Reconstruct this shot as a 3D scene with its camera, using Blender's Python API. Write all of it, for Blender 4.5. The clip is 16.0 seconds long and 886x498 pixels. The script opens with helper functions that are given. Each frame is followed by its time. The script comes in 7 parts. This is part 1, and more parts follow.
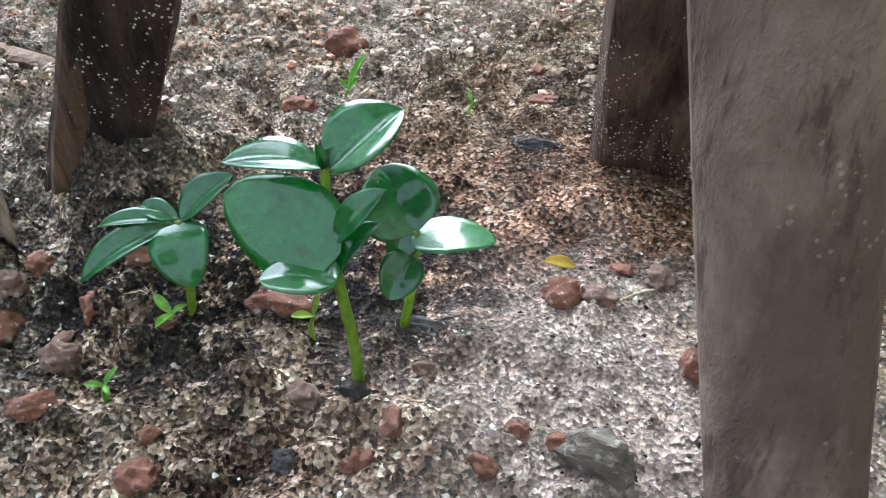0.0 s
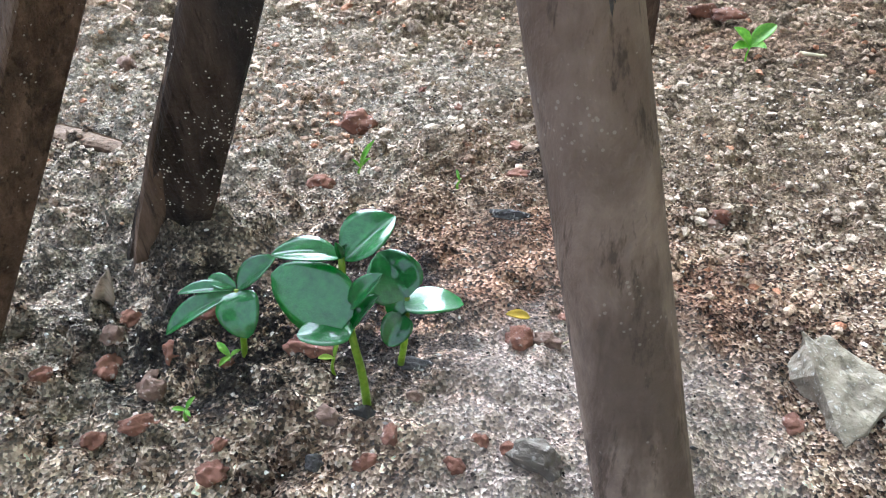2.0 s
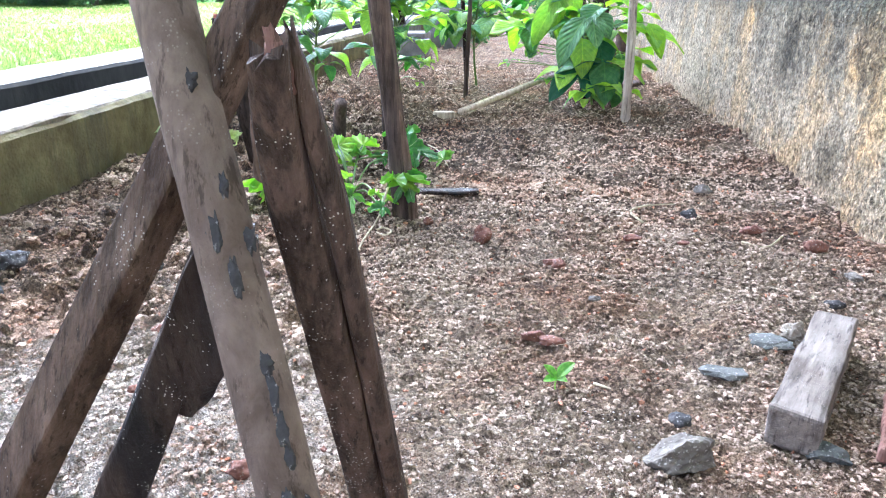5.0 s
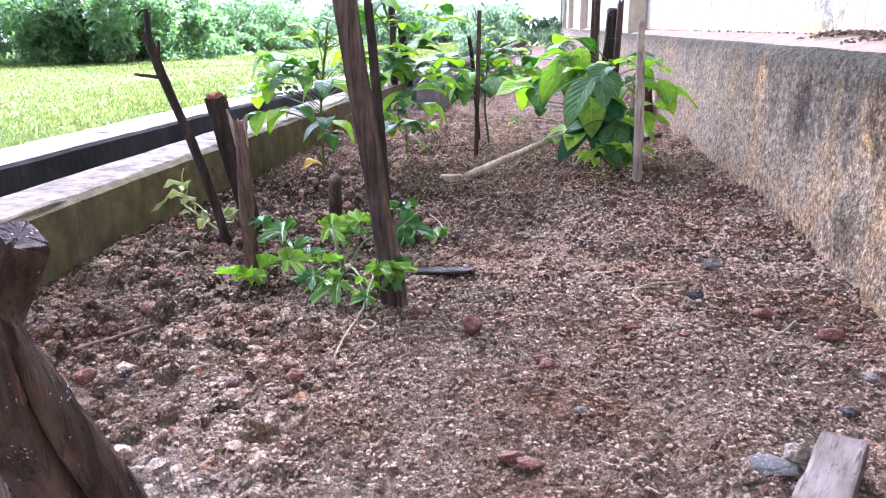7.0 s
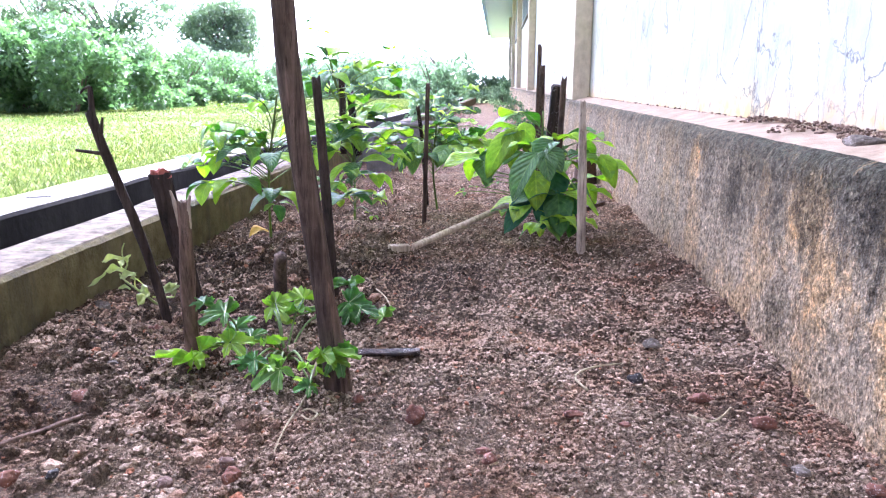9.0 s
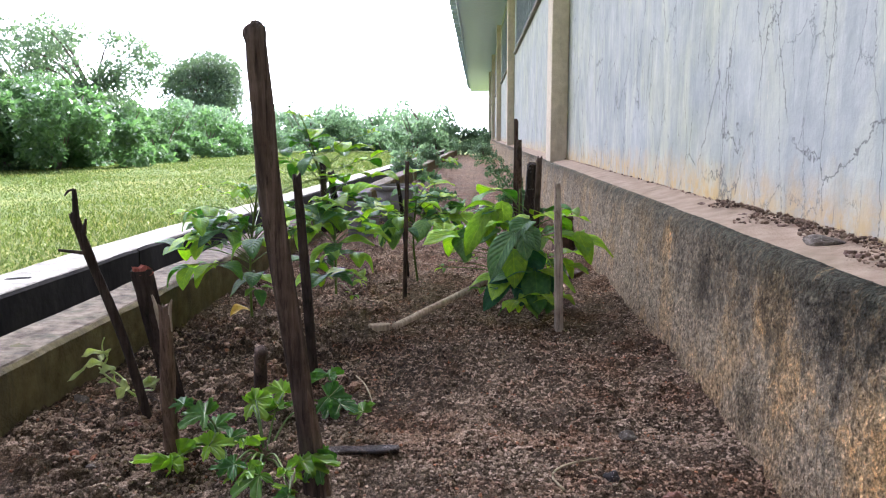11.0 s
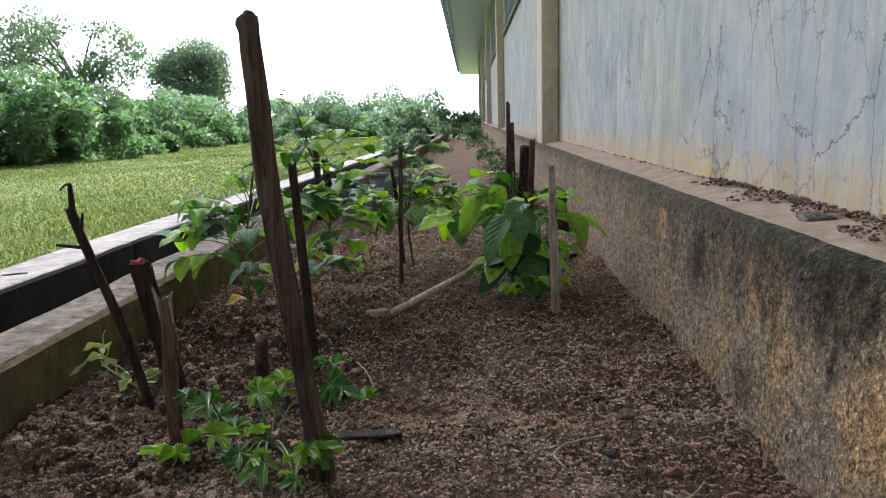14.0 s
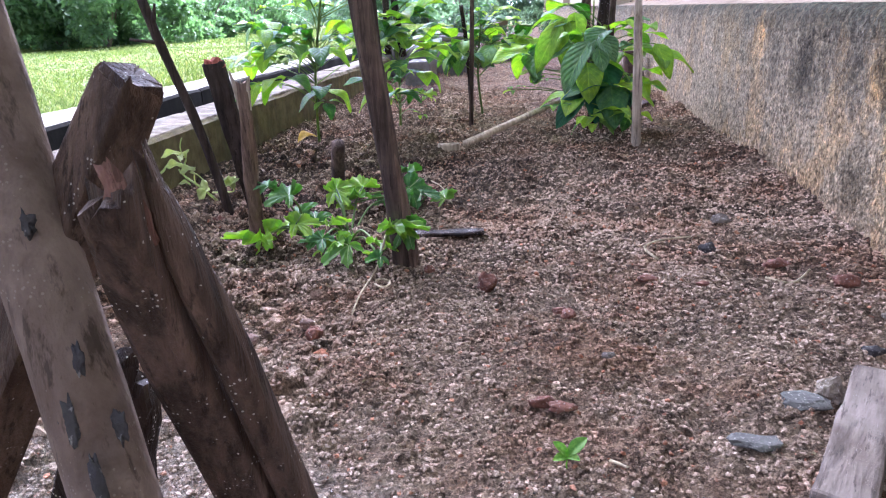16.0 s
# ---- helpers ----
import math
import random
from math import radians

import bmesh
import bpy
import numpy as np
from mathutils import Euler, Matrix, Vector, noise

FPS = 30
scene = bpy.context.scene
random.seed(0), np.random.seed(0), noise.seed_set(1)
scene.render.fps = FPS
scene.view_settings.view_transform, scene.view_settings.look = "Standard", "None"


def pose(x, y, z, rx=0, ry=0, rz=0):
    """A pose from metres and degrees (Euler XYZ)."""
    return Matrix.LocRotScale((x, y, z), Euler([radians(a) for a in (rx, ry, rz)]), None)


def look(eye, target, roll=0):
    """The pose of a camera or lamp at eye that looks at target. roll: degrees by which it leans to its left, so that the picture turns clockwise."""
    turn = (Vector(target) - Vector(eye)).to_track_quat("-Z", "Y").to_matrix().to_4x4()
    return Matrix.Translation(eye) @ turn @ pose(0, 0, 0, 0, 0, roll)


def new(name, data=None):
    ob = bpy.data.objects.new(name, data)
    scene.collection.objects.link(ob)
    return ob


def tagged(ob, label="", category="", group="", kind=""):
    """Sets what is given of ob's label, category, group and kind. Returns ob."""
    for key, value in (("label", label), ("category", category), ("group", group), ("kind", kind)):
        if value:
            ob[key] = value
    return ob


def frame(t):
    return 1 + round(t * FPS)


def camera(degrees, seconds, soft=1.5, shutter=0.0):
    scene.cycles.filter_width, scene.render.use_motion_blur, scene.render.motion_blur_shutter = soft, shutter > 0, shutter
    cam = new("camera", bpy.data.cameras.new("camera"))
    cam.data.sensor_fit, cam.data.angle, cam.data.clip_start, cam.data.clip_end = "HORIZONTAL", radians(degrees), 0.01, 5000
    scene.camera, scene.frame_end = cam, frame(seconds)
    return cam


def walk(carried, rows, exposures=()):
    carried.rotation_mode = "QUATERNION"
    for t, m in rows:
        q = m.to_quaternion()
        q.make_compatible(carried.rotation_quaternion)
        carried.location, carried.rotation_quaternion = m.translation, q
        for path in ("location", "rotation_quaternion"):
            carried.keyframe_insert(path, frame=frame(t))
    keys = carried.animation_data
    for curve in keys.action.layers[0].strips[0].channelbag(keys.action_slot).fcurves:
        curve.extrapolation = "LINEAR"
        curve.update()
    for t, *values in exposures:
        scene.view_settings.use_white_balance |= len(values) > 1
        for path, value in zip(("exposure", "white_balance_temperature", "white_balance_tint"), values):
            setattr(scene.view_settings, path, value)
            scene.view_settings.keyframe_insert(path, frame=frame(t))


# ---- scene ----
cam = camera(64.1, 16.0, 1.1)
PATH = [
    (0, (0.112, 0.006, 0.114), (-0.148, 1.541, -1.141), 0.2),
    (0.5, (0.11, 0.01, 0.119), (-0.21, 1.546, -1.121), -0.5),
    (1, (0.12, 0.003, 0.123), (-0.221, 1.535, -1.116), -0.4),
    (1.5, (0.126, -0.009, 0.144), (-0.234, 1.554, -1.052), -0.9),
    (2, (0.125, -0.023, 0.15), (-0.19, 1.543, -1.054), -1.5),
    (2.5, (0.13, -0.031, 0.157), (-0.166, 1.557, -1.023), -1.1),
    (3, (0.131, -0.041, 0.162), (-0.18, 1.589, -0.954), -2.1),
    (3.5, (0.139, -0.051, 0.177), (-0.165, 1.645, -0.839), -3.0),
    (4, (0.14, -0.071, 0.207), (-0.15, 1.723, -0.628), -2.2),
    (4.5, (0.151, -0.079, 0.235), (-0.094, 1.763, -0.507), -1.1),
    (5, (0.179, -0.075, 0.263), (-0.009, 1.79, -0.433), 0.4),
    (5.2, (0.196, -0.072, 0.278), (0.013, 1.801, -0.397), -0.3),
    (7.3, (0.222, -0.015, 0.303), (-0.063, 1.876, -0.28), -1.5),
    (7.5, (0.222, -0.015, 0.303), (-0.05, 1.88, -0.273), -1.4),
    (8, (0.226, -0.01, 0.309), (0.002, 1.901, -0.235), -1.0),
    (8.5, (0.231, -0.01, 0.324), (0.077, 1.921, -0.173), -1.1),
    (8.7, (0.228, -0.01, 0.331), (0.074, 1.926, -0.148), -0.3),
    (10.8, (0.233, -0.021, 0.399), (0.135, 1.948, 0.066), -0.6),
    (11, (0.236, -0.019, 0.408), (0.138, 1.952, 0.089), -0.4),
    (11.5, (0.239, -0.022, 0.435), (0.19, 1.957, 0.153), -0.9),
    (12, (0.238, -0.026, 0.442), (0.21, 1.953, 0.156), -1.5),
    (12.5, (0.24, -0.03, 0.447), (0.229, 1.953, 0.186), -1.0),
    (13, (0.239, -0.029, 0.448), (0.219, 1.955, 0.196), -0.9),
    (13.5, (0.236, -0.028, 0.441), (0.185, 1.953, 0.167), -1.3),
    (14, (0.231, -0.025, 0.41), (0.151, 1.94, 0.047), -1.8),
    (14.5, (0.222, -0.026, 0.373), (0.1, 1.927, -0.044), -2.2),
    (15, (0.216, -0.021, 0.342), (0.05, 1.917, -0.123), -1.5),
    (15.5, (0.203, -0.02, 0.308), (-0.029, 1.894, -0.225), -1.9),
    (16, (0.191, -0.022, 0.275), (-0.049, 1.858, -0.363), -2.5),
]
EXPOSURES = [(0.0, 2.7, 5450, 5), (0.5, 2.7, 5450, 5), (1.5, 2.9, 5400, 5), (2.5, 2.9, 5300, 5), (3.5, 3.0, 5250, 6), (4.5, 3.45, 5000, 9), (5.2, 3.2, 5000, 14), (7.3, 2.75, 5250, 33), (8.7, 2.75, 5250, 33),
             (10.8, 1.73, 5650, 24), (12.0, 1.1, 5840, 19), (12.5, 0.85, 5900, 17), (13.5, 0.8, 5900, 17), (14.5, 1.52, 5600, 22), (16.0, 2.45, 5200, 29)]
walk(cam, [(t, look(eye, target, roll)) for t, eye, target, roll in PATH], EXPOSURES)

# ---- light: a white hazy sky, brightest round the sun, which stands ahead over the roof and leaves the bed in the eave's shade ----
SUN_ELEVATION, SUN_TURN = 45.0, 8.0      # degrees up, degrees to the right of straight ahead (y)
world = bpy.data.worlds.new("sky")
scene.world = world
world.use_nodes = True
wn = world.node_tree
sky = wn.nodes.new("ShaderNodeTexSky")
sky.sky_type, sky.sun_disc = "NISHITA", False
sky.sun_elevation, sky.sun_rotation = radians(SUN_ELEVATION), radians(SUN_TURN)
sky.dust_density, sky.air_density = 6.0, 1.0
se, st = radians(SUN_ELEVATION), radians(SUN_TURN)
sun_way = Vector((math.sin(st) * math.cos(se), math.cos(st) * math.cos(se), math.sin(se)))
# the veil of haze: dull behind, bright round the sun
where = wn.nodes.new("ShaderNodeTexCoord")
dot = wn.nodes.new("ShaderNodeVectorMath")
dot.operation = "DOT_PRODUCT"
dot.inputs[1].default_value = Vector((sun_way.x, sun_way.y, sun_way.z * 0.6)).normalized()
wn.links.new(where.outputs["Generated"], dot.inputs[0])
fall = wn.nodes.new("ShaderNodeValToRGB")
fall.color_ramp.interpolation = "EASE"
for e, (at, v) in zip(fall.color_ramp.elements, ((0.30, 0.05), (1.0, 1.0))):
    e.position, e.color = at, (v, v, v * 1.02, 1)
wn.links.new(dot.outputs["Value"], fall.inputs[0])
veil = wn.nodes.new("ShaderNodeVectorMath")
veil.operation = "SCALE"
veil.inputs[3].default_value = 46.0
wn.links.new(fall.outputs[0], veil.inputs[0])
haze = wn.nodes.new("ShaderNodeMix")
haze.data_type = "RGBA"
haze.inputs[0].default_value = 0.8
wn.links.new(sky.outputs[0], haze.inputs[6])
wn.links.new(veil.outputs[0], haze.inputs[7])
back = wn.nodes["Background"]
back.inputs["Strength"].default_value = 0.10
wn.links.new(haze.outputs[2], back.inputs["Color"])

sun_data = bpy.data.lights.new("sun", "SUN")
sun_data.energy, sun_data.angle, sun_data.color = 4.5, radians(4), (1.0, 0.96, 0.89)
sun = new("sun", sun_data)
sun.matrix_world = look(sun_way * 20, (0, 0, 0))

# ---- small tools ----
rng = np.random.default_rng(7)


def hashed(i, j, k, seed):
    n = (i * 374761393 + j * 668265263 + k * 2147483647 + seed * 1274126177) & 0xFFFFFFFF
    n = ((n ^ (n >> 13)) * 1274126177) & 0xFFFFFFFF
    return ((n ^ (n >> 16)) & 0xFFFF) / 65535.0


def value_noise(p, seed=0):
    """Smooth noise from 0 to 1 at the rows of p."""
    p = np.asarray(p, float)
    c = np.floor(p).astype(np.int64)
    f = p - c
    f = f * f * (3 - 2 * f)
    out = np.zeros(len(p))
    for a in (0, 1):
        for b in (0, 1):
            for d in (0, 1):
                w = (f[:, 0] if a else 1 - f[:, 0]) * (f[:, 1] if b else 1 - f[:, 1]) * (f[:, 2] if d else 1 - f[:, 2])
                out += w * hashed(c[:, 0] + a, c[:, 1] + b, c[:, 2] + d, seed)
    return out


def flat_noise(x, y, scale, seed=0):
    return value_noise(np.stack([np.ravel(x) * scale, np.ravel(y) * scale, np.zeros(np.size(x)) + 0.37], 1), seed).reshape(np.shape(x))


def mesh_of(name, verts, faces, smooth=True):
    me = bpy.data.meshes.new(name)
    me.from_pydata([tuple(v) for v in verts], [], [tuple(int(i) for i in f) for f in faces])
    if smooth:
        me.polygons.foreach_set("use_smooth", [True] * len(me.polygons))
    me.update()
    return me


def quick_mesh(name, verts, faces, smooth=True):
    """A large mesh from arrays: faces all with the same number of corners."""
    verts, faces = np.asarray(verts, np.float32), np.asarray(faces, np.int32)
    me = bpy.data.meshes.new(name)
    n, k = faces.shape
    me.vertices.add(len(verts))
    me.vertices.foreach_set("co", verts.ravel())
    me.loops.add(n * k)
    me.loops.foreach_set("vertex_index", faces.ravel())
    me.polygons.add(n)
    me.polygons.foreach_set("loop_start", np.arange(0, n * k, k, dtype=np.int32))
    me.polygons.foreach_set("use_smooth", np.full(n, smooth))
    me.update()
    me.validate()
    return me


def piece(name, me, material, parent=None, label=""):
    """Links a mesh as one object, under its thing if one is given."""
    ob = new(name, me)
    if material and not me.materials:
        me.materials.append(material)
    if parent:
        ob.parent = parent
    if label:
        ob["label"] = label
    return ob


def part(name, bm, material, parent, label=""):
    me = bpy.data.meshes.new(name)
    bm.to_mesh(me)
    bm.free()
    return piece(name, me, material, parent, label)


def base_of(name, place=(0, 0, 0)):
    """The Empty at a thing's base that carries its parts; the parts are built in world places."""
    ob = new(name)
    ob.empty_display_size = 0.02
    ob.location = place
    return ob


def under(ob, parent):
    ob.parent = parent
    ob.matrix_parent_inverse = Matrix.Translation(-Vector(parent.location))
    return ob


def box_bm(bm, x0, x1, y0, y1, z0, z1):
    v = [bm.verts.new(p) for p in ((x0, y0, z0), (x1, y0, z0), (x1, y1, z0), (x0, y1, z0), (x0, y0, z1), (x1, y0, z1), (x1, y1, z1), (x0, y1, z1))]
    for f in ((0, 3, 2, 1), (4, 5, 6, 7), (0, 1, 5, 4), (1, 2, 6, 5), (2, 3, 7, 6), (3, 0, 4, 7)):
        bm.faces.new([v[i] for i in f])


def soft_box(x0, x1, y0, y1, z0, z1, edge=0.004, segments=2):
    bm = bmesh.new()
    box_bm(bm, x0, x1, y0, y1, z0, z1)
    if edge:
        bmesh.ops.bevel(bm, geom=bm.edges[:], offset=edge, segments=segments, affect="EDGES", profile=0.5)
    return bm


def smooth_path(points, n):
    """n+1 places along a soft curve through the points."""
    p = [Vector(q) for q in points]
    if len(p) == 2:
        return [p[0].lerp(p[1], i / n) for i in range(n + 1)]
    out = []
    for i in range(n + 1):
        s = i / n * (len(p) - 1)
        k = min(int(s), len(p) - 2)
        f = s - k
        a, b, c, d = p[max(k - 1, 0)], p[k], p[k + 1], p[min(k + 2, len(p) - 1)]
        out.append(0.5 * ((2 * b) + (c - a) * f + (2 * a - 5 * b + 4 * c - d) * f * f + (3 * b - a - 3 * c + d) * f ** 3))
    return out


def swept(name, points, sizes, square=0.0, sides=12, n=16, side=(1, 0, 0), rough=0.06, jag=0.0, seed=0, twist=0.0, flat_top=True):
    """A limb along points: sizes are (width, depth) at even steps, square 0 for round and 1 for a sawn batten."""
    c = smooth_path(points, n)
    verts, faces = [], []
    r = random.Random(seed)
    lumps = [r.uniform(0, 50) for _ in range(3)]
    for i, q in enumerate(c):
        d = (c[min(i + 1, n)] - c[max(i - 1, 0)]).normalized()
        s = Vector(side)
        s = (s - d * s.dot(d)).normalized()
        u = d.cross(s)
        f = i / n * (len(sizes) - 1)
        k = min(int(f), len(sizes) - 2) if len(sizes) > 1 else 0
        f -= k
        w0, w1 = sizes[k], sizes[min(k + 1, len(sizes) - 1)]
        w, h = (w0[0] * (1 - f) + w1[0] * f) / 2, (w0[1] * (1 - f) + w1[1] * f) / 2
        for j in range(sides):
            a = 2 * math.pi * (j + 0.5) / sides + radians(twist) * i / n
            ca, sa = math.cos(a), math.sin(a)
            e = 1 - 0.82 * square
            x, y = math.copysign(abs(ca) ** e, ca) * w, math.copysign(abs(sa) ** e, sa) * h
            x *= 1 if square < 0.5 else 0.97
            p = Vector((ca * 1.3 + lumps[0], sa * 1.3 + lumps[1], i * 0.45 + lumps[2]))
            g = 1 + rough * (noise.noise(p) * 1.6 + noise.noise(p * 2.7) * 0.7)
            v = q + s * x * g + u * y * g
            if jag and i >= n - 1:
                v += d * jag * (r.random() - 0.35) * (1 if i == n else 0.5)
            verts.append(v)
    for i in range(n):
        for j in range(sides):
            a, b = i * sides + j, i * sides + (j + 1) % sides
            faces.append((a, b, b + sides, a + sides))
    faces.append(tuple(range(sides - 1, -1, -1)))
    top = len(verts)
    mid = sum((verts[n * sides + j] for j in range(sides)), Vector()) / sides
    verts.append(mid + (c[n] - c[n - 1]).normalized() * (0.0 if flat_top else jag * 0.3))
    for j in range(sides):
        faces.append((n * sides + j, n * sides + (j + 1) % sides, top))
    me = mesh_of(name, verts, faces, smooth=square < 0.5)
    return me


def tube(name, points, r0, r1, sides=6, n=10):
    return swept(name, points, [(2 * r0, 2 * r0), (2 * r1, 2 * r1)], sides=sides, n=n, rough=0.03, side=(0.8, 0.6, 0.1))


def leaf_mesh(name, base, tip, width, up=(0, 0, 1), fold=0.15, droop=0.1, wave=0.0, blunt=0.5, broad=1.0, nu=10, nv=3, thick=0.0003, cup=0.0):
    """A leaf blade from base to tip with its upper side towards up; fold lifts the halves, droop bends it down along its length."""
    b, t = Vector(base), Vector(tip)
    d = t - b
    length = d.length
    d.normalize()
    n = Vector(up)
    n = (n - d * n.dot(d)).normalized()
    s = d.cross(n)
    verts, faces = [], []
    rows = 2 * nv + 1
    for layer in (0, 1):
        for i in range(nu + 1):
            u = i / nu
            half = width / 2 * (math.sin(math.pi * u ** ((1 - 0.45 * blunt + 0.1) * broad)) ** (0.75 - 0.25 * blunt)) if 0 < i < nu else width * 0.012
            for j in range(-nv, nv + 1):
                v = j / nv
                z = fold * abs(v) * half * 2 - droop * length * (u - 0.5) ** 2 * 4 * 0.5 + cup * half * v * v * 2
                z += wave * width * math.sin(u * 9 + v * 2.3) * abs(v)
                verts.append(b + d * (u * length) + s * (v * half) + n * (z + droop * length * 0.5 - layer * thick))
    m = (nu + 1) * rows
    for i in range(nu):
        for j in range(rows - 1):
            a = i * rows + j
            faces.append((a, a + 1, a + 1 + rows, a + rows))
            faces.append((m + a, m + a + rows, m + a + 1 + rows, m + a + 1))
        for e in (0, rows - 1):
            a = i * rows + e
            faces.append((a, a + rows, m + a + rows, m + a) if e == 0 else (a, m + a, m + a + rows, a + rows))
    me = mesh_of(name, verts, faces)
    at = np.empty(len(me.loops), np.int32)
    me.loops.foreach_get("vertex_index", at)
    at %= m
    me.uv_layers.new(name="blade").data.foreach_set("uv", np.stack([at // rows / nu, at % rows / (rows - 1)], 1).astype(np.float32).ravel())
    return me


def lobed_mesh(name, centre, up, ahead, radius, lobes=5, depth=0.45, cup=0.15, seed=0, teeth=0.22, thick=0.0004):
    """A deeply lobed, toothed blade spread round the head of its stalk, and its pale ribs."""
    r = random.Random(seed)
    c, n = Vector(centre), Vector(up).normalized()
    f = Vector(ahead)
    f = (f - n * f.dot(n)).normalized()
    s = f.cross(n)
    spread, steps, rings = 2 * math.pi * 0.84, 91, 6
    each = spread / lobes
    mids = [(k - (lobes - 1) / 2) * each for k in range(lobes)]
    reach = [(1.0 - 0.42 * abs(k - (lobes - 1) / 2) / ((lobes - 1) / 2)) * r.uniform(0.82, 1.12) for k in range(lobes)]
    phase, skew, fall = r.uniform(0, 6.28), r.uniform(-0.3, 0.3), r.uniform(0.02, 0.16)

    def place(a, q, lift=0.0):
        k = min(range(lobes), key=lambda i: abs(a - mids[i]))
        x = min(abs(a - mids[k]) / (each / 2), 1.0)
        edge = radius * reach[k] * (1 - depth * x ** 2.0) * (1 + teeth * (abs((a * 9 / each + phase) % 2 - 1) - 0.5) * (0.3 + x))
        z = cup * radius * q * x * 1.2 - fall * radius * q ** 2 * (1 - 0.4 * x) + skew * radius * q * q * math.sin(a) + 0.04 * radius * q * math.sin(a * 23 + phase)
        return c + f * math.cos(a) * edge * q + s * math.sin(a) * edge * q + n * (z + lift)

    verts, faces = [], []
    angles = [(i / (steps - 1) - 0.5) * spread for i in range(steps)]
    for layer in (0, 1):
        verts.append(c - n * thick * layer)
        verts += [place(a, k / rings, -thick * layer) for k in range(1, rings + 1) for a in angles]
    m = 1 + rings * steps
    for i in range(steps - 1):
        faces.append((0, 1 + i, 2 + i))
        faces.append((m, m + 2 + i, m + 1 + i))
        for k in range(rings - 1):
            a = 1 + k * steps + i
            faces.append((a, a + steps, a + steps + 1, a + 1))
            faces.append((m + a, m + a + 1, m + a + steps + 1, m + a + steps))
    ribs, bands = [], []
    for a in mids:
        for k in range(7):
            q = 0.04 + 0.9 * k / 6
            mid, half = place(a, q, 0.0004), radius * (0.022 - 0.018 * k / 6)
            side = (f * -math.sin(a) + s * math.cos(a)) * half
            ribs += [mid - side, mid + side]
            if k:
                b = len(ribs)
                bands.append((b - 4, b - 3, b - 1, b - 2))
    return mesh_of(name, verts, faces), mesh_of("ribs", ribs, bands)


def stone_mesh(name, size, seed=0, chop=0.5, detail=2, rough=0.25):
    """A stone round the origin, resting near z=0: size is its length, depth and height."""
    bm = bmesh.new()
    bmesh.ops.create_icosphere(bm, subdivisions=detail, radius=1)
    r = random.Random(seed)
    cuts = [(Vector((r.gauss(0, 1), r.gauss(0, 1), r.gauss(0, 1))).normalized(), r.uniform(0.55, 0.85)) for _ in range(int(9 * chop))]
    off = Vector((seed * 3.7, seed * 1.3, seed * 0.7))
    for v in bm.verts:
        p = v.co.copy()
        for n, k in cuts:
            h = p.dot(n)
            if h > k:
                p -= n * (h - k)
        p *= 1 + rough * noise.noise(v.co * 1.7 + off) + rough * 0.4 * noise.noise(v.co * 4.1 + off) + rough * 0.25 * noise.noise(v.co * 9.3 + off)
        v.co = Vector((p.x * size[0] / 2, p.y * size[1] / 2, p.z * size[2] / 2 + size[2] * 0.28))
    me = bpy.data.meshes.new(name)
    bm.to_mesh(me)
    bm.free()
    me.polygons.foreach_set("use_smooth", [chop < 0.6] * len(me.polygons))
    return me


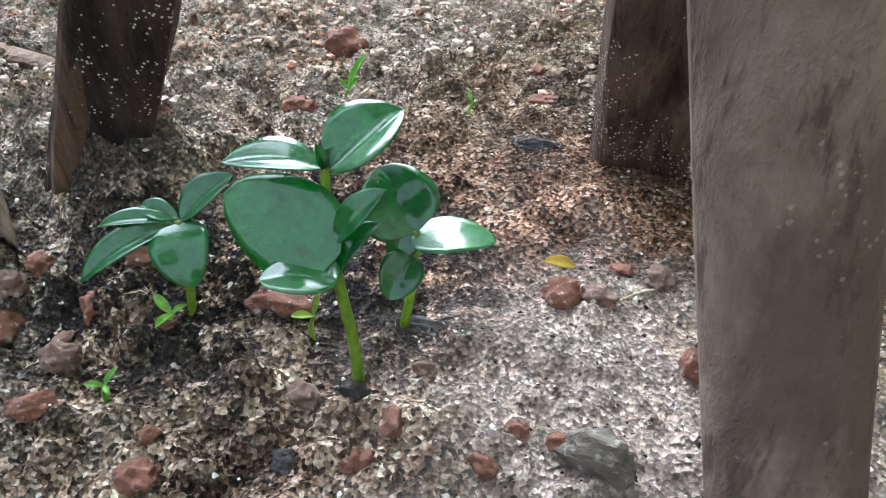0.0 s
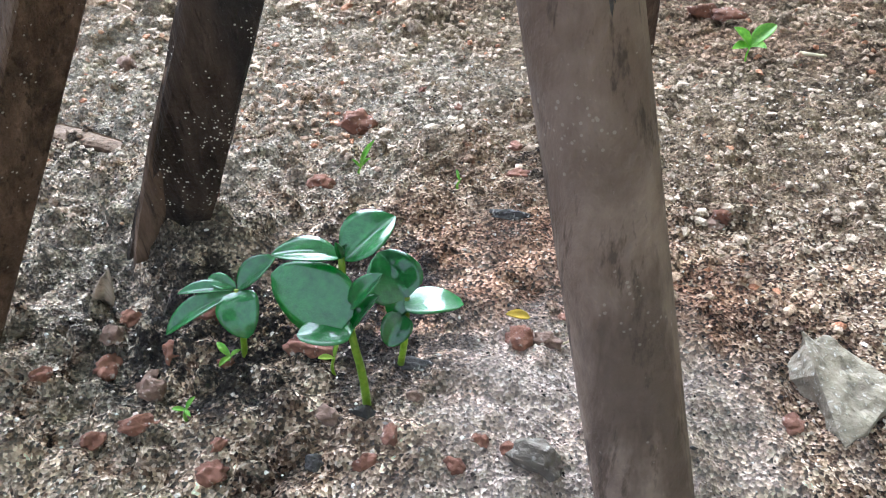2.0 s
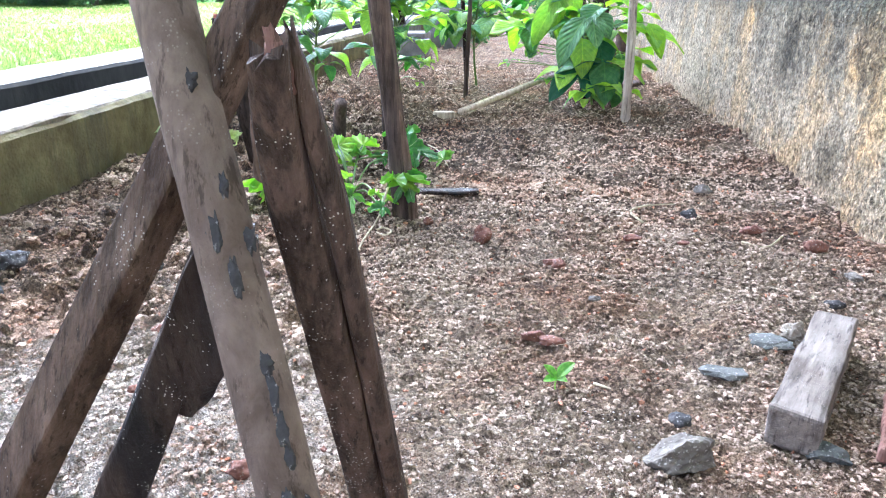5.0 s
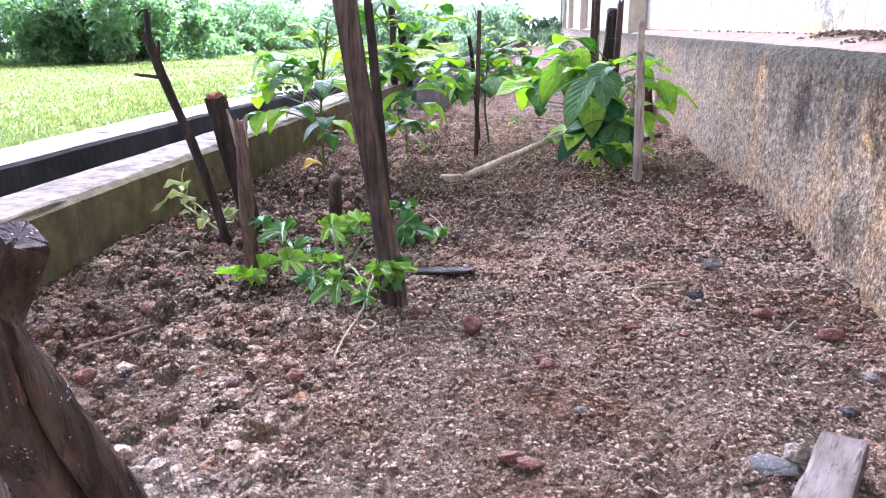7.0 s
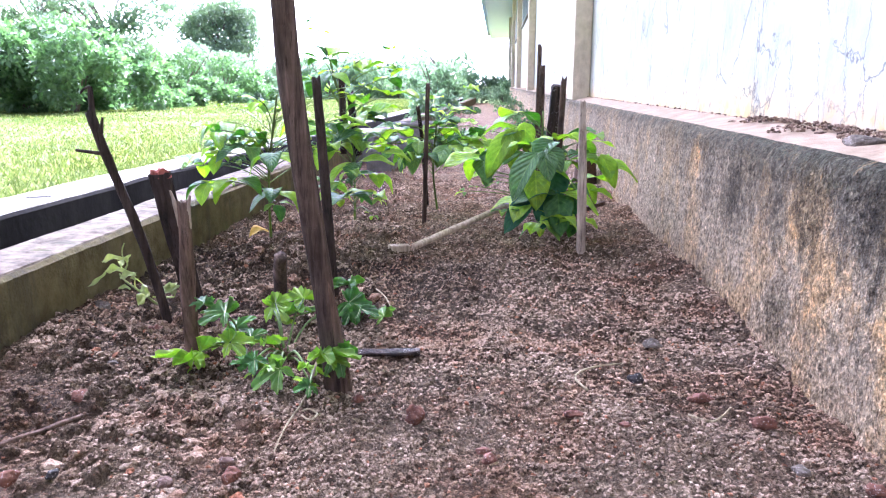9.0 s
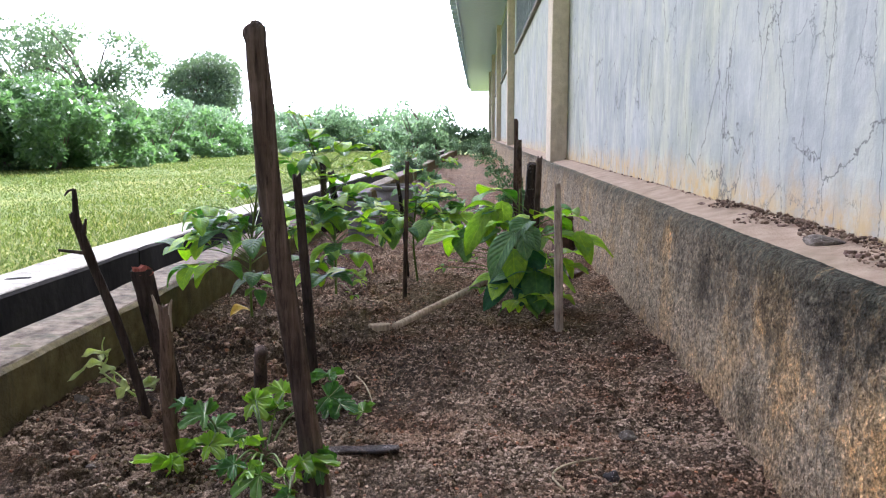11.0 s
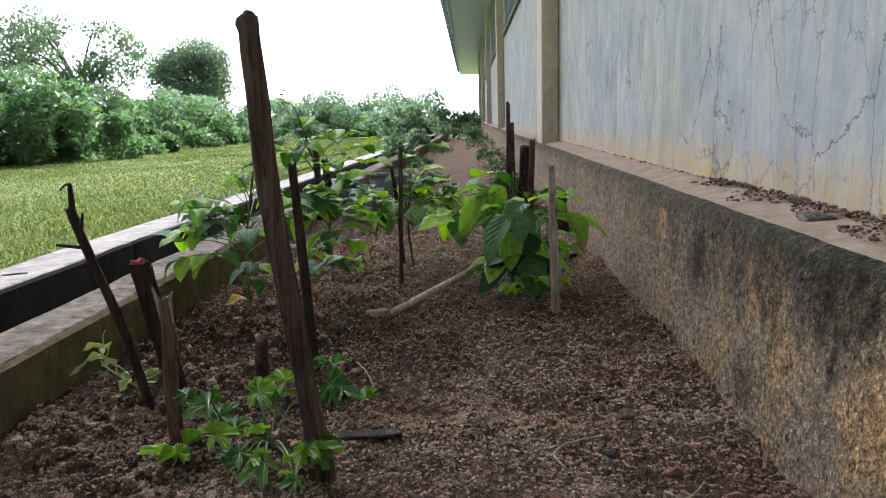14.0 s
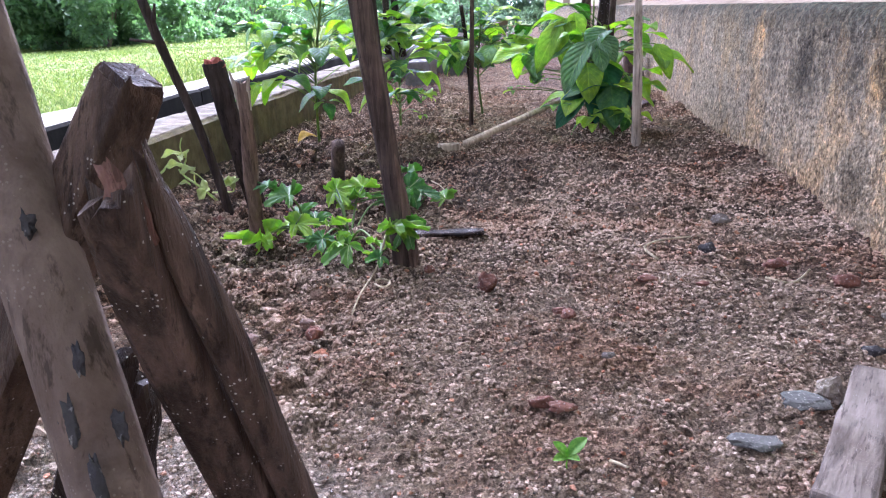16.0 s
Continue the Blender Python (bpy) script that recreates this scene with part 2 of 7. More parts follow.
# ---- materials ----
class Nodes:
    def __init__(self, name, rough=0.85, gloss=0.3):
        self.m = bpy.data.materials.new(name)
        self.m.use_nodes = True
        self.t = self.m.node_tree
        self.b = self.t.nodes["Principled BSDF"]
        self.b.inputs["Roughness"].default_value = rough
        self.b.inputs["Specular IOR Level"].default_value = gloss
        self.co = self.t.nodes.new("ShaderNodeTexCoord").outputs["Object"]

    def link(self, a, b):
        self.t.links.new(a, b)

    def stretch(self, x, y, z):
        n = self.t.nodes.new("ShaderNodeMapping")
        n.inputs["Scale"].default_value = (x, y, z)
        self.link(self.co, n.inputs["Vector"])
        return n.outputs[0]

    def noise(self, scale, detail=4, co=None, rough=0.6, warp=0.0):
        n = self.t.nodes.new("ShaderNodeTexNoise")
        n.inputs["Scale"].default_value, n.inputs["Detail"].default_value = scale, detail
        n.inputs["Roughness"].default_value, n.inputs["Distortion"].default_value = rough, warp
        self.link(co or self.co, n.inputs["Vector"])
        return n.outputs["Fac"]

    def cells(self, scale, what="Color", feature="F1", co=None):
        n = self.t.nodes.new("ShaderNodeTexVoronoi")
        n.feature = feature
        n.inputs["Scale"].default_value = scale
        self.link(co or self.co, n.inputs["Vector"])
        return n.outputs[what]

    def ramp(self, fac, stops):
        n = self.t.nodes.new("ShaderNodeValToRGB")
        e = n.color_ramp.elements
        while len(e) < len(stops):
            e.new(0.5)
        for k, (p, c) in enumerate(stops):
            e[k].position = p
            e[k].color = (*c, 1) if len(c) == 3 else c
        self.link(fac, n.inputs[0])
        return n.outputs[0]

    def step(self, fac, lo, hi):
        n = self.t.nodes.new("ShaderNodeMapRange")
        n.inputs[1].default_value, n.inputs[2].default_value = lo, hi
        self.link(fac, n.inputs[0])
        return n.outputs[0]

    def math(self, op, a, b):
        n = self.t.nodes.new("ShaderNodeMath")
        n.operation = op
        for k, v in enumerate((a, b)):
            if isinstance(v, (int, float)):
                n.inputs[k].default_value = v
            else:
                self.link(v, n.inputs[k])
        return n.outputs[0]

    def mix(self, fac, a, b, mode="MIX"):
        n = self.t.nodes.new("ShaderNodeMix")
        n.data_type, n.blend_type = "RGBA", mode
        for k, v in ((0, fac), (6, a), (7, b)):
            if isinstance(v, (int, float)):
                n.inputs[k].default_value = v
            elif isinstance(v, tuple):
                n.inputs[k].default_value = (*v, 1)
            else:
                self.link(v, n.inputs[k])
        return n.outputs[2]

    def axis(self, k):
        n = self.t.nodes.new("ShaderNodeSeparateXYZ")
        self.link(self.co, n.inputs[0])
        return n.outputs[k]

    def near(self, place, radius):
        """1 at a place, fading to 0 at the radius, with a broken edge."""
        n = self.t.nodes.new("ShaderNodeVectorMath")
        n.operation = "DISTANCE"
        self.link(self.co, n.inputs[0])
        n.inputs[1].default_value = place
        d = self.math("ADD", n.outputs["Value"], self.math("MULTIPLY", self.math("SUBTRACT", self.noise(3.0 / radius, 5), 0.5), radius * 1.4))
        return self.step(d, radius, radius * 0.45)

    def chance(self):
        return self.t.nodes.new("ShaderNodeObjectInfo").outputs["Random"]

    def island(self):
        return self.t.nodes.new("ShaderNodeNewGeometry").outputs["Random Per Island"]

    def colour(self, c):
        if isinstance(c, tuple):
            self.b.inputs["Base Color"].default_value = (*c, 1)
        else:
            self.link(c, self.b.inputs["Base Color"])
        return self

    def rough(self, r):
        self.link(r, self.b.inputs["Roughness"])
        return self

    def bump(self, height, depth, strength=1.0):
        n = self.t.nodes.new("ShaderNodeBump")
        n.inputs["Distance"].default_value, n.inputs["Strength"].default_value = depth, strength
        self.link(height, n.inputs["Height"])
        if self.b.inputs["Normal"].links:
            self.link(self.b.inputs["Normal"].links[0].from_socket, n.inputs["Normal"])
        self.link(n.outputs[0], self.b.inputs["Normal"])
        return self

    def let_light(self, amount, tint):
        """Lets light through a leaf."""
        tr = self.t.nodes.new("ShaderNodeBsdfTranslucent")
        if isinstance(tint, tuple):
            tr.inputs[0].default_value = (*tint, 1)
        else:
            self.link(tint, tr.inputs[0])
        mx = self.t.nodes.new("ShaderNodeMixShader")
        mx.inputs[0].default_value = amount
        out = self.t.nodes["Material Output"]
        self.link(self.b.outputs[0], mx.inputs[1])
        self.link(tr.outputs[0], mx.inputs[2])
        self.link(mx.outputs[0], out.inputs["Surface"])
        return self


def soil_material():
    k = Nodes("sandy_soil", 0.95, 0.15)
    # crusted brown soil: lumps of tan, grey and rust earth, finely speckled
    lumps = k.noise(420, 6, rough=0.8)
    body = k.ramp(lumps, [(0.36, (0.060, 0.043, 0.031)), (0.47, (0.145, 0.108, 0.077)), (0.58, (0.25, 0.192, 0.140)), (0.70, (0.44, 0.355, 0.255))])
    body = k.mix(1.0, body, k.ramp(k.cells(260), [(0.15, (0.6, 0.56, 0.53)), (0.5, (1.0, 0.98, 0.94)), (0.85, (1.4, 1.36, 1.28))]), "MULTIPLY")
    body = k.mix(k.math("MULTIPLY", k.step(k.axis(1), 0.5, 1.2), 0.8), body, k.mix(1.0, body, k.ramp(k.cells(150), [(0.15, (0.55, 0.52, 0.5)), (0.5, (1.0, 0.98, 0.95)), (0.85, (1.4, 1.38, 1.33))]), "MULTIPLY"))
    body = k.mix(k.math("MULTIPLY", k.step(k.noise(6, 6, rough=0.7), 0.47, 0.60), 0.8), body, k.mix(1.0, body, (0.82, 0.66, 0.58), "MULTIPLY"))
    body = k.mix(k.math("MULTIPLY", k.step(k.noise(4.5, 7, rough=0.75), 0.50, 0.60), 0.6), body, k.mix(1.0, body, (1.4, 1.36, 1.28), "MULTIPLY"))
    body = k.mix(k.math("MULTIPLY", k.step(k.noise(13, 8, rough=0.82), 0.50, 0.59), 0.7), body, k.mix(1.0, body, (0.42, 0.40, 0.38), "MULTIPLY"))
    body = k.mix(k.math("MULTIPLY", k.step(k.noise(130, 3), 0.63, 0.70), 0.5), body, (0.30, 0.12, 0.07))
    # missing brightness put into the earth's colour, stepped by distance along the bed
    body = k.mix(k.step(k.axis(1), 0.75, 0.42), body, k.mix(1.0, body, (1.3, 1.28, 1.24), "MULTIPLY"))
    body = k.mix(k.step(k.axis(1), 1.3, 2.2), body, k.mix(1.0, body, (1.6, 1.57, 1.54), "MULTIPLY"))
    # weedy, darker earth along the kerb
    body = k.mix(k.math("MULTIPLY", k.step(k.math("ADD", k.axis(0), k.math("MULTIPLY", k.noise(9, 5), 0.3)), 0.10, -0.12), 0.7), body, k.mix(1.0, body, (0.58, 0.56, 0.52), "MULTIPLY"))
    # sand round the seedlings: single tan, rust, black and white grains
    near = k.step(k.math("ADD", k.axis(1), k.math("MULTIPLY", k.noise(25, 6), 0.22)), 0.40, 0.24)
    cell = k.cells(1250)
    grain = k.ramp(cell, [(0.16, (0.03, 0.022, 0.018)), (0.34, (0.14, 0.086, 0.058)), (0.52, (0.36, 0.255, 0.178)), (0.70, (0.60, 0.475, 0.36)), (0.86, (0.90, 0.79, 0.66))])
    drift = k.ramp(k.noise(85, 7, rough=0.8), [(0.34, (0.13, 0.10, 0.085)), (0.45, (0.55, 0.46, 0.40)), (0.56, (1.05, 0.98, 0.90)), (0.68, (1.65, 1.55, 1.42))])
    sand = k.mix(1.0, grain, drift, "MULTIPLY")
    broad = k.ramp(k.noise(22, 6, rough=0.75), [(0.40, (0.30, 0.26, 0.24)), (0.52, (1.0, 0.97, 0.93)), (0.66, (1.3, 1.26, 1.18))])
    sand = k.mix(0.8, sand, broad, "MULTIPLY")
    # rusty hollow behind the leaves, shade in its colour; pale sand spilt before it
    rust = k.near((0.125, 0.13, 0.02), 0.075)
    sand = k.mix(k.math("MULTIPLY", rust, 0.85), sand, k.mix(1.0, sand, (0.60, 0.42, 0.36), "MULTIPLY"))
    pale = k.near((0.135, 0.082, 0.02), 0.06)
    sand = k.mix(k.math("MULTIPLY", pale, 0.6), sand, k.mix(0.55, (0.70, 0.56, 0.46), grain))
    body = k.mix(near, body, k.mix(1.0, sand, (1.25, 1.29, 1.37), "MULTIPLY"))
    ash = k.math("MULTIPLY", k.near((-0.06, 0.25, 0.02), 0.20), k.step(k.noise(70, 7, rough=0.8), 0.42, 0.51))
    body = k.mix(k.math("MULTIPLY", ash, 0.6), body, k.mix(0.6, (0.64, 0.60, 0.53), grain))
    crust = k.math("MULTIPLY", k.near((-0.04, 0.05, 0.02), 0.13), k.step(k.noise(90, 7, rough=0.8), 0.42, 0.51))
    body = k.mix(k.math("MULTIPLY", crust, 0.75), body, k.mix(0.5, (0.62, 0.54, 0.43), grain))
    # charcoal dust and burnt earth; round the seedlings also shade put into colour
    # the place at y = 1.22 is a dark patch before the bean plants
    for place, radius, amount in (((0.0, 0.118, 0.02), 0.05, 0.7), ((0.04, 0.098, 0.02), 0.045, 0.95), ((0.07, 0.125, 0.02), 0.04, 0.85), ((-0.07, 0.19, 0.02), 0.035, 0.6), ((0.06, 1.22, 0.0), 0.22, 0.6), ((-0.31, 0.50, 0.02), 0.06, 0.85), ((-0.30, 0.66, 0.0), 0.11, 0.5), ((-0.22, 0.95, 0.0), 0.18, 0.45), ((-0.33, 1.25, 0.0), 0.2, 0.5), ((0.085, 0.108, 0.02), 0.03, 0.85), ((0.12, 0.205, 0.02), 0.022, 0.7)):
        dark = k.math("MULTIPLY", k.near(place, radius), k.step(k.noise(95, 7, rough=0.8), 0.45, 0.51))
        body = k.mix(k.math("MULTIPLY", dark, amount), body, k.mix(0.06, (0.014, 0.013, 0.015), grain))
    k.colour(body)
    k.bump(lumps, 0.004, 1.0)
    k.bump(k.cells(1250, "Distance"), 0.0018, 1.0)
    return k.m


def grain_material(name, stops):
    k = Nodes(name, 0.9, 0.25)
    c = k.ramp(k.island(), stops)
    c = k.mix(0.35, c, k.ramp(k.noise(400, 3), [(0.3, (0.35, 0.3, 0.27)), (0.7, (1, 1, 1))]), "MULTIPLY")
    return k.colour(c).bump(k.noise(700, 3), 0.0008, 0.7).m


def crumb_material():
    """Crumbs of the bed's own earth: tan, rust and dark by patches, each a little lighter or darker."""
    k = Nodes("soil_crumbs", 0.95, 0.12)
    c = k.ramp(k.noise(420, 6, rough=0.8), [(0.36, (0.135, 0.094, 0.066)), (0.5, (0.355, 0.268, 0.198)), (0.66, (0.65, 0.525, 0.41))])
    c = k.mix(k.math("MULTIPLY", k.step(k.noise(6, 6, rough=0.7), 0.47, 0.60), 0.8), c, k.mix(1.0, c, (0.82, 0.66, 0.58), "MULTIPLY"))
    c = k.mix(k.math("MULTIPLY", k.step(k.noise(13, 8, rough=0.82), 0.50, 0.59), 0.6), c, k.mix(1.0, c, (0.50, 0.48, 0.46), "MULTIPLY"))
    c = k.mix(k.math("MULTIPLY", k.step(k.math("ADD", k.axis(0), k.math("MULTIPLY", k.noise(9, 5), 0.3)), 0.10, -0.12), 0.6), c, k.mix(1.0, c, (0.74, 0.72, 0.68), "MULTIPLY"))
    # crumbs lifted the same way: brightness by distance, in their colour
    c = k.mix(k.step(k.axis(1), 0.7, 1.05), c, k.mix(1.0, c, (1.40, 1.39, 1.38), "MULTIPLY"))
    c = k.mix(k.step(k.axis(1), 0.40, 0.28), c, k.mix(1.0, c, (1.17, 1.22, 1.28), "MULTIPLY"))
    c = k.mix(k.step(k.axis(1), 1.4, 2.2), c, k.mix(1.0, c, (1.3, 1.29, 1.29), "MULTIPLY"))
    c = k.mix(1.0, c, k.ramp(k.island(), [(0.0, (0.55, 0.51, 0.48)), (0.25, (0.86, 0.83, 0.80)), (0.7, (1.08, 1.06, 1.03)), (0.955, (1.22, 1.2, 1.15)), (0.98, (1.0, 0.66, 0.52)), (1.0, (0.9, 0.54, 0.42))]), "MULTIPLY")
    c = k.mix(k.math("MULTIPLY", k.near((-0.07, 0.25, 0.02), 0.24), 0.6), c, k.mix(1.0, c, (1.25, 1.32, 1.42), "MULTIPLY"))
    for place, radius in (((-0.30, 0.70, 0.0), 0.17), ((-0.22, 0.98, 0.0), 0.22), ((0.06, 1.22, 0.0), 0.26), ((-0.33, 1.30, 0.0), 0.22)):
        c = k.mix(k.math("MULTIPLY", k.near(place, radius), 0.45), c, k.mix(1.0, c, (0.36, 0.34, 0.32), "MULTIPLY"))
    return k.colour(c).bump(k.noise(700, 4), 0.0012, 1.0).m


def stone_material(name, dark, light, grain=260, rough=0.9):
    k = Nodes(name, rough, 0.3)
    c = k.ramp(k.noise(grain * 0.35, 5), [(0.3, dark), (0.7, light)])
    c = k.mix(k.math("MULTIPLY", k.step(k.noise(grain * 2, 2), 0.6, 0.72), 0.5), c, (0.75, 0.7, 0.64))
    c = k.mix(k.math("MULTIPLY", k.step(k.noise(grain * 0.9, 3), 0.58, 0.68), 0.45), c, (dark[0] * 0.4, dark[1] * 0.4, dark[2] * 0.4))
    c = k.mix(0.4, c, k.ramp(k.chance(), [(0, (0.6, 0.55, 0.52)), (1, (1.0, 1.0, 1.0))]), "MULTIPLY")
    return k.colour(c).bump(k.noise(grain, 5), 0.0015, 0.9).m


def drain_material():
    """Near-black concrete: the drain's shade put into the colour, a little brown in places."""
    k = Nodes("shaded_black_drain", 1.0, 0.05)
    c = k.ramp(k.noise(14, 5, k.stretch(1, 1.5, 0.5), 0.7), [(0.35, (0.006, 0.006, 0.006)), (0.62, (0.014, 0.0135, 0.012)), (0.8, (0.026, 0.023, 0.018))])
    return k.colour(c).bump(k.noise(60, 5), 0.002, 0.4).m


def wood_material(name, dark, light, along=(1, 1, 0.1), scale=160, speck=0.5, burnt=0.0, knots=0.0, rough=0.85):
    """Weathered wood with grain along its length and grains of sand stuck to it."""
    k = Nodes(name, rough, 0.14)
    co = k.stretch(*along)
    g = k.noise(scale, 6, co, 0.65, 0.3)
    c = k.ramp(g, [(0.3, dark), (0.68, light)])
    c = k.mix(k.math("MULTIPLY", k.step(k.noise(scale * 2.6, 5, k.stretch(along[0], along[1], along[2] * 0.35), 0.7), 0.56, 0.64), 0.65), c, (dark[0] * 0.35, dark[1] * 0.35, dark[2] * 0.35))
    blotch = k.noise(28, 4)
    c = k.mix(k.step(blotch, 0.4, 0.7), c, k.mix(1.0, c, (0.62, 0.58, 0.55), "MULTIPLY"))
    if burnt:
        c = k.mix(k.math("MULTIPLY", k.step(k.noise(22, 4, co), 0.50, 0.60), burnt), c, (0.022, 0.021, 0.022))
    if knots:
        spots = k.step(k.cells(65, "Distance", co=k.stretch(1, 1, 0.62)), 0.26, 0.18)
        pick = k.step(k.cells(65, "Color", co=k.stretch(1, 1, 0.62)), 0.52, 0.56)
        c = k.mix(k.math("MULTIPLY", k.math("MULTIPLY", spots, pick), knots), c, (0.02, 0.02, 0.022))
    groove = k.noise(scale * 0.42, 6, k.stretch(along[0], along[1], along[2] * 0.4), 0.7, 0.2)
    c = k.mix(k.math("MULTIPLY", k.step(groove, 0.47, 0.38), 0.6), c, (dark[0] * 0.4, dark[1] * 0.4, dark[2] * 0.4))
    if speck:
        d = k.step(k.cells(1150, "Distance"), 0.36, 0.26)
        on = k.step(k.math("ADD", k.cells(1150, "Color"), k.math("MULTIPLY", k.noise(60, 6, rough=0.7), 3.4)), 2.70 - 0.14 * speck, 2.74 - 0.14 * speck)
        c = k.mix(k.math("MULTIPLY", k.math("MULTIPLY", d, on), speck), c, (0.72, 0.67, 0.58))
    k.colour(c)
    k.bump(groove, 0.004 if along[2] < 0.3 else 0.0012, 1.0)
    k.bump(g, 0.0022, 1.0)
    k.bump(k.noise(scale * 4, 4), 0.0006, 0.8)
    return k.m


def leaf_material(name, dark, light, clear, rough=0.35, seep=0.35, vein=140, gloss=0.5, by_object=True, wax=0.0, lime=None, veins=0.0):
    k = Nodes(name, rough, gloss)
    c = k.ramp(k.noise(vein, 4), [(0.3, dark), (0.7, light)])
    r = k.chance() if by_object else k.island()
    c = k.mix(0.55, c, k.ramp(r, [(0.0, (0.55, 0.62, 0.5)), (0.6, (1, 1, 1)), (1.0, (1.25, 1.2, 0.8))]), "MULTIPLY")
    # turns some leaves lime: light shining through them as base colour
    if lime:
        c = k.mix(k.step(r, 0.30, 0.64), c, k.mix(k.step(k.noise(vein * 0.7, 4), 0.35, 0.7), lime, (lime[0] * 0.6, lime[1] * 0.75, lime[2])))
    k.b.inputs["Coat Weight"].default_value, k.b.inputs["Coat Roughness"].default_value, k.b.inputs["Coat IOR"].default_value = wax, 0.10, 1.75
    k.colour(c)
    k.bump(k.noise(vein * 2.2, 3), 0.0006, 0.5)
    if veins:
        uv = k.t.nodes.new("ShaderNodeSeparateXYZ")
        k.link(k.t.nodes.new("ShaderNodeTexCoord").outputs["UV"], uv.inputs[0])
        across = k.math("ABSOLUTE", k.math("SUBTRACT", uv.outputs[1], 0.5), 0.0)
        side = k.math("PINGPONG", k.math("SUBTRACT", k.math("MULTIPLY", uv.outputs[0], 7.0), k.math("MULTIPLY", across, 5.5)), 0.5)
        rib = k.math("MAXIMUM", k.step(side, 0.07, 0.01), k.step(across, 0.03, 0.012))
        c = k.mix(k.math("MULTIPLY", rib, veins), c, k.mix(1.0, c, (1.7, 1.45, 1.3), "MULTIPLY"))
        k.colour(c)
        k.bump(k.math("ADD", k.math("MULTIPLY", side, 1.6), k.math("MULTIPLY", k.step(across, 0.0, 0.06), 0.5)), 0.004, min(1.0, veins))
    k.let_light(seep, k.mix(1.0, c, clear, "MULTIPLY"))
    return k.m


def concrete_material(name, dark, light, streak=0.6, mould=0.5, scale=9.0):
    k = Nodes(name, 0.92, 0.2)
    c = k.ramp(k.noise(scale * 3, 6), [(0.3, dark), (0.7, light)])
    run = k.noise(scale, 6, k.stretch(1, 2.6, 0.35), 0.7)
    c = k.mix(k.math("MULTIPLY", k.step(run, 0.50, 0.66), streak), c, (0.055, 0.055, 0.045))
    c = k.mix(k.math("MULTIPLY", k.step(k.noise(scale * 1.3, 5), 0.52, 0.7), mould), c, (0.10, 0.105, 0.055))
    k.colour(c).bump(k.noise(scale * 14, 5), 0.004, 0.8).bump(k.cells(scale * 26, "Distance"), 0.002, 0.4)
    return k.m


def plinth_material():
    """Coarse pitted render: tan and ochre, with grey-black mould running down from the lip."""
    k = Nodes("weathered_plinth_render", 0.95, 0.15)
    z = k.axis(2)
    drip = k.stretch(0.3, 1.0, 0.9)
    grit = k.noise(170, 6, k.stretch(1, 1.0, 0.78), 0.75)
    c = k.ramp(grit, [(0.36, (0.13, 0.10, 0.065)), (0.48, (0.42, 0.34, 0.23)), (0.64, (0.68, 0.575, 0.42))])
    ochre = k.step(k.math("ADD", k.noise(5.5, 7, drip, 0.72), k.math("MULTIPLY", grit, 0.12)), 0.55, 0.62)
    c = k.mix(k.math("MULTIPLY", ochre, 0.5), c, k.mix(1.0, c, (1.22, 1.0, 0.68), "MULTIPLY"))
    mould = k.math("ADD", k.math("MULTIPLY", k.noise(8, 8, k.stretch(0.3, 1.25, 0.55), 0.78), 0.7), k.math("MULTIPLY", grit, 0.30))
    high = k.step(z, 0.02, 0.27)
    mould = k.step(k.math("ADD", mould, k.math("MULTIPLY", high, 0.16)), 0.595, 0.64)
    mould = k.math("MULTIPLY", mould, k.ramp(k.step(k.axis(1), 1.7, 0.8), [(0.0, (0.45, 0.45, 0.45)), (1.0, (1, 1, 1))]))
    c = k.mix(k.math("MULTIPLY", mould, 0.85), c, k.ramp(grit, [(0.38, (0.034, 0.031, 0.025)), (0.52, (0.115, 0.104, 0.080)), (0.68, (0.29, 0.265, 0.205))]))
    lip = k.math("MULTIPLY", k.step(k.math("ADD", z, k.math("MULTIPLY", k.noise(16, 6), 0.07)), 0.255, 0.30), k.step(grit, 0.40, 0.52))
    c = k.mix(k.math("MULTIPLY", lip, 0.85), c, (0.075, 0.088, 0.066))
    foot = k.math("MULTIPLY", k.step(k.math("ADD", z, k.math("MULTIPLY", k.noise(12, 5), 0.06)), 0.10, 0.04), 0.45)
    c = k.mix(foot, c, k.mix(1.0, c, (0.80, 0.68, 0.58), "MULTIPLY"))
    c = k.mix(0.5, c, k.ramp(k.cells(330, "Color"), [(0.2, (0.42, 0.40, 0.36)), (0.55, (1.0, 1.0, 1.0)), (0.85, (1.7, 1.62, 1.5))]), "MULTIPLY")
    c = k.mix(0.8, c, k.ramp(k.noise(75, 5, rough=0.75), [(0.38, (0.45, 0.44, 0.42)), (0.5, (1.0, 1.0, 1.0)), (0.62, (1.4, 1.36, 1.28))]), "MULTIPLY")
    for place, radius in (((0.600, 0.851, 0.191), 0.07), ((0.600, 0.787, 0.125), 0.06), ((0.600, 0.608, 0.121), 0.07), ((0.600, 1.343, 0.203), 0.05)):
        c = k.mix(k.math("MULTIPLY", k.near(place, radius), 0.7), c, k.mix(1.0, c, (1.42, 1.18, 0.84), "MULTIPLY"))
    for place, radius in (((0.600, 0.670, 0.217), 0.07), ((0.600, 0.886, 0.048), 0.05), ((0.600, 1.127, 0.172), 0.07)):
        c = k.mix(k.math("MULTIPLY", k.near(place, radius), 0.7), c, k.mix(1.0, c, (0.28, 0.28, 0.26), "MULTIPLY"))
    k.colour(c).bump(k.noise(150, 6, rough=0.8), 0.012, 1.0).bump(k.cells(300, "Distance"), 0.005, 1.0)
    return k.m


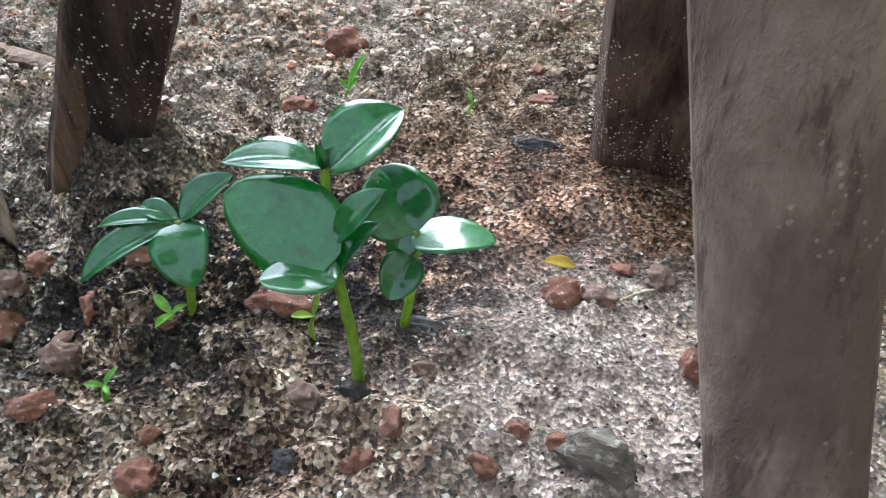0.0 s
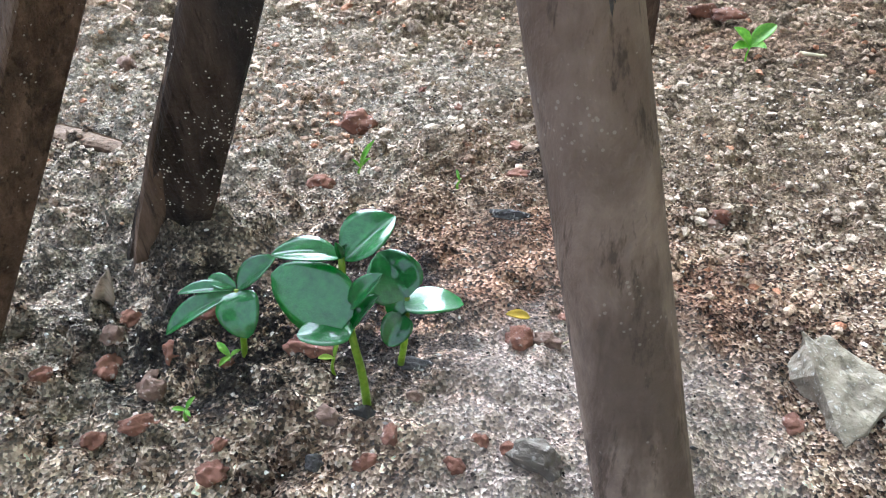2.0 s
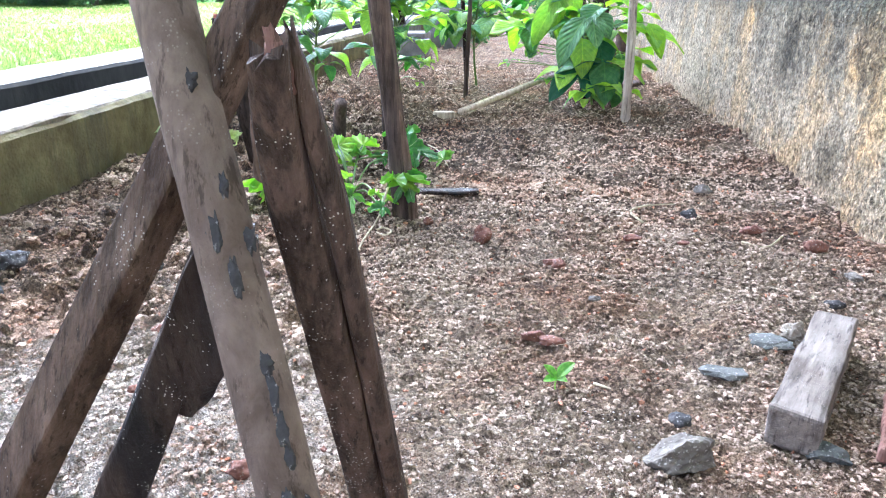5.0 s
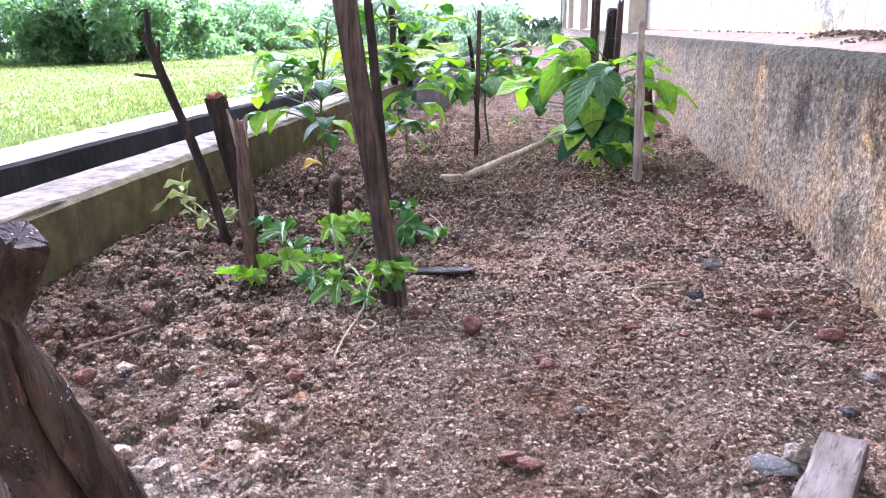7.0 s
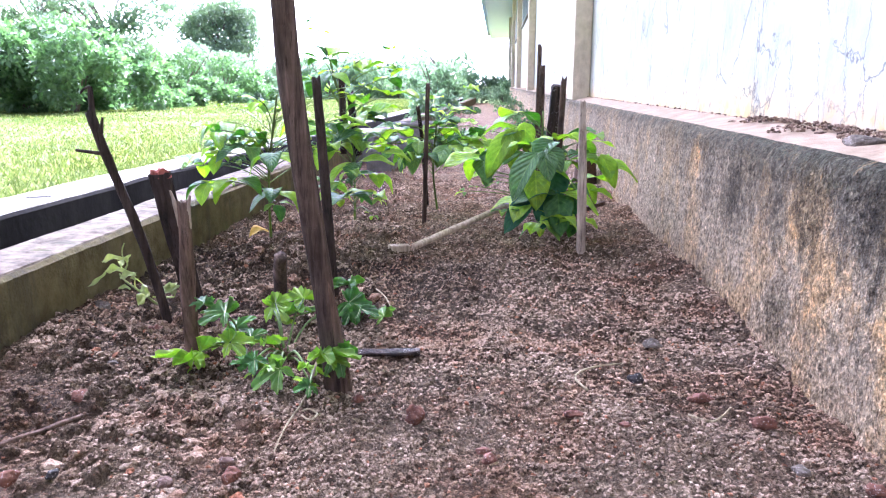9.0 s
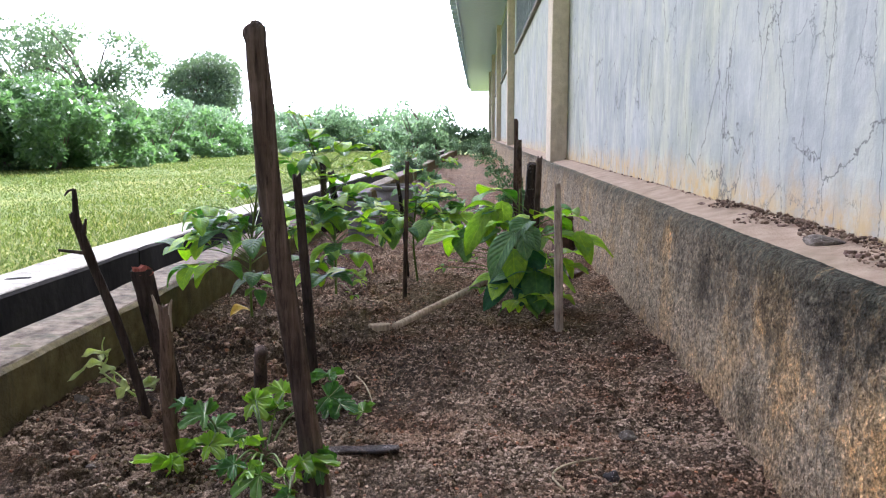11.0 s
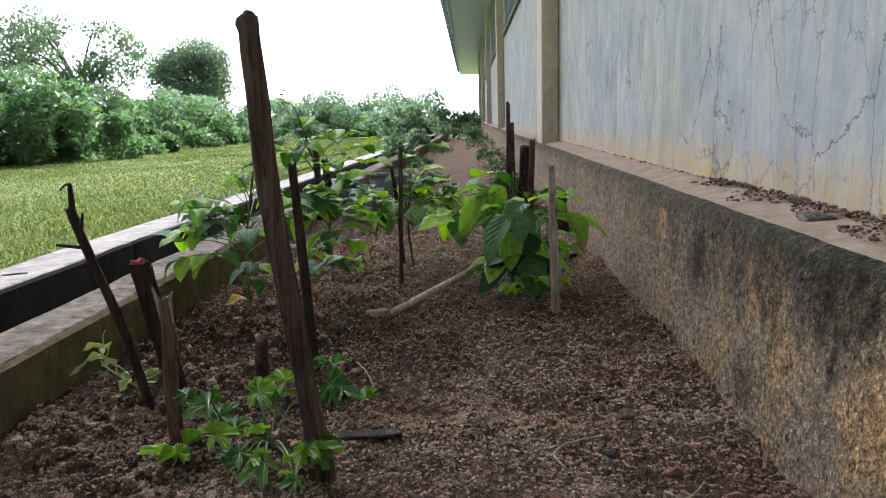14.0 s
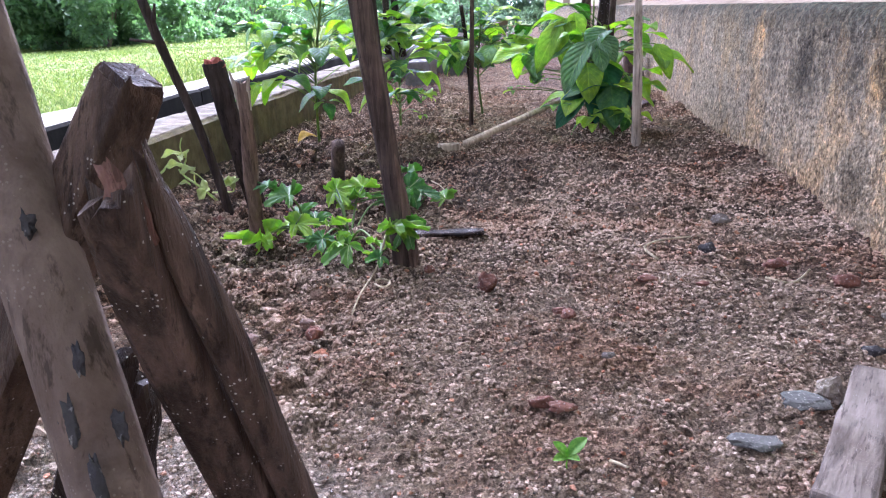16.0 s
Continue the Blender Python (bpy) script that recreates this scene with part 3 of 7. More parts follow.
def wall_material():
    k = Nodes("faded_wall_paint", 0.9, 0.2)
    z = k.axis(2)
    c = k.ramp(k.noise(5, 7, rough=0.7), [(0.32, (0.315, 0.343, 0.335)), (0.68, (0.52, 0.54, 0.51))])
    c = k.mix(k.math("MULTIPLY", k.step(k.noise(6, 6, k.stretch(1, 1.8, 0.6)), 0.50, 0.64), 0.5), c, (0.58, 0.60, 0.47))
    run = k.noise(13, 7, k.stretch(1, 2.0, 0.34), 0.75)
    c = k.mix(k.math("MULTIPLY", k.step(run, 0.5, 0.66), 0.5), c, (0.31, 0.34, 0.335))
    fibre = k.noise(80, 6, k.stretch(1, 1.8, 0.16), 0.78)
    c = k.mix(k.math("MULTIPLY", k.step(fibre, 0.54, 0.66), 0.42), c, (0.30, 0.33, 0.33))
    c = k.mix(k.math("MULTIPLY", k.step(run, 0.44, 0.30), 0.35), c, (0.76, 0.76, 0.70))
    # splashed earth above the ledge
    low = k.step(k.math("ADD", z, k.math("MULTIPLY", k.noise(14, 5), 0.16)), 0.445, 0.352)
    low = k.math("MULTIPLY", low, k.ramp(k.noise(30, 6, rough=0.7), [(0.38, (0.35, 0.35, 0.35)), (0.55, (1, 1, 1))]))
    c = k.mix(k.math("MULTIPLY", low, 0.85), c, (0.56, 0.38, 0.16))
    # thin dark drip lines and flakes
    drip = k.math("MULTIPLY", k.step(k.noise(70, 5, k.stretch(1, 2.0, 0.10), 0.75), 0.62, 0.66), k.step(k.noise(6, 4), 0.42, 0.55))
    c = k.mix(k.math("MULTIPLY", drip, 0.7), c, (0.16, 0.16, 0.15))
    # branching cracks and flaked patches
    warp = k.t.nodes.new("ShaderNodeVectorMath")
    warp.operation = "ADD"
    wob = k.t.nodes.new("ShaderNodeTexNoise")
    wob.inputs["Scale"].default_value, wob.inputs["Detail"].default_value, wob.inputs["Roughness"].default_value = 16.0, 8.0, 0.75
    k.link(k.co, wob.inputs["Vector"])
    shrink = k.t.nodes.new("ShaderNodeVectorMath")
    shrink.operation = "SCALE"
    shrink.inputs[3].default_value = 0.06
    k.link(wob.outputs["Color"], shrink.inputs[0])
    k.link(k.stretch(1, 1.5, 0.6), warp.inputs[0])
    k.link(shrink.outputs[0], warp.inputs[1])
    line = k.step(k.cells(5.0, "Distance", "DISTANCE_TO_EDGE", warp.outputs[0]), 0.009, 0.003)
    line = k.math("MULTIPLY", line, k.step(k.noise(4.5, 6), 0.45, 0.52))
    c = k.mix(k.math("MULTIPLY", line, 0.85), c, (0.12, 0.12, 0.115))
    fine = k.step(k.cells(10.0, "Distance", "DISTANCE_TO_EDGE", warp.outputs[0]), 0.012, 0.004)
    fine = k.math("MULTIPLY", fine, k.step(k.noise(7, 6, k.stretch(1, 1.6, 0.7)), 0.48, 0.55))
    c = k.mix(k.math("MULTIPLY", fine, 0.7), c, (0.13, 0.135, 0.13))
    c = k.mix(k.math("MULTIPLY", k.step(k.noise(2.2, 6, rough=0.65), 0.46, 0.62), 0.45), c, k.mix(1.0, c, (1.05, 1.03, 0.80), "MULTIPLY"))
    flake = k.math("MULTIPLY", k.step(k.noise(60, 5, k.stretch(1, 1.6, 0.4), 0.7), 0.62, 0.66), k.step(k.noise(5, 4, k.stretch(1, 2.2, 0.5)), 0.52, 0.62))
    c = k.mix(k.math("MULTIPLY", flake, 0.7), c, (0.72, 0.66, 0.52))
    k.colour(c).bump(k.noise(45, 5), 0.0025, 0.5)
    return k.m


def grass_material(name, stops):
    k = Nodes(name, 0.6, 0.3)
    c = k.ramp(k.island(), stops)
    c = k.mix(k.step(k.noise(0.9, 4), 0.35, 0.65), c, k.mix(1.0, c, (1.1, 1.05, 0.75), "MULTIPLY"))
    k.colour(c).let_light(0.4, c)
    return k.m


def lawn_material():
    k = Nodes("lawn_ground", 0.95, 0.1)
    c = k.ramp(k.noise(26, 6), [(0.3, (0.04, 0.065, 0.018)), (0.55, (0.11, 0.155, 0.04)), (0.75, (0.19, 0.22, 0.07))])
    c = k.mix(k.step(k.noise(1.3, 5), 0.42, 0.66), c, (0.19, 0.20, 0.06))
    k.colour(c).bump(k.noise(60, 5), 0.02, 1.0)
    return k.m


SOIL = soil_material()
GRAINS = grain_material("sand_grains", [(0.0, (0.02, 0.018, 0.018)), (0.3, (0.075, 0.052, 0.042)), (0.5, (0.22, 0.155, 0.12)), (0.75, (0.46, 0.37, 0.30)), (0.93, (0.66, 0.58, 0.50)), (1.0, (0.85, 0.82, 0.77))])
CRUMBS = crumb_material()
SPILT = grain_material("spilt_earth", [(0.0, (0.06, 0.04, 0.03)), (0.5, (0.20, 0.135, 0.095)), (1.0, (0.38, 0.28, 0.21))])
RED_STONE = stone_material("red_laterite", (0.10, 0.045, 0.032), (0.28, 0.13, 0.085))
SAND_STONE = stone_material("sandy_stone", (0.13, 0.103, 0.075), (0.34, 0.285, 0.215), grain=420)
BROWN_STONE = stone_material("brown_pebble", (0.10, 0.06, 0.045), (0.26, 0.17, 0.13))
GREY_STONE = stone_material("grey_stone", (0.10, 0.083, 0.067), (0.22, 0.187, 0.153))
SLATE = stone_material("blue_grey_slate", (0.085, 0.083, 0.074), (0.185, 0.18, 0.16))
DARK_STONE = stone_material("dark_cinder", (0.03, 0.028, 0.028), (0.09, 0.08, 0.075))
WOOD_BATTEN = wood_material("grey_batten", (0.048, 0.030, 0.021), (0.22, 0.148, 0.105), speck=0.4, burnt=0.25, rough=0.7)
WOOD_CHAR = wood_material("charred_wood", (0.019, 0.014, 0.012), (0.092, 0.064, 0.050), speck=0.8, burnt=0.8, rough=0.6)
WOOD_BARK = wood_material("smooth_bark", (0.12, 0.084, 0.064), (0.275, 0.205, 0.162), along=(1, 1, 0.6), scale=75, speck=0.12)
WOOD_DARK = wood_material("dark_split_wood", (0.032, 0.021, 0.016), (0.165, 0.108, 0.08), speck=0.6, burnt=0.45, rough=0.65)
WOOD_STAKE = wood_material("grey_brown_stake", (0.045, 0.031, 0.024), (0.20, 0.14, 0.108), scale=120, speck=0.1, burnt=0.45)
WOOD_BLACK = wood_material("blackened_stake", (0.018, 0.014, 0.012), (0.085, 0.062, 0.049), scale=110, speck=0.0, burnt=0.4)
WOOD_RAW = wood_material("raw_red_wood", (0.26, 0.062, 0.045), (0.48, 0.17, 0.125), scale=160, speck=0.0)
WOOD_TAN = wood_material("tan_split_wood", (0.07, 0.044, 0.031), (0.25, 0.17, 0.12), scale=120, speck=0.1, burnt=0.2)
WOOD_PALE = wood_material("bleached_wood", (0.31, 0.245, 0.185), (0.60, 0.50, 0.395), scale=120, speck=0.0)
WOOD_STRAW = wood_material("straw_coloured_wood", (0.44, 0.34, 0.235), (0.74, 0.61, 0.45), scale=120, speck=0.0)
WOOD_DUSTY = wood_material("dusty_grey_block", (0.14, 0.112, 0.09), (0.30, 0.25, 0.21), along=(1, 0.12, 1), scale=120, speck=0.2)
WOOD_RED = wood_material("reddish_split_wood", (0.13, 0.06, 0.045), (0.32, 0.18, 0.14), scale=120, speck=0.1)
SEEDLING_LEAF = leaf_material("seedling_leaf", (0.008, 0.105, 0.015), (0.022, 0.185, 0.028), (1.3, 2.0, 0.6), rough=0.34, seep=0.32, vein=500, gloss=0.4, wax=0.9)
SEEDLING_STEM = leaf_material("seedling_stem", (0.16, 0.26, 0.02), (0.32, 0.40, 0.05), (1.2, 1.4, 0.4), rough=0.4, vein=600)
SPROUT_LEAF = leaf_material("sprout_leaf", (0.12, 0.30, 0.03), (0.28, 0.48, 0.07), (1.2, 1.5, 0.4), vein=500)
BEAN_LEAF = leaf_material("bean_leaf", (0.075, 0.20, 0.065), (0.16, 0.33, 0.11), (1.9, 1.9, 0.5), rough=0.4, seep=0.55, vein=110, gloss=0.6, lime=(0.42, 0.56, 0.07), veins=0.6)
BEAN_PALE = leaf_material("veined_bean_leaf", (0.15, 0.30, 0.13), (0.27, 0.44, 0.21), (1.5, 1.6, 0.6), rough=0.45, seep=0.35, vein=110, gloss=0.5, veins=0.9)
# low bean leaves: a darker copy, shade inside the plant put into colour
BEAN_SHADED = leaf_material("shaded_bean_leaf", (0.03, 0.135, 0.07), (0.06, 0.20, 0.10), (1.4, 1.7, 0.7), rough=0.4, seep=0.35, vein=110, gloss=0.5, veins=0.5)
# yellow-green of leaves with the light behind them, put into the colour
BEAN_LIME = leaf_material("backlit_bean_leaf", (0.24, 0.40, 0.05), (0.42, 0.56, 0.08), (1.8, 1.8, 0.5), rough=0.4, seep=0.55, vein=110, gloss=0.5, veins=0.5)
BEAN_STEM = leaf_material("bean_stem", (0.09, 0.16, 0.03), (0.18, 0.24, 0.06), (1.2, 1.3, 0.5), rough=0.5, vein=90)
SQUASH_LEAF = leaf_material("squash_leaf", (0.06, 0.17, 0.05), (0.14, 0.30, 0.09), (1.8, 1.9, 0.5), rough=0.4, seep=0.5, vein=120, lime=(0.33, 0.46, 0.06))
PALE_LEAF = leaf_material("wilted_pale_leaf", (0.36, 0.42, 0.16), (0.58, 0.62, 0.32), (1.2, 1.3, 0.6), vein=150)
YELLOW_LEAF = leaf_material("yellowed_leaf", (0.42, 0.27, 0.03), (0.62, 0.44, 0.06), (1.1, 1.0, 0.5), vein=200)
DRY_STEM = wood_material("dry_tendril", (0.40, 0.33, 0.20), (0.62, 0.54, 0.36), scale=150, speck=0)
SHRUB_LEAF = leaf_material("shrub_foliage", (0.055, 0.118, 0.06), (0.12, 0.205, 0.10), (1.6, 1.8, 1.0), rough=0.45, seep=0.4, vein=4, by_object=False)
# hedge and tree leaves paler and bluer: distance haze mixed into their colour
HEDGE_LEAF = leaf_material("hazed_hedge_foliage", (0.085, 0.15, 0.105), (0.17, 0.25, 0.17), (1.6, 1.7, 1.2), rough=0.5, seep=0.5, vein=4, by_object=False)
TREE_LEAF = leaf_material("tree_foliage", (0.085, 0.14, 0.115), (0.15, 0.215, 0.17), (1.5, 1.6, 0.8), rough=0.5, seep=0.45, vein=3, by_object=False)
BARK = wood_material("tree_bark", (0.09, 0.075, 0.06), (0.22, 0.19, 0.16), scale=30, speck=0)
GRASS = grass_material("grass_blades", [(0.0, (0.055, 0.095, 0.018)), (0.5, (0.10, 0.155, 0.032)), (0.85, (0.15, 0.205, 0.05)), (1.0, (0.26, 0.27, 0.10))])
LAWN = lawn_material()
PLINTH = plinth_material()
WALL = wall_material()
PILASTER = concrete_material("tan_pilaster_paint", (0.58, 0.49, 0.36), (0.72, 0.63, 0.49), streak=0.25, mould=0.1)
LEDGE = concrete_material("ledge_cement", (0.30, 0.215, 0.15), (0.47, 0.36, 0.26), streak=0.15, mould=0.25)
KERB = concrete_material("mossy_kerb", (0.088, 0.070, 0.032), (0.21, 0.172, 0.085), streak=0.5, mould=0.7)
KERB_TOP = concrete_material("pale_kerb_top", (0.15, 0.14, 0.122), (0.27, 0.255, 0.23), streak=0.45, mould=0.2)
KERB_DIRTY = concrete_material("dirty_kerb_top", (0.07, 0.053, 0.034), (0.32, 0.26, 0.19), streak=0.55, mould=0.55, scale=14)
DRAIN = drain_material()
TIN = concrete_material("rusty_tin", (0.055, 0.032, 0.022), (0.14, 0.085, 0.055), streak=0.4, mould=0.0, scale=24)
IRON = concrete_material("painted_bars", (0.34, 0.40, 0.46), (0.48, 0.54, 0.60), streak=0.2, mould=0.0)
ROOF = concrete_material("roof_sheet", (0.14, 0.15, 0.16), (0.26, 0.27, 0.28), streak=0.3, mould=0.0)
SOFFIT = concrete_material("blue_grey_soffit", (0.38, 0.47, 0.66), (0.46, 0.55, 0.74), streak=0.2, mould=0.05)
SOFFIT.node_tree.nodes["Principled BSDF"].inputs["Roughness"].default_value = 0.4
SOFFIT.node_tree.nodes["Principled BSDF"].inputs["Specular IOR Level"].default_value = 0.6
TOOTH = concrete_material("eave_battens", (0.30, 0.36, 0.42), (0.42, 0.48, 0.54), streak=0.2, mould=0.0)
ROOM = concrete_material("dim_room_plaster", (0.20, 0.20, 0.19), (0.32, 0.31, 0.29), streak=0.2, mould=0.0)

# ---- ground, bed and drain ----
KERB_X, KERB_TOP_Z = -0.40, 0.10
PLINTH_X, WALL_X, LEDGE_Z = 0.59, 0.70, 0.262


def domes(x, y, size, seed, lo=0.35, hi=0.75, bare=0.0):
    """Heights of rounded lumps strewn over a grid of that cell size; bare is the share of empty cells."""
    u, v = np.asarray(x, float) / size, np.asarray(y, float) / size
    i, j = np.floor(u).astype(np.int64), np.floor(v).astype(np.int64)
    top = np.zeros(u.shape)
    for a in (-1, 0, 1):
        for b in (-1, 0, 1):
            ci, cj = i + a, j + b
            r = lo + (hi - lo) * hashed(ci, cj, 3, seed)
            du, dv = u - ci - hashed(ci, cj, 1, seed), v - cj - hashed(ci, cj, 2, seed)
            turn = hashed(ci, cj, 5, seed) * 3.14
            du, dv = du * np.cos(turn) + dv * np.sin(turn), (dv * np.cos(turn) - du * np.sin(turn)) * (1.0 + 0.7 * hashed(ci, cj, 6, seed))
            cap = r * np.sqrt(np.clip(1 - (du * du + dv * dv) / (r * r), 0, None)) * (0.5 + 0.7 * hashed(ci, cj, 7, seed))
            top = np.maximum(top, np.where(hashed(ci, cj, 4, seed) < bare, 0.0, cap))
    return top * size


def soil_base(x, y):
    """The bed's broad shape."""
    h = 0.020 * np.exp(-((y - 0.12) / 0.20) ** 2) * (1 - 0.25 * np.tanh((x - 0.1) / 0.15))
    h = h + 0.012 * np.exp(-(PLINTH_X - x) / 0.05) * np.clip((y - 0.6) / 0.5, 0, 1)
    h = h + 0.012 * np.exp(-(x - KERB_X) / 0.08)
    h = h - 0.012 * np.clip(y - 2.2, 0, 40)
    h = h + 0.012 * (flat_noise(x, y, 7, 3) - 0.5) * np.clip((y - 0.2) / 0.4, 0, 1)
    for px, py, r, d in ((0.453, 0.735, 0.05, 0.016), (0.02, 0.56, 0.06, 0.014), (-0.08, 0.60, 0.07, 0.010), (0.024, 0.132, 0.016, -0.016), (-0.006, 0.120, 0.010, 0.004), (0.078, 0.178, 0.012, -0.006), (0.30, 0.62, 0.09, 0.006)):
        h = h - d * np.exp(-((x - px) ** 2 + (y - py) ** 2) / r ** 2)
    return h


def soil_height(x, y):
    x, y = np.asarray(x, float), np.asarray(y, float)
    far = np.clip((y - 0.16) / 0.22, 0.0, 1.0)
    near = 1 - far
    left = np.clip((0.08 - x) / 0.2, 0, 1)
    h = soil_base(x, y)
    # crumb-built crust of the bed, coarser and cloddier towards the kerb
    wx, wy = x + 0.003 * (flat_noise(x, y, 110, 61) - 0.5), y + 0.003 * (flat_noise(x, y, 110, 62) - 0.5)
    clods = domes(wx, wy, 0.021, 71, 0.22, 0.62, 0.55) * np.clip((x - KERB_X) / 0.03, 0, 1) * np.clip(0.15 + 1.1 * left + 0.5 * (flat_noise(x, y, 14, 63) - 0.45), 0, 1)
    crust = 0.55 * domes(wx, wy, 0.0105, 72, 0.32, 0.72, 0.2)
    beyond = np.clip((y - 0.55) / 0.6, 0, 1)
    h = h + far * (1.25 * clods + crust - 0.003) + beyond * 1.0 * domes(wx, wy, 0.0140, 77, 0.25, 0.62, 0.35)
    h = h + far * (0.014 * (flat_noise(x, y, 19, 24) - 0.5) + 0.014 * (flat_noise(x, y, 8, 27) - 0.5))
    # sand and small crumbs round the seedlings
    rugged = near * np.clip(0.25 + 1.2 * (1 - np.clip((x + 0.02) / 0.12, 0, 1)) + 0.7 * np.clip((y - 0.15) / 0.08, 0, 1), 0, 1)
    h = h + rugged * (0.006 * (flat_noise(x, y, 75, 21) - 0.5) + 1.5 * domes(wx, wy, 0.0070, 74, 0.25, 0.62, 0.35) + 0.8 * domes(wx, wy, 0.0042, 75, 0.3, 0.7, 0.25) - 0.002)
    h = h + near * (0.0045 * (flat_noise(x, y, 90, 8) - 0.5) + 0.0020 * (flat_noise(x, y, 210, 6) - 0.5) + 0.5 * domes(wx, wy, 0.0034, 76, 0.3, 0.7, 0.4))
    return h


def lines(stops):
    out = []
    for a, b, step in stops:
        n = max(1, round((b - a) / step))
        out += [a + (b - a) * i / n for i in range(n)]
    return np.array(out + [stops[-1][1]])


gx = lines([(-0.402, -0.1, 0.0028), (-0.1, 0.30, 0.0016), (0.30, 0.62, 0.0028)])
gy = lines([(-2.5, -0.2, 0.1), (-0.2, 0.03, 0.01), (0.03, 0.30, 0.0014), (0.30, 0.85, 0.0026), (0.85, 1.5, 0.004), (1.5, 2.6, 0.008), (2.6, 6.0, 0.03), (6.0, 24.0, 0.25)])
X, Y = np.meshgrid(gx, gy)
Z = soil_height(X, Y)
idx = np.arange(X.size).reshape(X.shape)
quads = np.stack([idx[:-1, :-1], idx[:-1, 1:], idx[1:, 1:], idx[1:, :-1]], -1).reshape(-1, 4)
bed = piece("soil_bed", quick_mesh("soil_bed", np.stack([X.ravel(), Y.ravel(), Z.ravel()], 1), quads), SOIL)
tagged(bed, "crumbly grey-brown sandy soil of the garden bed", "soil", kind="structure")


def soil_z(x, y):
    return float(soil_height(np.array([x], float), np.array([y], float))[0])


# the wide ground: lawn to the horizon, sunk beneath bed, drain and house
lx = lines([(-900, -60, 120), (-60, -8, 4), (-8, -0.86, 0.25), (-0.86, -0.84, 0.02), (-0.84, 12, 2), (12, 900, 148)])
ly = lines([(-900, -40, 120), (-40, -2, 4), (-2, 26, 0.35), (26, 80, 9), (80, 900, 150)])
X, Y = np.meshgrid(lx, ly)
Z = np.where(X < -0.855, 0.055 + 0.05 * (flat_noise(X, Y, 0.7, 4) - 0.5) * np.clip((-0.9 - X) / 2, 0, 1), -0.45)
Z = Z - 0.006 * np.clip(Y - 2, 0, 30)
idx = np.arange(X.size).reshape(X.shape)
quads = np.stack([idx[:-1, :-1], idx[:-1, 1:], idx[1:, 1:], idx[1:, :-1]], -1).reshape(-1, 4)
ground = piece("ground", quick_mesh("ground", np.stack([X.ravel(), Y.ravel(), Z.ravel()], 1), quads), LAWN)
tagged(ground, "short sunlit grass lawn reaching to the bushes", "lawn", kind="structure")


def lawn_z(x, y):
    z = 0.055 + 0.05 * (flat_noise(np.array([x]), np.array([y]), 0.7, 4)[0] - 0.5) * min(max((-0.9 - x) / 2, 0), 1)
    return z - 0.006 * min(max(y - 2, 0), 30)


def slab(name, x0, x1, y0, y1, z0, z1, material, step=0.06, rough=0.004, edge=0.006, seed=1, slope=0.0):
    """A cast concrete strip along y with a worn top edge."""
    n = max(2, round((y1 - y0) / step))
    prof = [(x0, z0), (x0, z1 - edge), (x0 + edge, z1), ((x0 + x1) / 2, z1 + edge * 0.2), (x1 - edge, z1), (x1, z1 - edge), (x1, z0)]
    verts, faces = [], []
    for i in range(n + 1):
        y = y0 + (y1 - y0) * i / n
        for j, (x, z) in enumerate(prof):
            q = Vector((x * 9, y * 9, z * 9 + seed * 5))
            g = noise.noise(q) * rough + noise.noise(q * 4) * rough * 0.5
            verts.append((x + g * (0.8 if j in (0, 1, 5, 6) else 0.3), y, z + (g if 0 < j < 6 else 0) - slope * max(y - 2, 0)))
    m = len(prof)
    for i in range(n):
        for j in range(m - 1):
            a = i * m + j
            faces.append((a, a + 1, a + 1 + m, a + m))
    faces.append(tuple(range(m - 1, -1, -1)))
    faces.append(tuple(range(n * m, n * m + m)))
    return mesh_of(name, verts, faces, smooth=False)


near_kerb = tagged(base_of("drain_kerb", (-0.45, 1, 0)), "mossy cast concrete kerb beside the garden bed", "kerb", kind="structure")
joints = [-2.5, -0.6, 0.35, 1.33, 2.35, 3.6, 5.2, 7.4, 11.0, 16.0, 22.0]
for a, b in zip(joints[:-1], joints[1:]):
    under(piece("kerb_length", slab("kerb_length", -0.505, KERB_X, a + 0.003, b - 0.003, -0.3, KERB_TOP_Z, KERB, seed=a, slope=0.008), KERB), near_kerb)
    under(piece("kerb_cap", slab("kerb_cap", -0.502, KERB_X - 0.006, a + 0.004, b - 0.004, KERB_TOP_Z - 0.006, KERB_TOP_Z + 0.004, KERB_DIRTY, seed=a + 1, slope=0.008, edge=0.003, rough=0.003), KERB_DIRTY), near_kerb)
far_kerb = tagged(base_of("lawn_kerb", (-0.8, 1, 0)), "pale concrete kerb between drain and lawn", "kerb", kind="structure")
for a, b in zip([-2.5, 0.1, 1.9, 4.0, 6.8, 11.0], [0.1, 1.9, 4.0, 6.8, 11.0, 22.0]):
    # body near black for the shaded drain side; only the cap is pale
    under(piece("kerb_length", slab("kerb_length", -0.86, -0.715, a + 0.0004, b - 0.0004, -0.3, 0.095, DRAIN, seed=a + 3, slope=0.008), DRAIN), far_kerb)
    under(piece("kerb_cap", slab("kerb_cap", -0.857, -0.722, a + 0.0006, b - 0.0006, 0.088, 0.099, KERB_TOP, seed=a + 4, slope=0.008, edge=0.003, rough=0.003), KERB_TOP), far_kerb)
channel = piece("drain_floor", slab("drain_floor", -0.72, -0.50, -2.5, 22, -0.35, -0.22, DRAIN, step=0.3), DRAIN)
tagged(channel, "concrete floor of the open drain, its shade painted near black", "drain", kind="structure")

# ---- the house ----
HOUSE_Y0, HOUSE_Y1, WALL_TOP = -3.0, 31.0, 2.75
SILL_Z, HEAD_Z = 1.37, 2.45


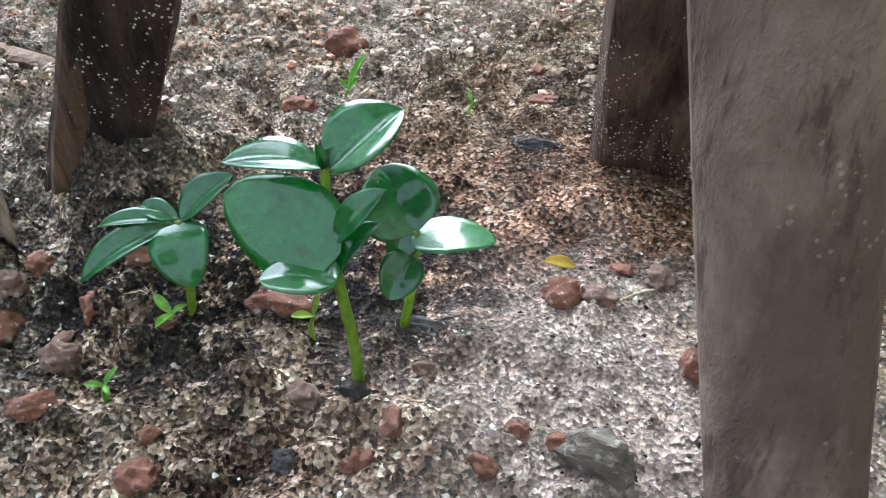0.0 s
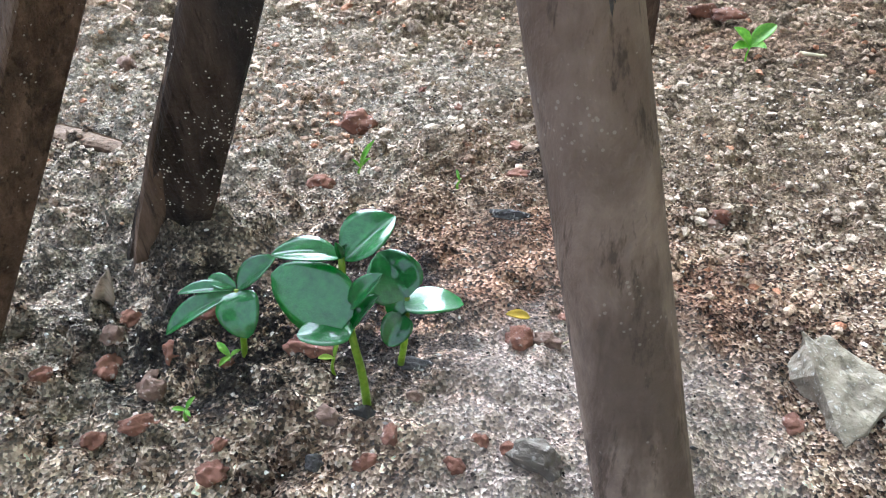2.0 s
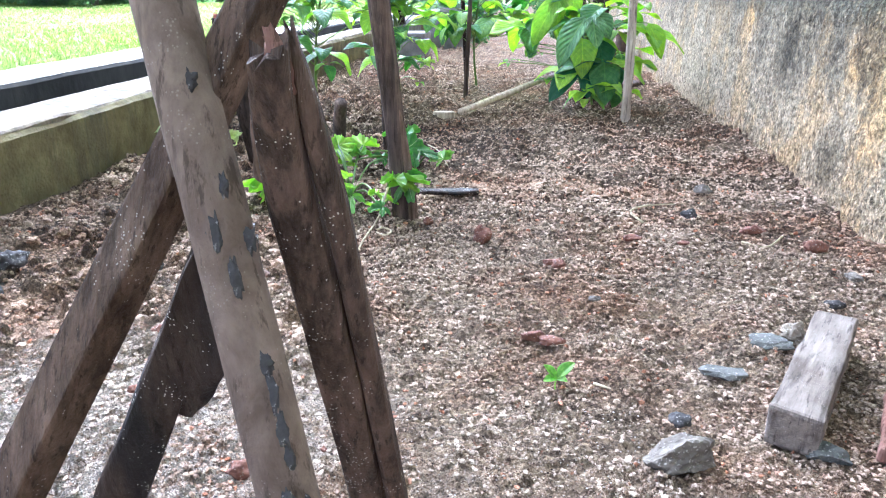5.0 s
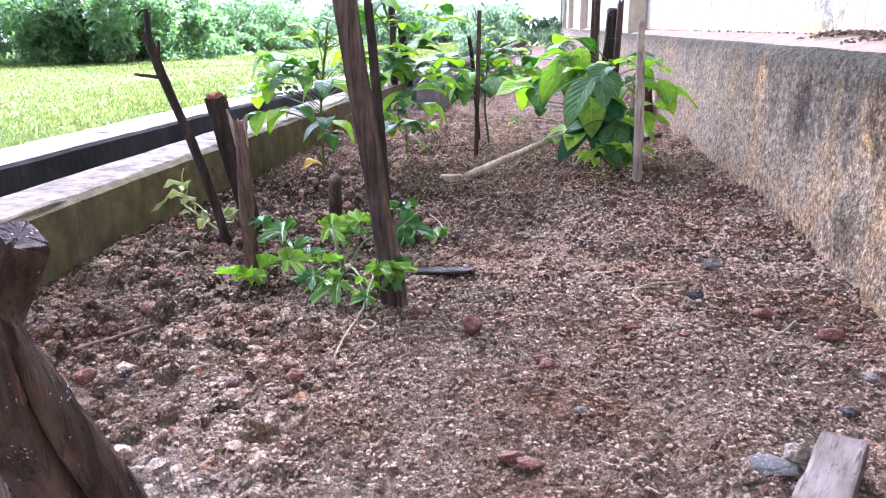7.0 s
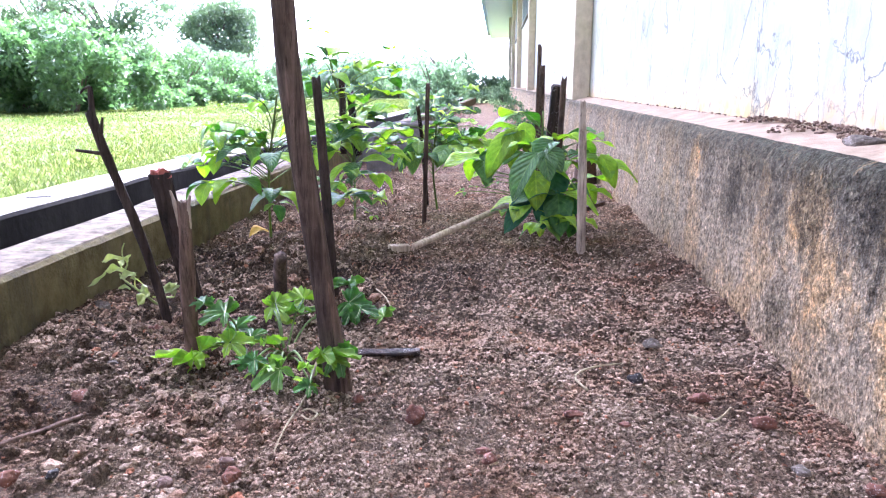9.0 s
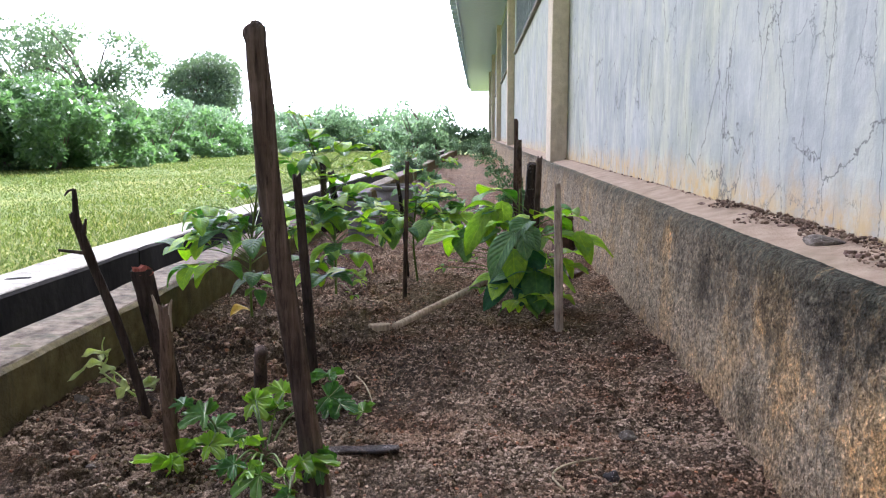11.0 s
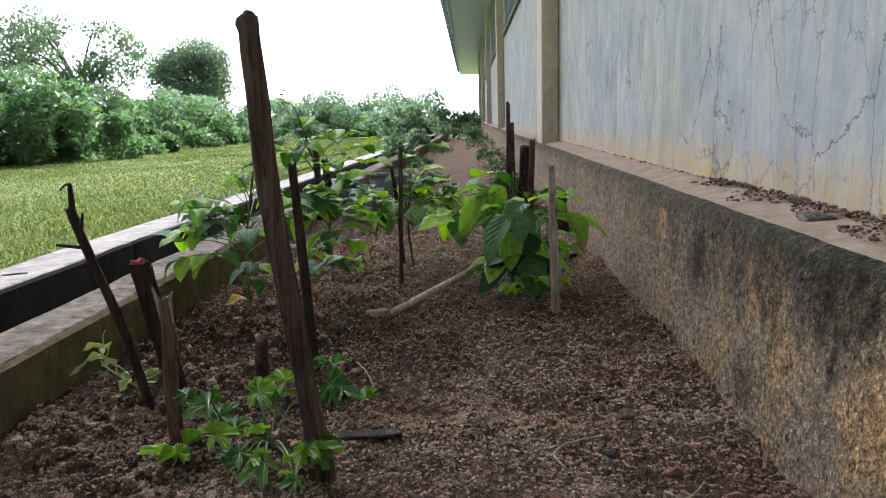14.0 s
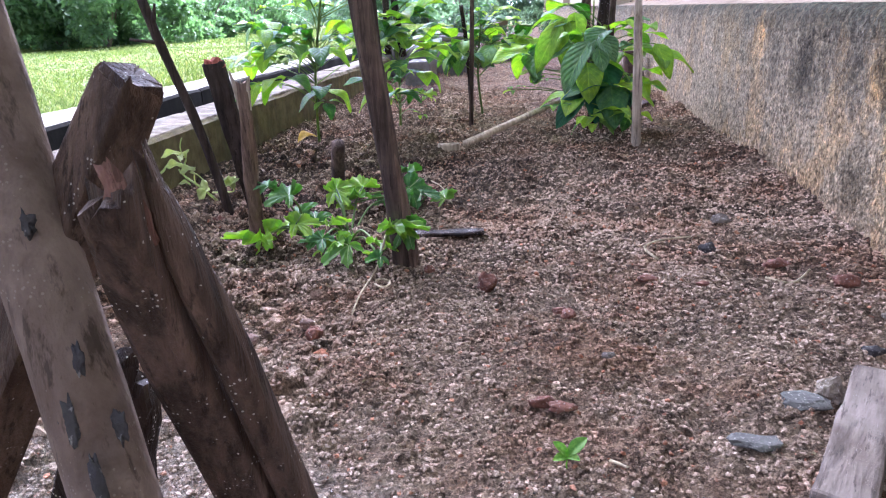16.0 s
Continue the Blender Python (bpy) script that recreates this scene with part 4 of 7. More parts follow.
def plinth_mesh():
    ys = lines([(HOUSE_Y0, 0.2, 0.1), (0.2, 1.4, 0.006), (1.4, 2.6, 0.012), (2.6, 6, 0.08), (6, HOUSE_Y1, 0.5)])
    rise = 44
    prof = [(PLINTH_X - 0.008, -0.5)] + [(PLINTH_X - 0.008 + 0.020 * k / rise, -0.05 + 0.29 * k / rise) for k in range(rise + 1)] + [(0.604, 0.247), (0.606, 0.253), (0.609, 0.258), (0.614, 0.2615), (0.622, 0.2635), (0.635, 0.2655), (0.65, 0.268), (0.665, 0.271), (0.68, 0.274), (WALL_X + 0.01, 0.281)]
    m = len(prof)
    px, pz = np.array(prof).T
    A, B = np.repeat(ys, m), np.tile(np.arange(m), len(ys))
    X0, Z0 = px[B], pz[B]
    q = np.stack([X0, A, Z0], 1)
    g = 0.006 * (value_noise(q * 7, 81) - 0.5) + 0.0035 * (value_noise(q * 55, 82) - 0.5) + 0.0042 * (value_noise(q * 150, 83) - 0.5)
    face = B <= rise + 4
    lip = np.where((B > rise - 3) & (B <= rise + 5), 1.3, np.where(face, 1.0, 0.35))
    chip = 0.010 * np.clip(value_noise(q * np.array([0, 26, 0]) + 0.5, 84) - 0.68, 0, 1) * ((B > rise) & (B <= rise + 5))
    v = np.stack([X0 + g * lip * np.where(B <= rise + 6, 1, 0.2) + chip, A, Z0 + np.where(B > rise - 2, g * 0.7 * lip, 0) - chip * 0.8], 1)
    i, j = np.meshgrid(np.arange(len(ys) - 1), np.arange(m - 1), indexing="ij")
    a = (i * m + j).ravel()
    me = quick_mesh("plinth", v, np.stack([a, a + m, a + m + 1, a + 1], 1))
    me.materials.append(PLINTH)
    me.materials.append(LEDGE)
    me.polygons.foreach_set("material_index", (np.arange(len(a)) % (m - 1) >= m - 6).astype(np.int32))
    return me


plinth = tagged(piece("plinth", plinth_mesh(), PLINTH), "stained ochre and grey rendered plinth with a ledge", "plinth", kind="structure")

wall_east = tagged(base_of("wall_east", (WALL_X + 0.1, 0, 0.28)), "long faded grey-white house wall with cracks and streaks", "wall", kind="structure")


def wall_piece(y0, y1, z0, z1, name="wall_panel"):
    bm = bmesh.new()
    box_bm(bm, WALL_X, WALL_X + 0.16, y0, y1, z0, z1)
    under(part(name, bm, WALL, None), wall_east)


BAYS = [(4.25, 8.95), (9.75, 14.2), (14.9, 19.2), (20.2, 24.5)]
wall_piece(HOUSE_Y0, BAYS[0][0], 0.26, WALL_TOP)
for k, (a, b) in enumerate(BAYS):
    wall_piece(a, b, 0.26, SILL_Z)
    wall_piece(a, b, HEAD_Z, WALL_TOP)
    wall_piece(b, BAYS[k + 1][0] if k + 1 < len(BAYS) else HOUSE_Y1, 0.26, WALL_TOP)


def pilaster(y):
    bm = soft_box(0.612, WALL_X - 0.001, y, y + 0.24, 0.262, WALL_TOP - 0.005, 0.006)
    return tagged(part("pilaster", bm, PILASTER, None), "tan painted pilaster standing on the plinth", "pilaster", group="pilasters of the wall", kind="structure")


for y in (3.72, 9.25, 14.5, 19.7, 25.0):
    pilaster(y)


def window_unit(number, y0, y1):
    w = tagged(base_of("window_%d" % number, (WALL_X, (y0 + y1) / 2, SILL_Z)), "wide barred window opening in the house wall", "window", group="barred windows", kind="structure")
    under(part("window_sill", soft_box(WALL_X - 0.03, WALL_X + 0.15, y0, y1, SILL_Z, SILL_Z + 0.035, 0.004), KERB_TOP, None), w)
    for z in (SILL_Z + 0.037, (SILL_Z + HEAD_Z) / 2, HEAD_Z - 0.045):
        under(part("window_frame", soft_box(WALL_X + 0.02, WALL_X + 0.06, y0, y1, z, z + 0.04, 0.003), IRON, None), w)
    n = max(4, round((y1 - y0) / 0.26))
    for i in range(n + 1):
        y = y0 + (y1 - y0 - 0.03) * i / n
        under(part("bar", soft_box(WALL_X + 0.005, WALL_X + 0.04, y, y + 0.03, SILL_Z + 0.036, HEAD_Z - 0.003, 0), IRON, None), w)


for k, (a, b) in enumerate(BAYS):
    window_unit(k + 1, a + 0.002, b - 0.002)
room = bmesh.new()
box_bm(room, WALL_X + 0.17, WALL_X + 4, HOUSE_Y0, HOUSE_Y1, -0.2, WALL_TOP)
room.faces.ensure_lookup_table()
bmesh.ops.delete(room, geom=[f for f in room.faces if abs(f.calc_center_median().x - WALL_X - 0.17) < 0.01], context="FACES_ONLY")
tagged(part("wall_inner", room, ROOM, None), "dim plastered rooms behind the windows", "room", kind="structure")

# roof: soffit, fascia and corrugated sheets
EAVE_X, EAVE_Z = -0.12, 2.48
roof = tagged(base_of("roof", (0.7, 8, 2.6)), "corrugated sheet roof with a wide boarded eave", "roof", kind="structure")
bm = bmesh.new()
box_bm(bm, EAVE_X + 0.02, WALL_X + 0.2, HOUSE_Y0, HOUSE_Y1 + 5.5, EAVE_Z + 0.05, EAVE_Z + 0.08)
under(part("soffit", bm, SOFFIT, None), roof)
under(part("fascia", soft_box(EAVE_X, EAVE_X + 0.025, HOUSE_Y0, HOUSE_Y1 + 5.5, EAVE_Z, EAVE_Z + 0.20, 0.003), SOFFIT, None, "faded blue-grey fascia board"), roof)
ys = np.arange(HOUSE_Y0, HOUSE_Y1 + 5.5, 0.085)
v, f = [], []
for i, y in enumerate(ys):
    w = 0.05 * math.sin(i * math.pi / 2)
    for (x, z) in ((EAVE_X - 0.13, EAVE_Z + 0.215), (WALL_X + 4.2, EAVE_Z + 1.6)):
        v += [(x, y, z + w), (x, y, z + w + 0.004)]
for i in range(len(ys) - 1):
    a = i * 4
    f += [(a, a + 2, a + 6, a + 4), (a + 1, a + 5, a + 7, a + 3), (a, a + 4, a + 5, a + 1)]
under(piece("roof_sheet", mesh_of("roof_sheet", v, f), ROOF), roof)

# ends of the roof sheets' battens along the eave
tooth = bmesh.new()
box_bm(tooth, -0.045, 0.06, 0.0, 0.17, -0.05, 0.0)
tooth_mesh = bpy.data.meshes.new("batten_end")
tooth.to_mesh(tooth_mesh)
tooth.free()
for i in range(64):
    end = under(piece("batten_end", tooth_mesh, TOOTH), roof)
    end.location = (EAVE_X - 0.075, 4.0 + i * 0.46, EAVE_Z + 0.13)

# ---- the four sticks over the seedlings ----
def stick(name, label, points, sizes, material, group="", **shape):
    ob = piece(name, swept(name, points, sizes, **shape), material)
    return tagged(ob, label, "stick" if "stick" in name or "batten" in name else "stake", group)


GUARD = "sticks leaning together over the seedlings"
batten = stick("batten", "grey weathered sawn batten leaning over the seedlings", [(-0.050, 0.077, -0.02), (0.037, 0.093, 0.129), (0.1180, 0.1045, 0.2650)], [(0.0158, 0.0152), (0.0148, 0.0142), (0.0130, 0.0126), (0.0098, 0.0096)], WOOD_BATTEN, GUARD, square=1.0, sides=16, side=(0.80, -0.43, -0.42), rough=0.025, jag=0.004, seed=2)
piece("sawn_end", swept("sawn_end", [(0.1175, 0.10455, 0.2641), (0.1187, 0.10445, 0.2660)], [(0.0093, 0.0091), (0.0085, 0.0083)], square=1.0, sides=16, n=3, side=(0.80, -0.43, -0.42), rough=0.04, jag=0.001, seed=3), WOOD_DARK, batten, "worn brown sawn end")
charred = stick("charred_stick", "dark charred split stick with a notch", [(-0.008, 0.136, -0.012), (0.0071, 0.1325, 0.02), (0.055, 0.121, 0.115), (0.0973, 0.1111, 0.2)], [(0.025, 0.012), (0.024, 0.013), (0.02, 0.013), (0.015, 0.012), (0.011, 0.010)], WOOD_CHAR, GUARD, square=0.7, sides=14, n=22, side=(0.9, 0.3, -0.3), rough=0.08, jag=0.010, seed=5)
piece("flake", swept("flake", [(0.0705, 0.1215, 0.129), (0.083, 0.117, 0.152), (0.098, 0.112, 0.186), (0.102, 0.1105, 0.197)], [(0.011, 0.008), (0.019, 0.009), (0.013, 0.009), (0.008, 0.007)], square=0.6, sides=12, side=(0.9, 0.2, -0.4), rough=0.14, jag=0.008, seed=6), WOOD_CHAR, charred, "broad flake above the notch")
piece("pointed_base", swept("pointed_base", [(0.049, 0.1185, 0.115), (0.029, 0.1225, 0.075), (0.0115, 0.1255, 0.038), (0.0005, 0.1245, 0.004)], [(0.004, 0.006), (0.007, 0.008), (0.009, 0.009), (0.009, 0.009)], square=0.5, sides=10, n=12, side=(0.9, 0.3, -0.3), rough=0.1, jag=0.002, seed=61), WOOD_BATTEN, charred, "paler splinter along one edge, pointed at the foot")
bark = stick("bark_stick", "smooth brown round branch with dark knots", [(0.158, 0.0495, -0.02), (0.1532, 0.0532, 0.0), (0.1295, 0.0716, 0.10), (0.106, 0.090, 0.20), (0.0939, 0.0992, 0.25), (0.083, 0.1075, 0.296)], [(0.0185, 0.0185), (0.0182, 0.0182), (0.0165, 0.0165), (0.0155, 0.0155), (0.0155, 0.0155)], WOOD_BARK, GUARD, sides=18, n=26, rough=0.035, jag=0.004, seed=8)
for k, (place, w, h) in enumerate((((0.1071, 0.081, 0.2056), 0.004, 0.0075), ((0.1128, 0.0775, 0.1956), 0.0028, 0.0085), ((0.1201, 0.0737, 0.1741), 0.0038, 0.0050), ((0.1221, 0.0717, 0.1664), 0.0032, 0.0070), ((0.1244, 0.0697, 0.1577), 0.0032, 0.0075), ((0.1261, 0.0682, 0.1505), 0.0028, 0.0055), ((0.1263, 0.0647, 0.1394), 0.0034, 0.0062), ((0.1304, 0.0682, 0.1336), 0.0030, 0.0060), ((0.1282, 0.0602, 0.1276), 0.0018, 0.0080), ((0.1008, 0.0895, 0.2417), 0.0045, 0.0045), ((0.0959, 0.0895, 0.2445), 0.0028, 0.0040), ((0.1144, 0.0845, 0.203), 0.0035, 0.0050), ((0.1029, 0.0845, 0.219), 0.0018, 0.0022), ((0.1089, 0.0845, 0.2166), 0.0028, 0.0055))):
    knot = piece("knot", stone_mesh("knot", (w * 0.9, 0.0006, h * 1.2), k + 70, 0.3, 3, 0.8), DARK_STONE, bark, "dark oval knot")
    knot.matrix_basis = pose(place[0], place[1] + 0.0014, place[2] - h * 0.28, -13, -12, 0)
split = stick("split_stick", "dark split stick with a red broken top", [(0.1345, 0.176, -0.012), (0.131, 0.168, 0.02), (0.1255, 0.121, 0.150), (0.122, 0.096, 0.215), (0.1240, 0.0815, 0.2490)], [(0.0165, 0.013), (0.016, 0.013), (0.0145, 0.012), (0.0125, 0.011), (0.0095, 0.009)], WOOD_DARK, GUARD, square=0.65, sides=14, n=22, side=(1, 0.2, 0), rough=0.07, jag=0.008, seed=11)
piece("split_half", swept("split_half", [(0.1455, 0.177, -0.012), (0.142, 0.168, 0.02), (0.1355, 0.122, 0.150), (0.1325, 0.1, 0.21), (0.1295, 0.0905, 0.238), (0.1275, 0.0885, 0.2525)], [(0.0085, 0.012), (0.0085, 0.012), (0.0075, 0.011), (0.0068, 0.009), (0.0055, 0.007), (0.0022, 0.003)], square=0.6, sides=12, n=20, side=(1, 0.2, 0), rough=0.07, jag=0.008, seed=12), WOOD_DARK, split, "loose half beside the long crack")
piece("broken_top", swept("broken_top", [(0.1250, 0.0865, 0.240), (0.1255, 0.0825, 0.2495), (0.1252, 0.0812, 0.2525)], [(0.007, 0.006), (0.0055, 0.0045), (0.002, 0.002)], square=0.2, sides=10, n=8, rough=0.25, jag=0.006, seed=13), WOOD_RED, split, "raw reddish broken end")

# ---- stakes of the bed ----
ROW = "stakes standing in the bed"
tall = stick("tall_stake", "tall weathered grey stake with a split base", [(0.05, 0.735, -0.03), (0.043, 0.728, 0.1), (0.0219, 0.715, 0.3043), (0.0172, 0.705, 0.4254), (0.0145, 0.7, 0.5139)], [(0.025, 0.022), (0.024, 0.022), (0.024, 0.022), (0.023, 0.021), (0.021, 0.020)], WOOD_STAKE, ROW, square=0.15, sides=14, rough=0.1, jag=0.004, seed=21)
piece("split_base", swept("split_base", [(0.064, 0.733, -0.03), (0.058, 0.727, 0.05), (0.047, 0.722, 0.125), (0.042, 0.719, 0.15)], [(0.012, 0.016), (0.011, 0.015), (0.008, 0.010), (0.003, 0.004)], square=0.5, sides=10, n=12, rough=0.1, jag=0.006, seed=121), WOOD_TAN, tall, "reddish split strip at the base")
knob = piece("worn_top", stone_mesh("worn_top", (0.022, 0.021, 0.026), 77, 0.3, 3, 0.3), WOOD_STAKE, tall, "rounded worn top")
place = (0.0143, 0.7, 0.51)
knob.location = (place[0], place[1], place[2] - 0.010)
forked = stick("forked_stake", "thin blackened stake with a forked, broken top", [(-0.2422, 0.94, -0.01), (-0.2657, 0.93, 0.1211), (-0.2978, 0.92, 0.2378), (-0.3099, 0.91, 0.2986)], [(0.013, 0.012), (0.0135, 0.012), (0.013, 0.011)], WOOD_BLACK, ROW, rough=0.12, jag=0.02, seed=22)
for nm, pts, r0, r1 in (("prong", [(-0.3087, 0.91, 0.2948), (-0.3077, 0.91, 0.3217), (-0.3076, 0.91, 0.3393)], 0.005, 0.003), ("prong", [(-0.2994, 0.91, 0.2791), (-0.2918, 0.905, 0.2992)], 0.0035, 0.0015), ("twig", [(-0.3055, 0.915, 0.2508), (-0.3369, 0.91, 0.2556)], 0.003, 0.002), ("twig", [(-0.3077, 0.91, 0.3385), (-0.3155, 0.91, 0.3364), (-0.3214, 0.91, 0.3304)], 0.002, 0.0012)):
    piece(nm, tube(nm, pts, r0, r1), WOOD_BLACK, forked)
flat = stick("flat_stake", "flat dark board stake with a reddish broken end", [(-0.2272, 1.0084, -0.02), (-0.2346, 0.97, 0.1152), (-0.2459, 0.955, 0.219)], [(0.028, 0.012), (0.031, 0.012)], WOOD_BLACK, ROW, square=0.9, sides=16, rough=0.05, jag=0.004, seed=23)
piece("broken_end", swept("broken_end", [(-0.2442, 0.9553, 0.2106), (-0.2462, 0.9545, 0.2224)], [(0.030, 0.011), (0.024, 0.008)], square=0.8, sides=14, n=5, rough=0.15, jag=0.008, seed=123), WOOD_RAW, flat, "raw reddish broken end")
split = stick("split_stake", "short pale-edged split stake with a frayed top", [(-0.1639, 0.8368, -0.01), (-0.157, 0.822, 0.0829), (-0.1471, 0.81, 0.1982)], [(0.020, 0.016), (0.018, 0.014), (0.015, 0.011)], WOOD_TAN, ROW, square=0.4, rough=0.12, jag=0.012, seed=24)
for pts, w in (([(-0.1565, 0.815, 0.172), (-0.1575, 0.808, 0.200), (-0.1610, 0.806, 0.217)], 0.0062), ([(-0.1440, 0.812, 0.170), (-0.1405, 0.807, 0.197), (-0.1370, 0.806, 0.211)], 0.0055), ([(-0.1500, 0.810, 0.180), (-0.1487, 0.806, 0.206)], 0.0040)):
    piece("splinter", swept("splinter", pts, [(w, w * 0.7), (w * 0.9, w * 0.6), (w * 0.35, w * 0.3)], square=0.5, sides=8, n=8, rough=0.15, jag=0.002, seed=w), WOOD_PALE, split, "pale frayed splinter")
stick("stump_stake", "short cut stake standing among squash leaves", [(-0.1036, 1.0182, -0.02), (-0.0763, 0.95, 0.1025)], [(0.02, 0.02), (0.019, 0.019)], WOOD_STAKE, ROW, rough=0.07, jag=0.004, seed=25)
stick("thin_stake", "thin grey stake among the bean leaves", [(-0.0293, 1.0753, -0.01), (-0.0305, 1.05, 0.1673), (-0.0316, 1.02, 0.3465)], [(0.016, 0.013), (0.015, 0.012), (0.012, 0.01)], WOOD_BLACK, ROW, square=0.4, rough=0.1, jag=0.012, seed=26)
stick("thin_stake", "thin pale stake beside a young bean plant", [(0.0515, 1.7188, -0.01), (0.0653, 1.7, 0.3419)], [(0.011, 0.009), (0.010, 0.008)], WOOD_STAKE, ROW, square=0.3, rough=0.08, jag=0.006, seed=27)
stick("thin_stake", "thin dark stake beside a young bean plant", [(0.0357, 1.9749, -0.01), (0.0314, 1.9, 0.1822), (0.0246, 1.85, 0.2836)], [(0.011, 0.009), (0.010, 0.008)], WOOD_CHAR, ROW, square=0.3, rough=0.08, jag=0.006, seed=28)
stick("pale_stake", "weathered pale stake in front of a bean plant", [(0.4051, 1.4175, -0.01), (0.3999, 1.41, 0.1615), (0.3978, 1.43, 0.3052)], [(0.02, 0.014), (0.018, 0.013), (0.013, 0.01)], WOOD_PALE, ROW, square=0.5, rough=0.08, jag=0.015, seed=29)
stick("dark_stake", "broad dark burnt stake behind the bean leaves", [(0.3486, 1.75, -0.0082), (0.3596, 1.72, 0.1731), (0.3677, 1.7, 0.3326)], [(0.03, 0.02), (0.03, 0.02), (0.028, 0.018)], WOOD_CHAR, ROW, square=0.6, rough=0.1, jag=0.012, seed=30)
stick("dark_stake", "thin dark stake behind the bean leaves", [(0.3697, 1.72, -0.0009), (0.377, 1.69, 0.1775), (0.3797, 1.66, 0.3485)], [(0.014, 0.012), (0.014, 0.012)], WOOD_STAKE, ROW, square=0.4, rough=0.1, jag=0.018, seed=31)
stick("dark_stake", "grey stake leaning at the plinth", [(0.3569, 2.3374, -0.02), (0.3504, 2.12, 0.4469)], [(0.014, 0.012), (0.012, 0.01)], WOOD_STAKE, ROW, square=0.4, rough=0.1, jag=0.01, seed=32)
stick("dark_stake", "grey stake leaning at the plinth", [(0.3731, 2.2873, -0.02), (0.3545, 2.05, 0.3895)], [(0.017, 0.012), (0.015, 0.01)], WOOD_STAKE, ROW, square=0.4, rough=0.1, jag=0.01, seed=33)
stick("dark_stake", "short dark stake among the bean leaves", [(-0.1208, 1.6, 0.1865), (-0.1186, 1.6, 0.3513)], [(0.015, 0.012), (0.014, 0.011)], WOOD_CHAR, ROW, square=0.4, rough=0.1, jag=0.01, seed=34)
stick("dark_stake", "short dark stake among the bean leaves", [(-0.0952, 1.65, 0.1779), (-0.112, 1.65, 0.3212)], [(0.017, 0.012), (0.016, 0.011)], WOOD_CHAR, ROW, square=0.4, rough=0.1, jag=0.01, seed=35)
stick("fallen_stick", "bleached bent stick lying across the bed", [(0.0672, 1.3714, 0.023), (0.3448, 1.72, 0.0914)], [(0.016, 0.014), (0.016, 0.014), (0.014, 0.012), (0.010, 0.009)], WOOD_STRAW, "", rough=0.1, jag=0.01, seed=36)

# ---- stones, clods and offcuts ----

def lay_stones(stones):
    """Stones sunk a little into the soil: place, size, seed, material, name, label and turn of each."""
    for place, size, seed, material, name, label, turn in stones:
        ob = piece(name, stone_mesh(name, size, seed, 0.95 if material in (GREY_STONE, SLATE, SAND_STONE) else 0.5, 4 if place[1] < 0.3 else 3, 0.25 if material in (GREY_STONE, SLATE) else 0.42), material)
        z = max(place[2], soil_z(place[0], place[1])) if place[1] > 0.3 else soil_z(place[0], place[1])
        ob.matrix_basis = pose(place[0], place[1], z - 0.12 * size[2], 0, 0, turn)
        tagged(ob, label, name.replace("_", " "))


lay_stones([
    ((0.2803, 0.2725, 0.004), (0.042, 0.028, 0.026), 4, GREY_STONE, "stone", "grey angular stone on the soil", 10),
    ((0.3825, 0.4344, 0.004), (0.045, 0.022, 0.012), 5, SLATE, "slate_chip", "flat blue-grey slate chip lying on the soil", 5),
    ((0.3687, 0.2916, 0.004), (0.03, 0.02, 0.012), 6, SLATE, "slate_chip", "flat blue-grey slate chip lying on the soil", -20),
    ((0.4938, 0.4568, 0.004), (0.03, 0.02, 0.014), 7, SLATE, "slate_chip", "flat blue-grey slate chip lying on the soil", 10),
    ((0.335, 0.3866, 0.004), (0.036, 0.02, 0.010), 8, SLATE, "slate_chip", "dull dark slate chip lying on the soil", 0),
    ((0.4040, 0.4470, 0.004), (0.026, 0.022, 0.02), 52, SAND_STONE, "stone", "pale round stone beside the wooden block", 30),
    ((0.2376, 0.1173, 0.006), (0.022, 0.014, 0.012), 9, GREY_STONE, "stone", "small sandy grey stone lying on the soil", 0),
    ((0.0396, 0.2307, 0.026), (0.016, 0.011, 0.011), 10, RED_STONE, "red_stone", "small orange-red laterite stone", 0),
    ((0.0308, 0.0907, 0.018), (0.0075, 0.0065, 0.0075), 11, RED_STONE, "red_stone", "small rough brick-red pebble", 0),
    ((0.0316, 0.078, 0.017), (0.008, 0.006, 0.006), 12, BROWN_STONE, "pebble", "smooth brown pebble lying on the soil", 0),
    ((0.0154, 0.0898, 0.018), (0.006, 0.006, 0.005), 13, BROWN_STONE, "pebble", "smooth brown pebble lying on the soil", 0),
    ((0.0641, 0.0983, 0.019), (0.012, 0.007, 0.006), 14, RED_STONE, "red_stone", "rust-red pebble under the seedling", 0),
])
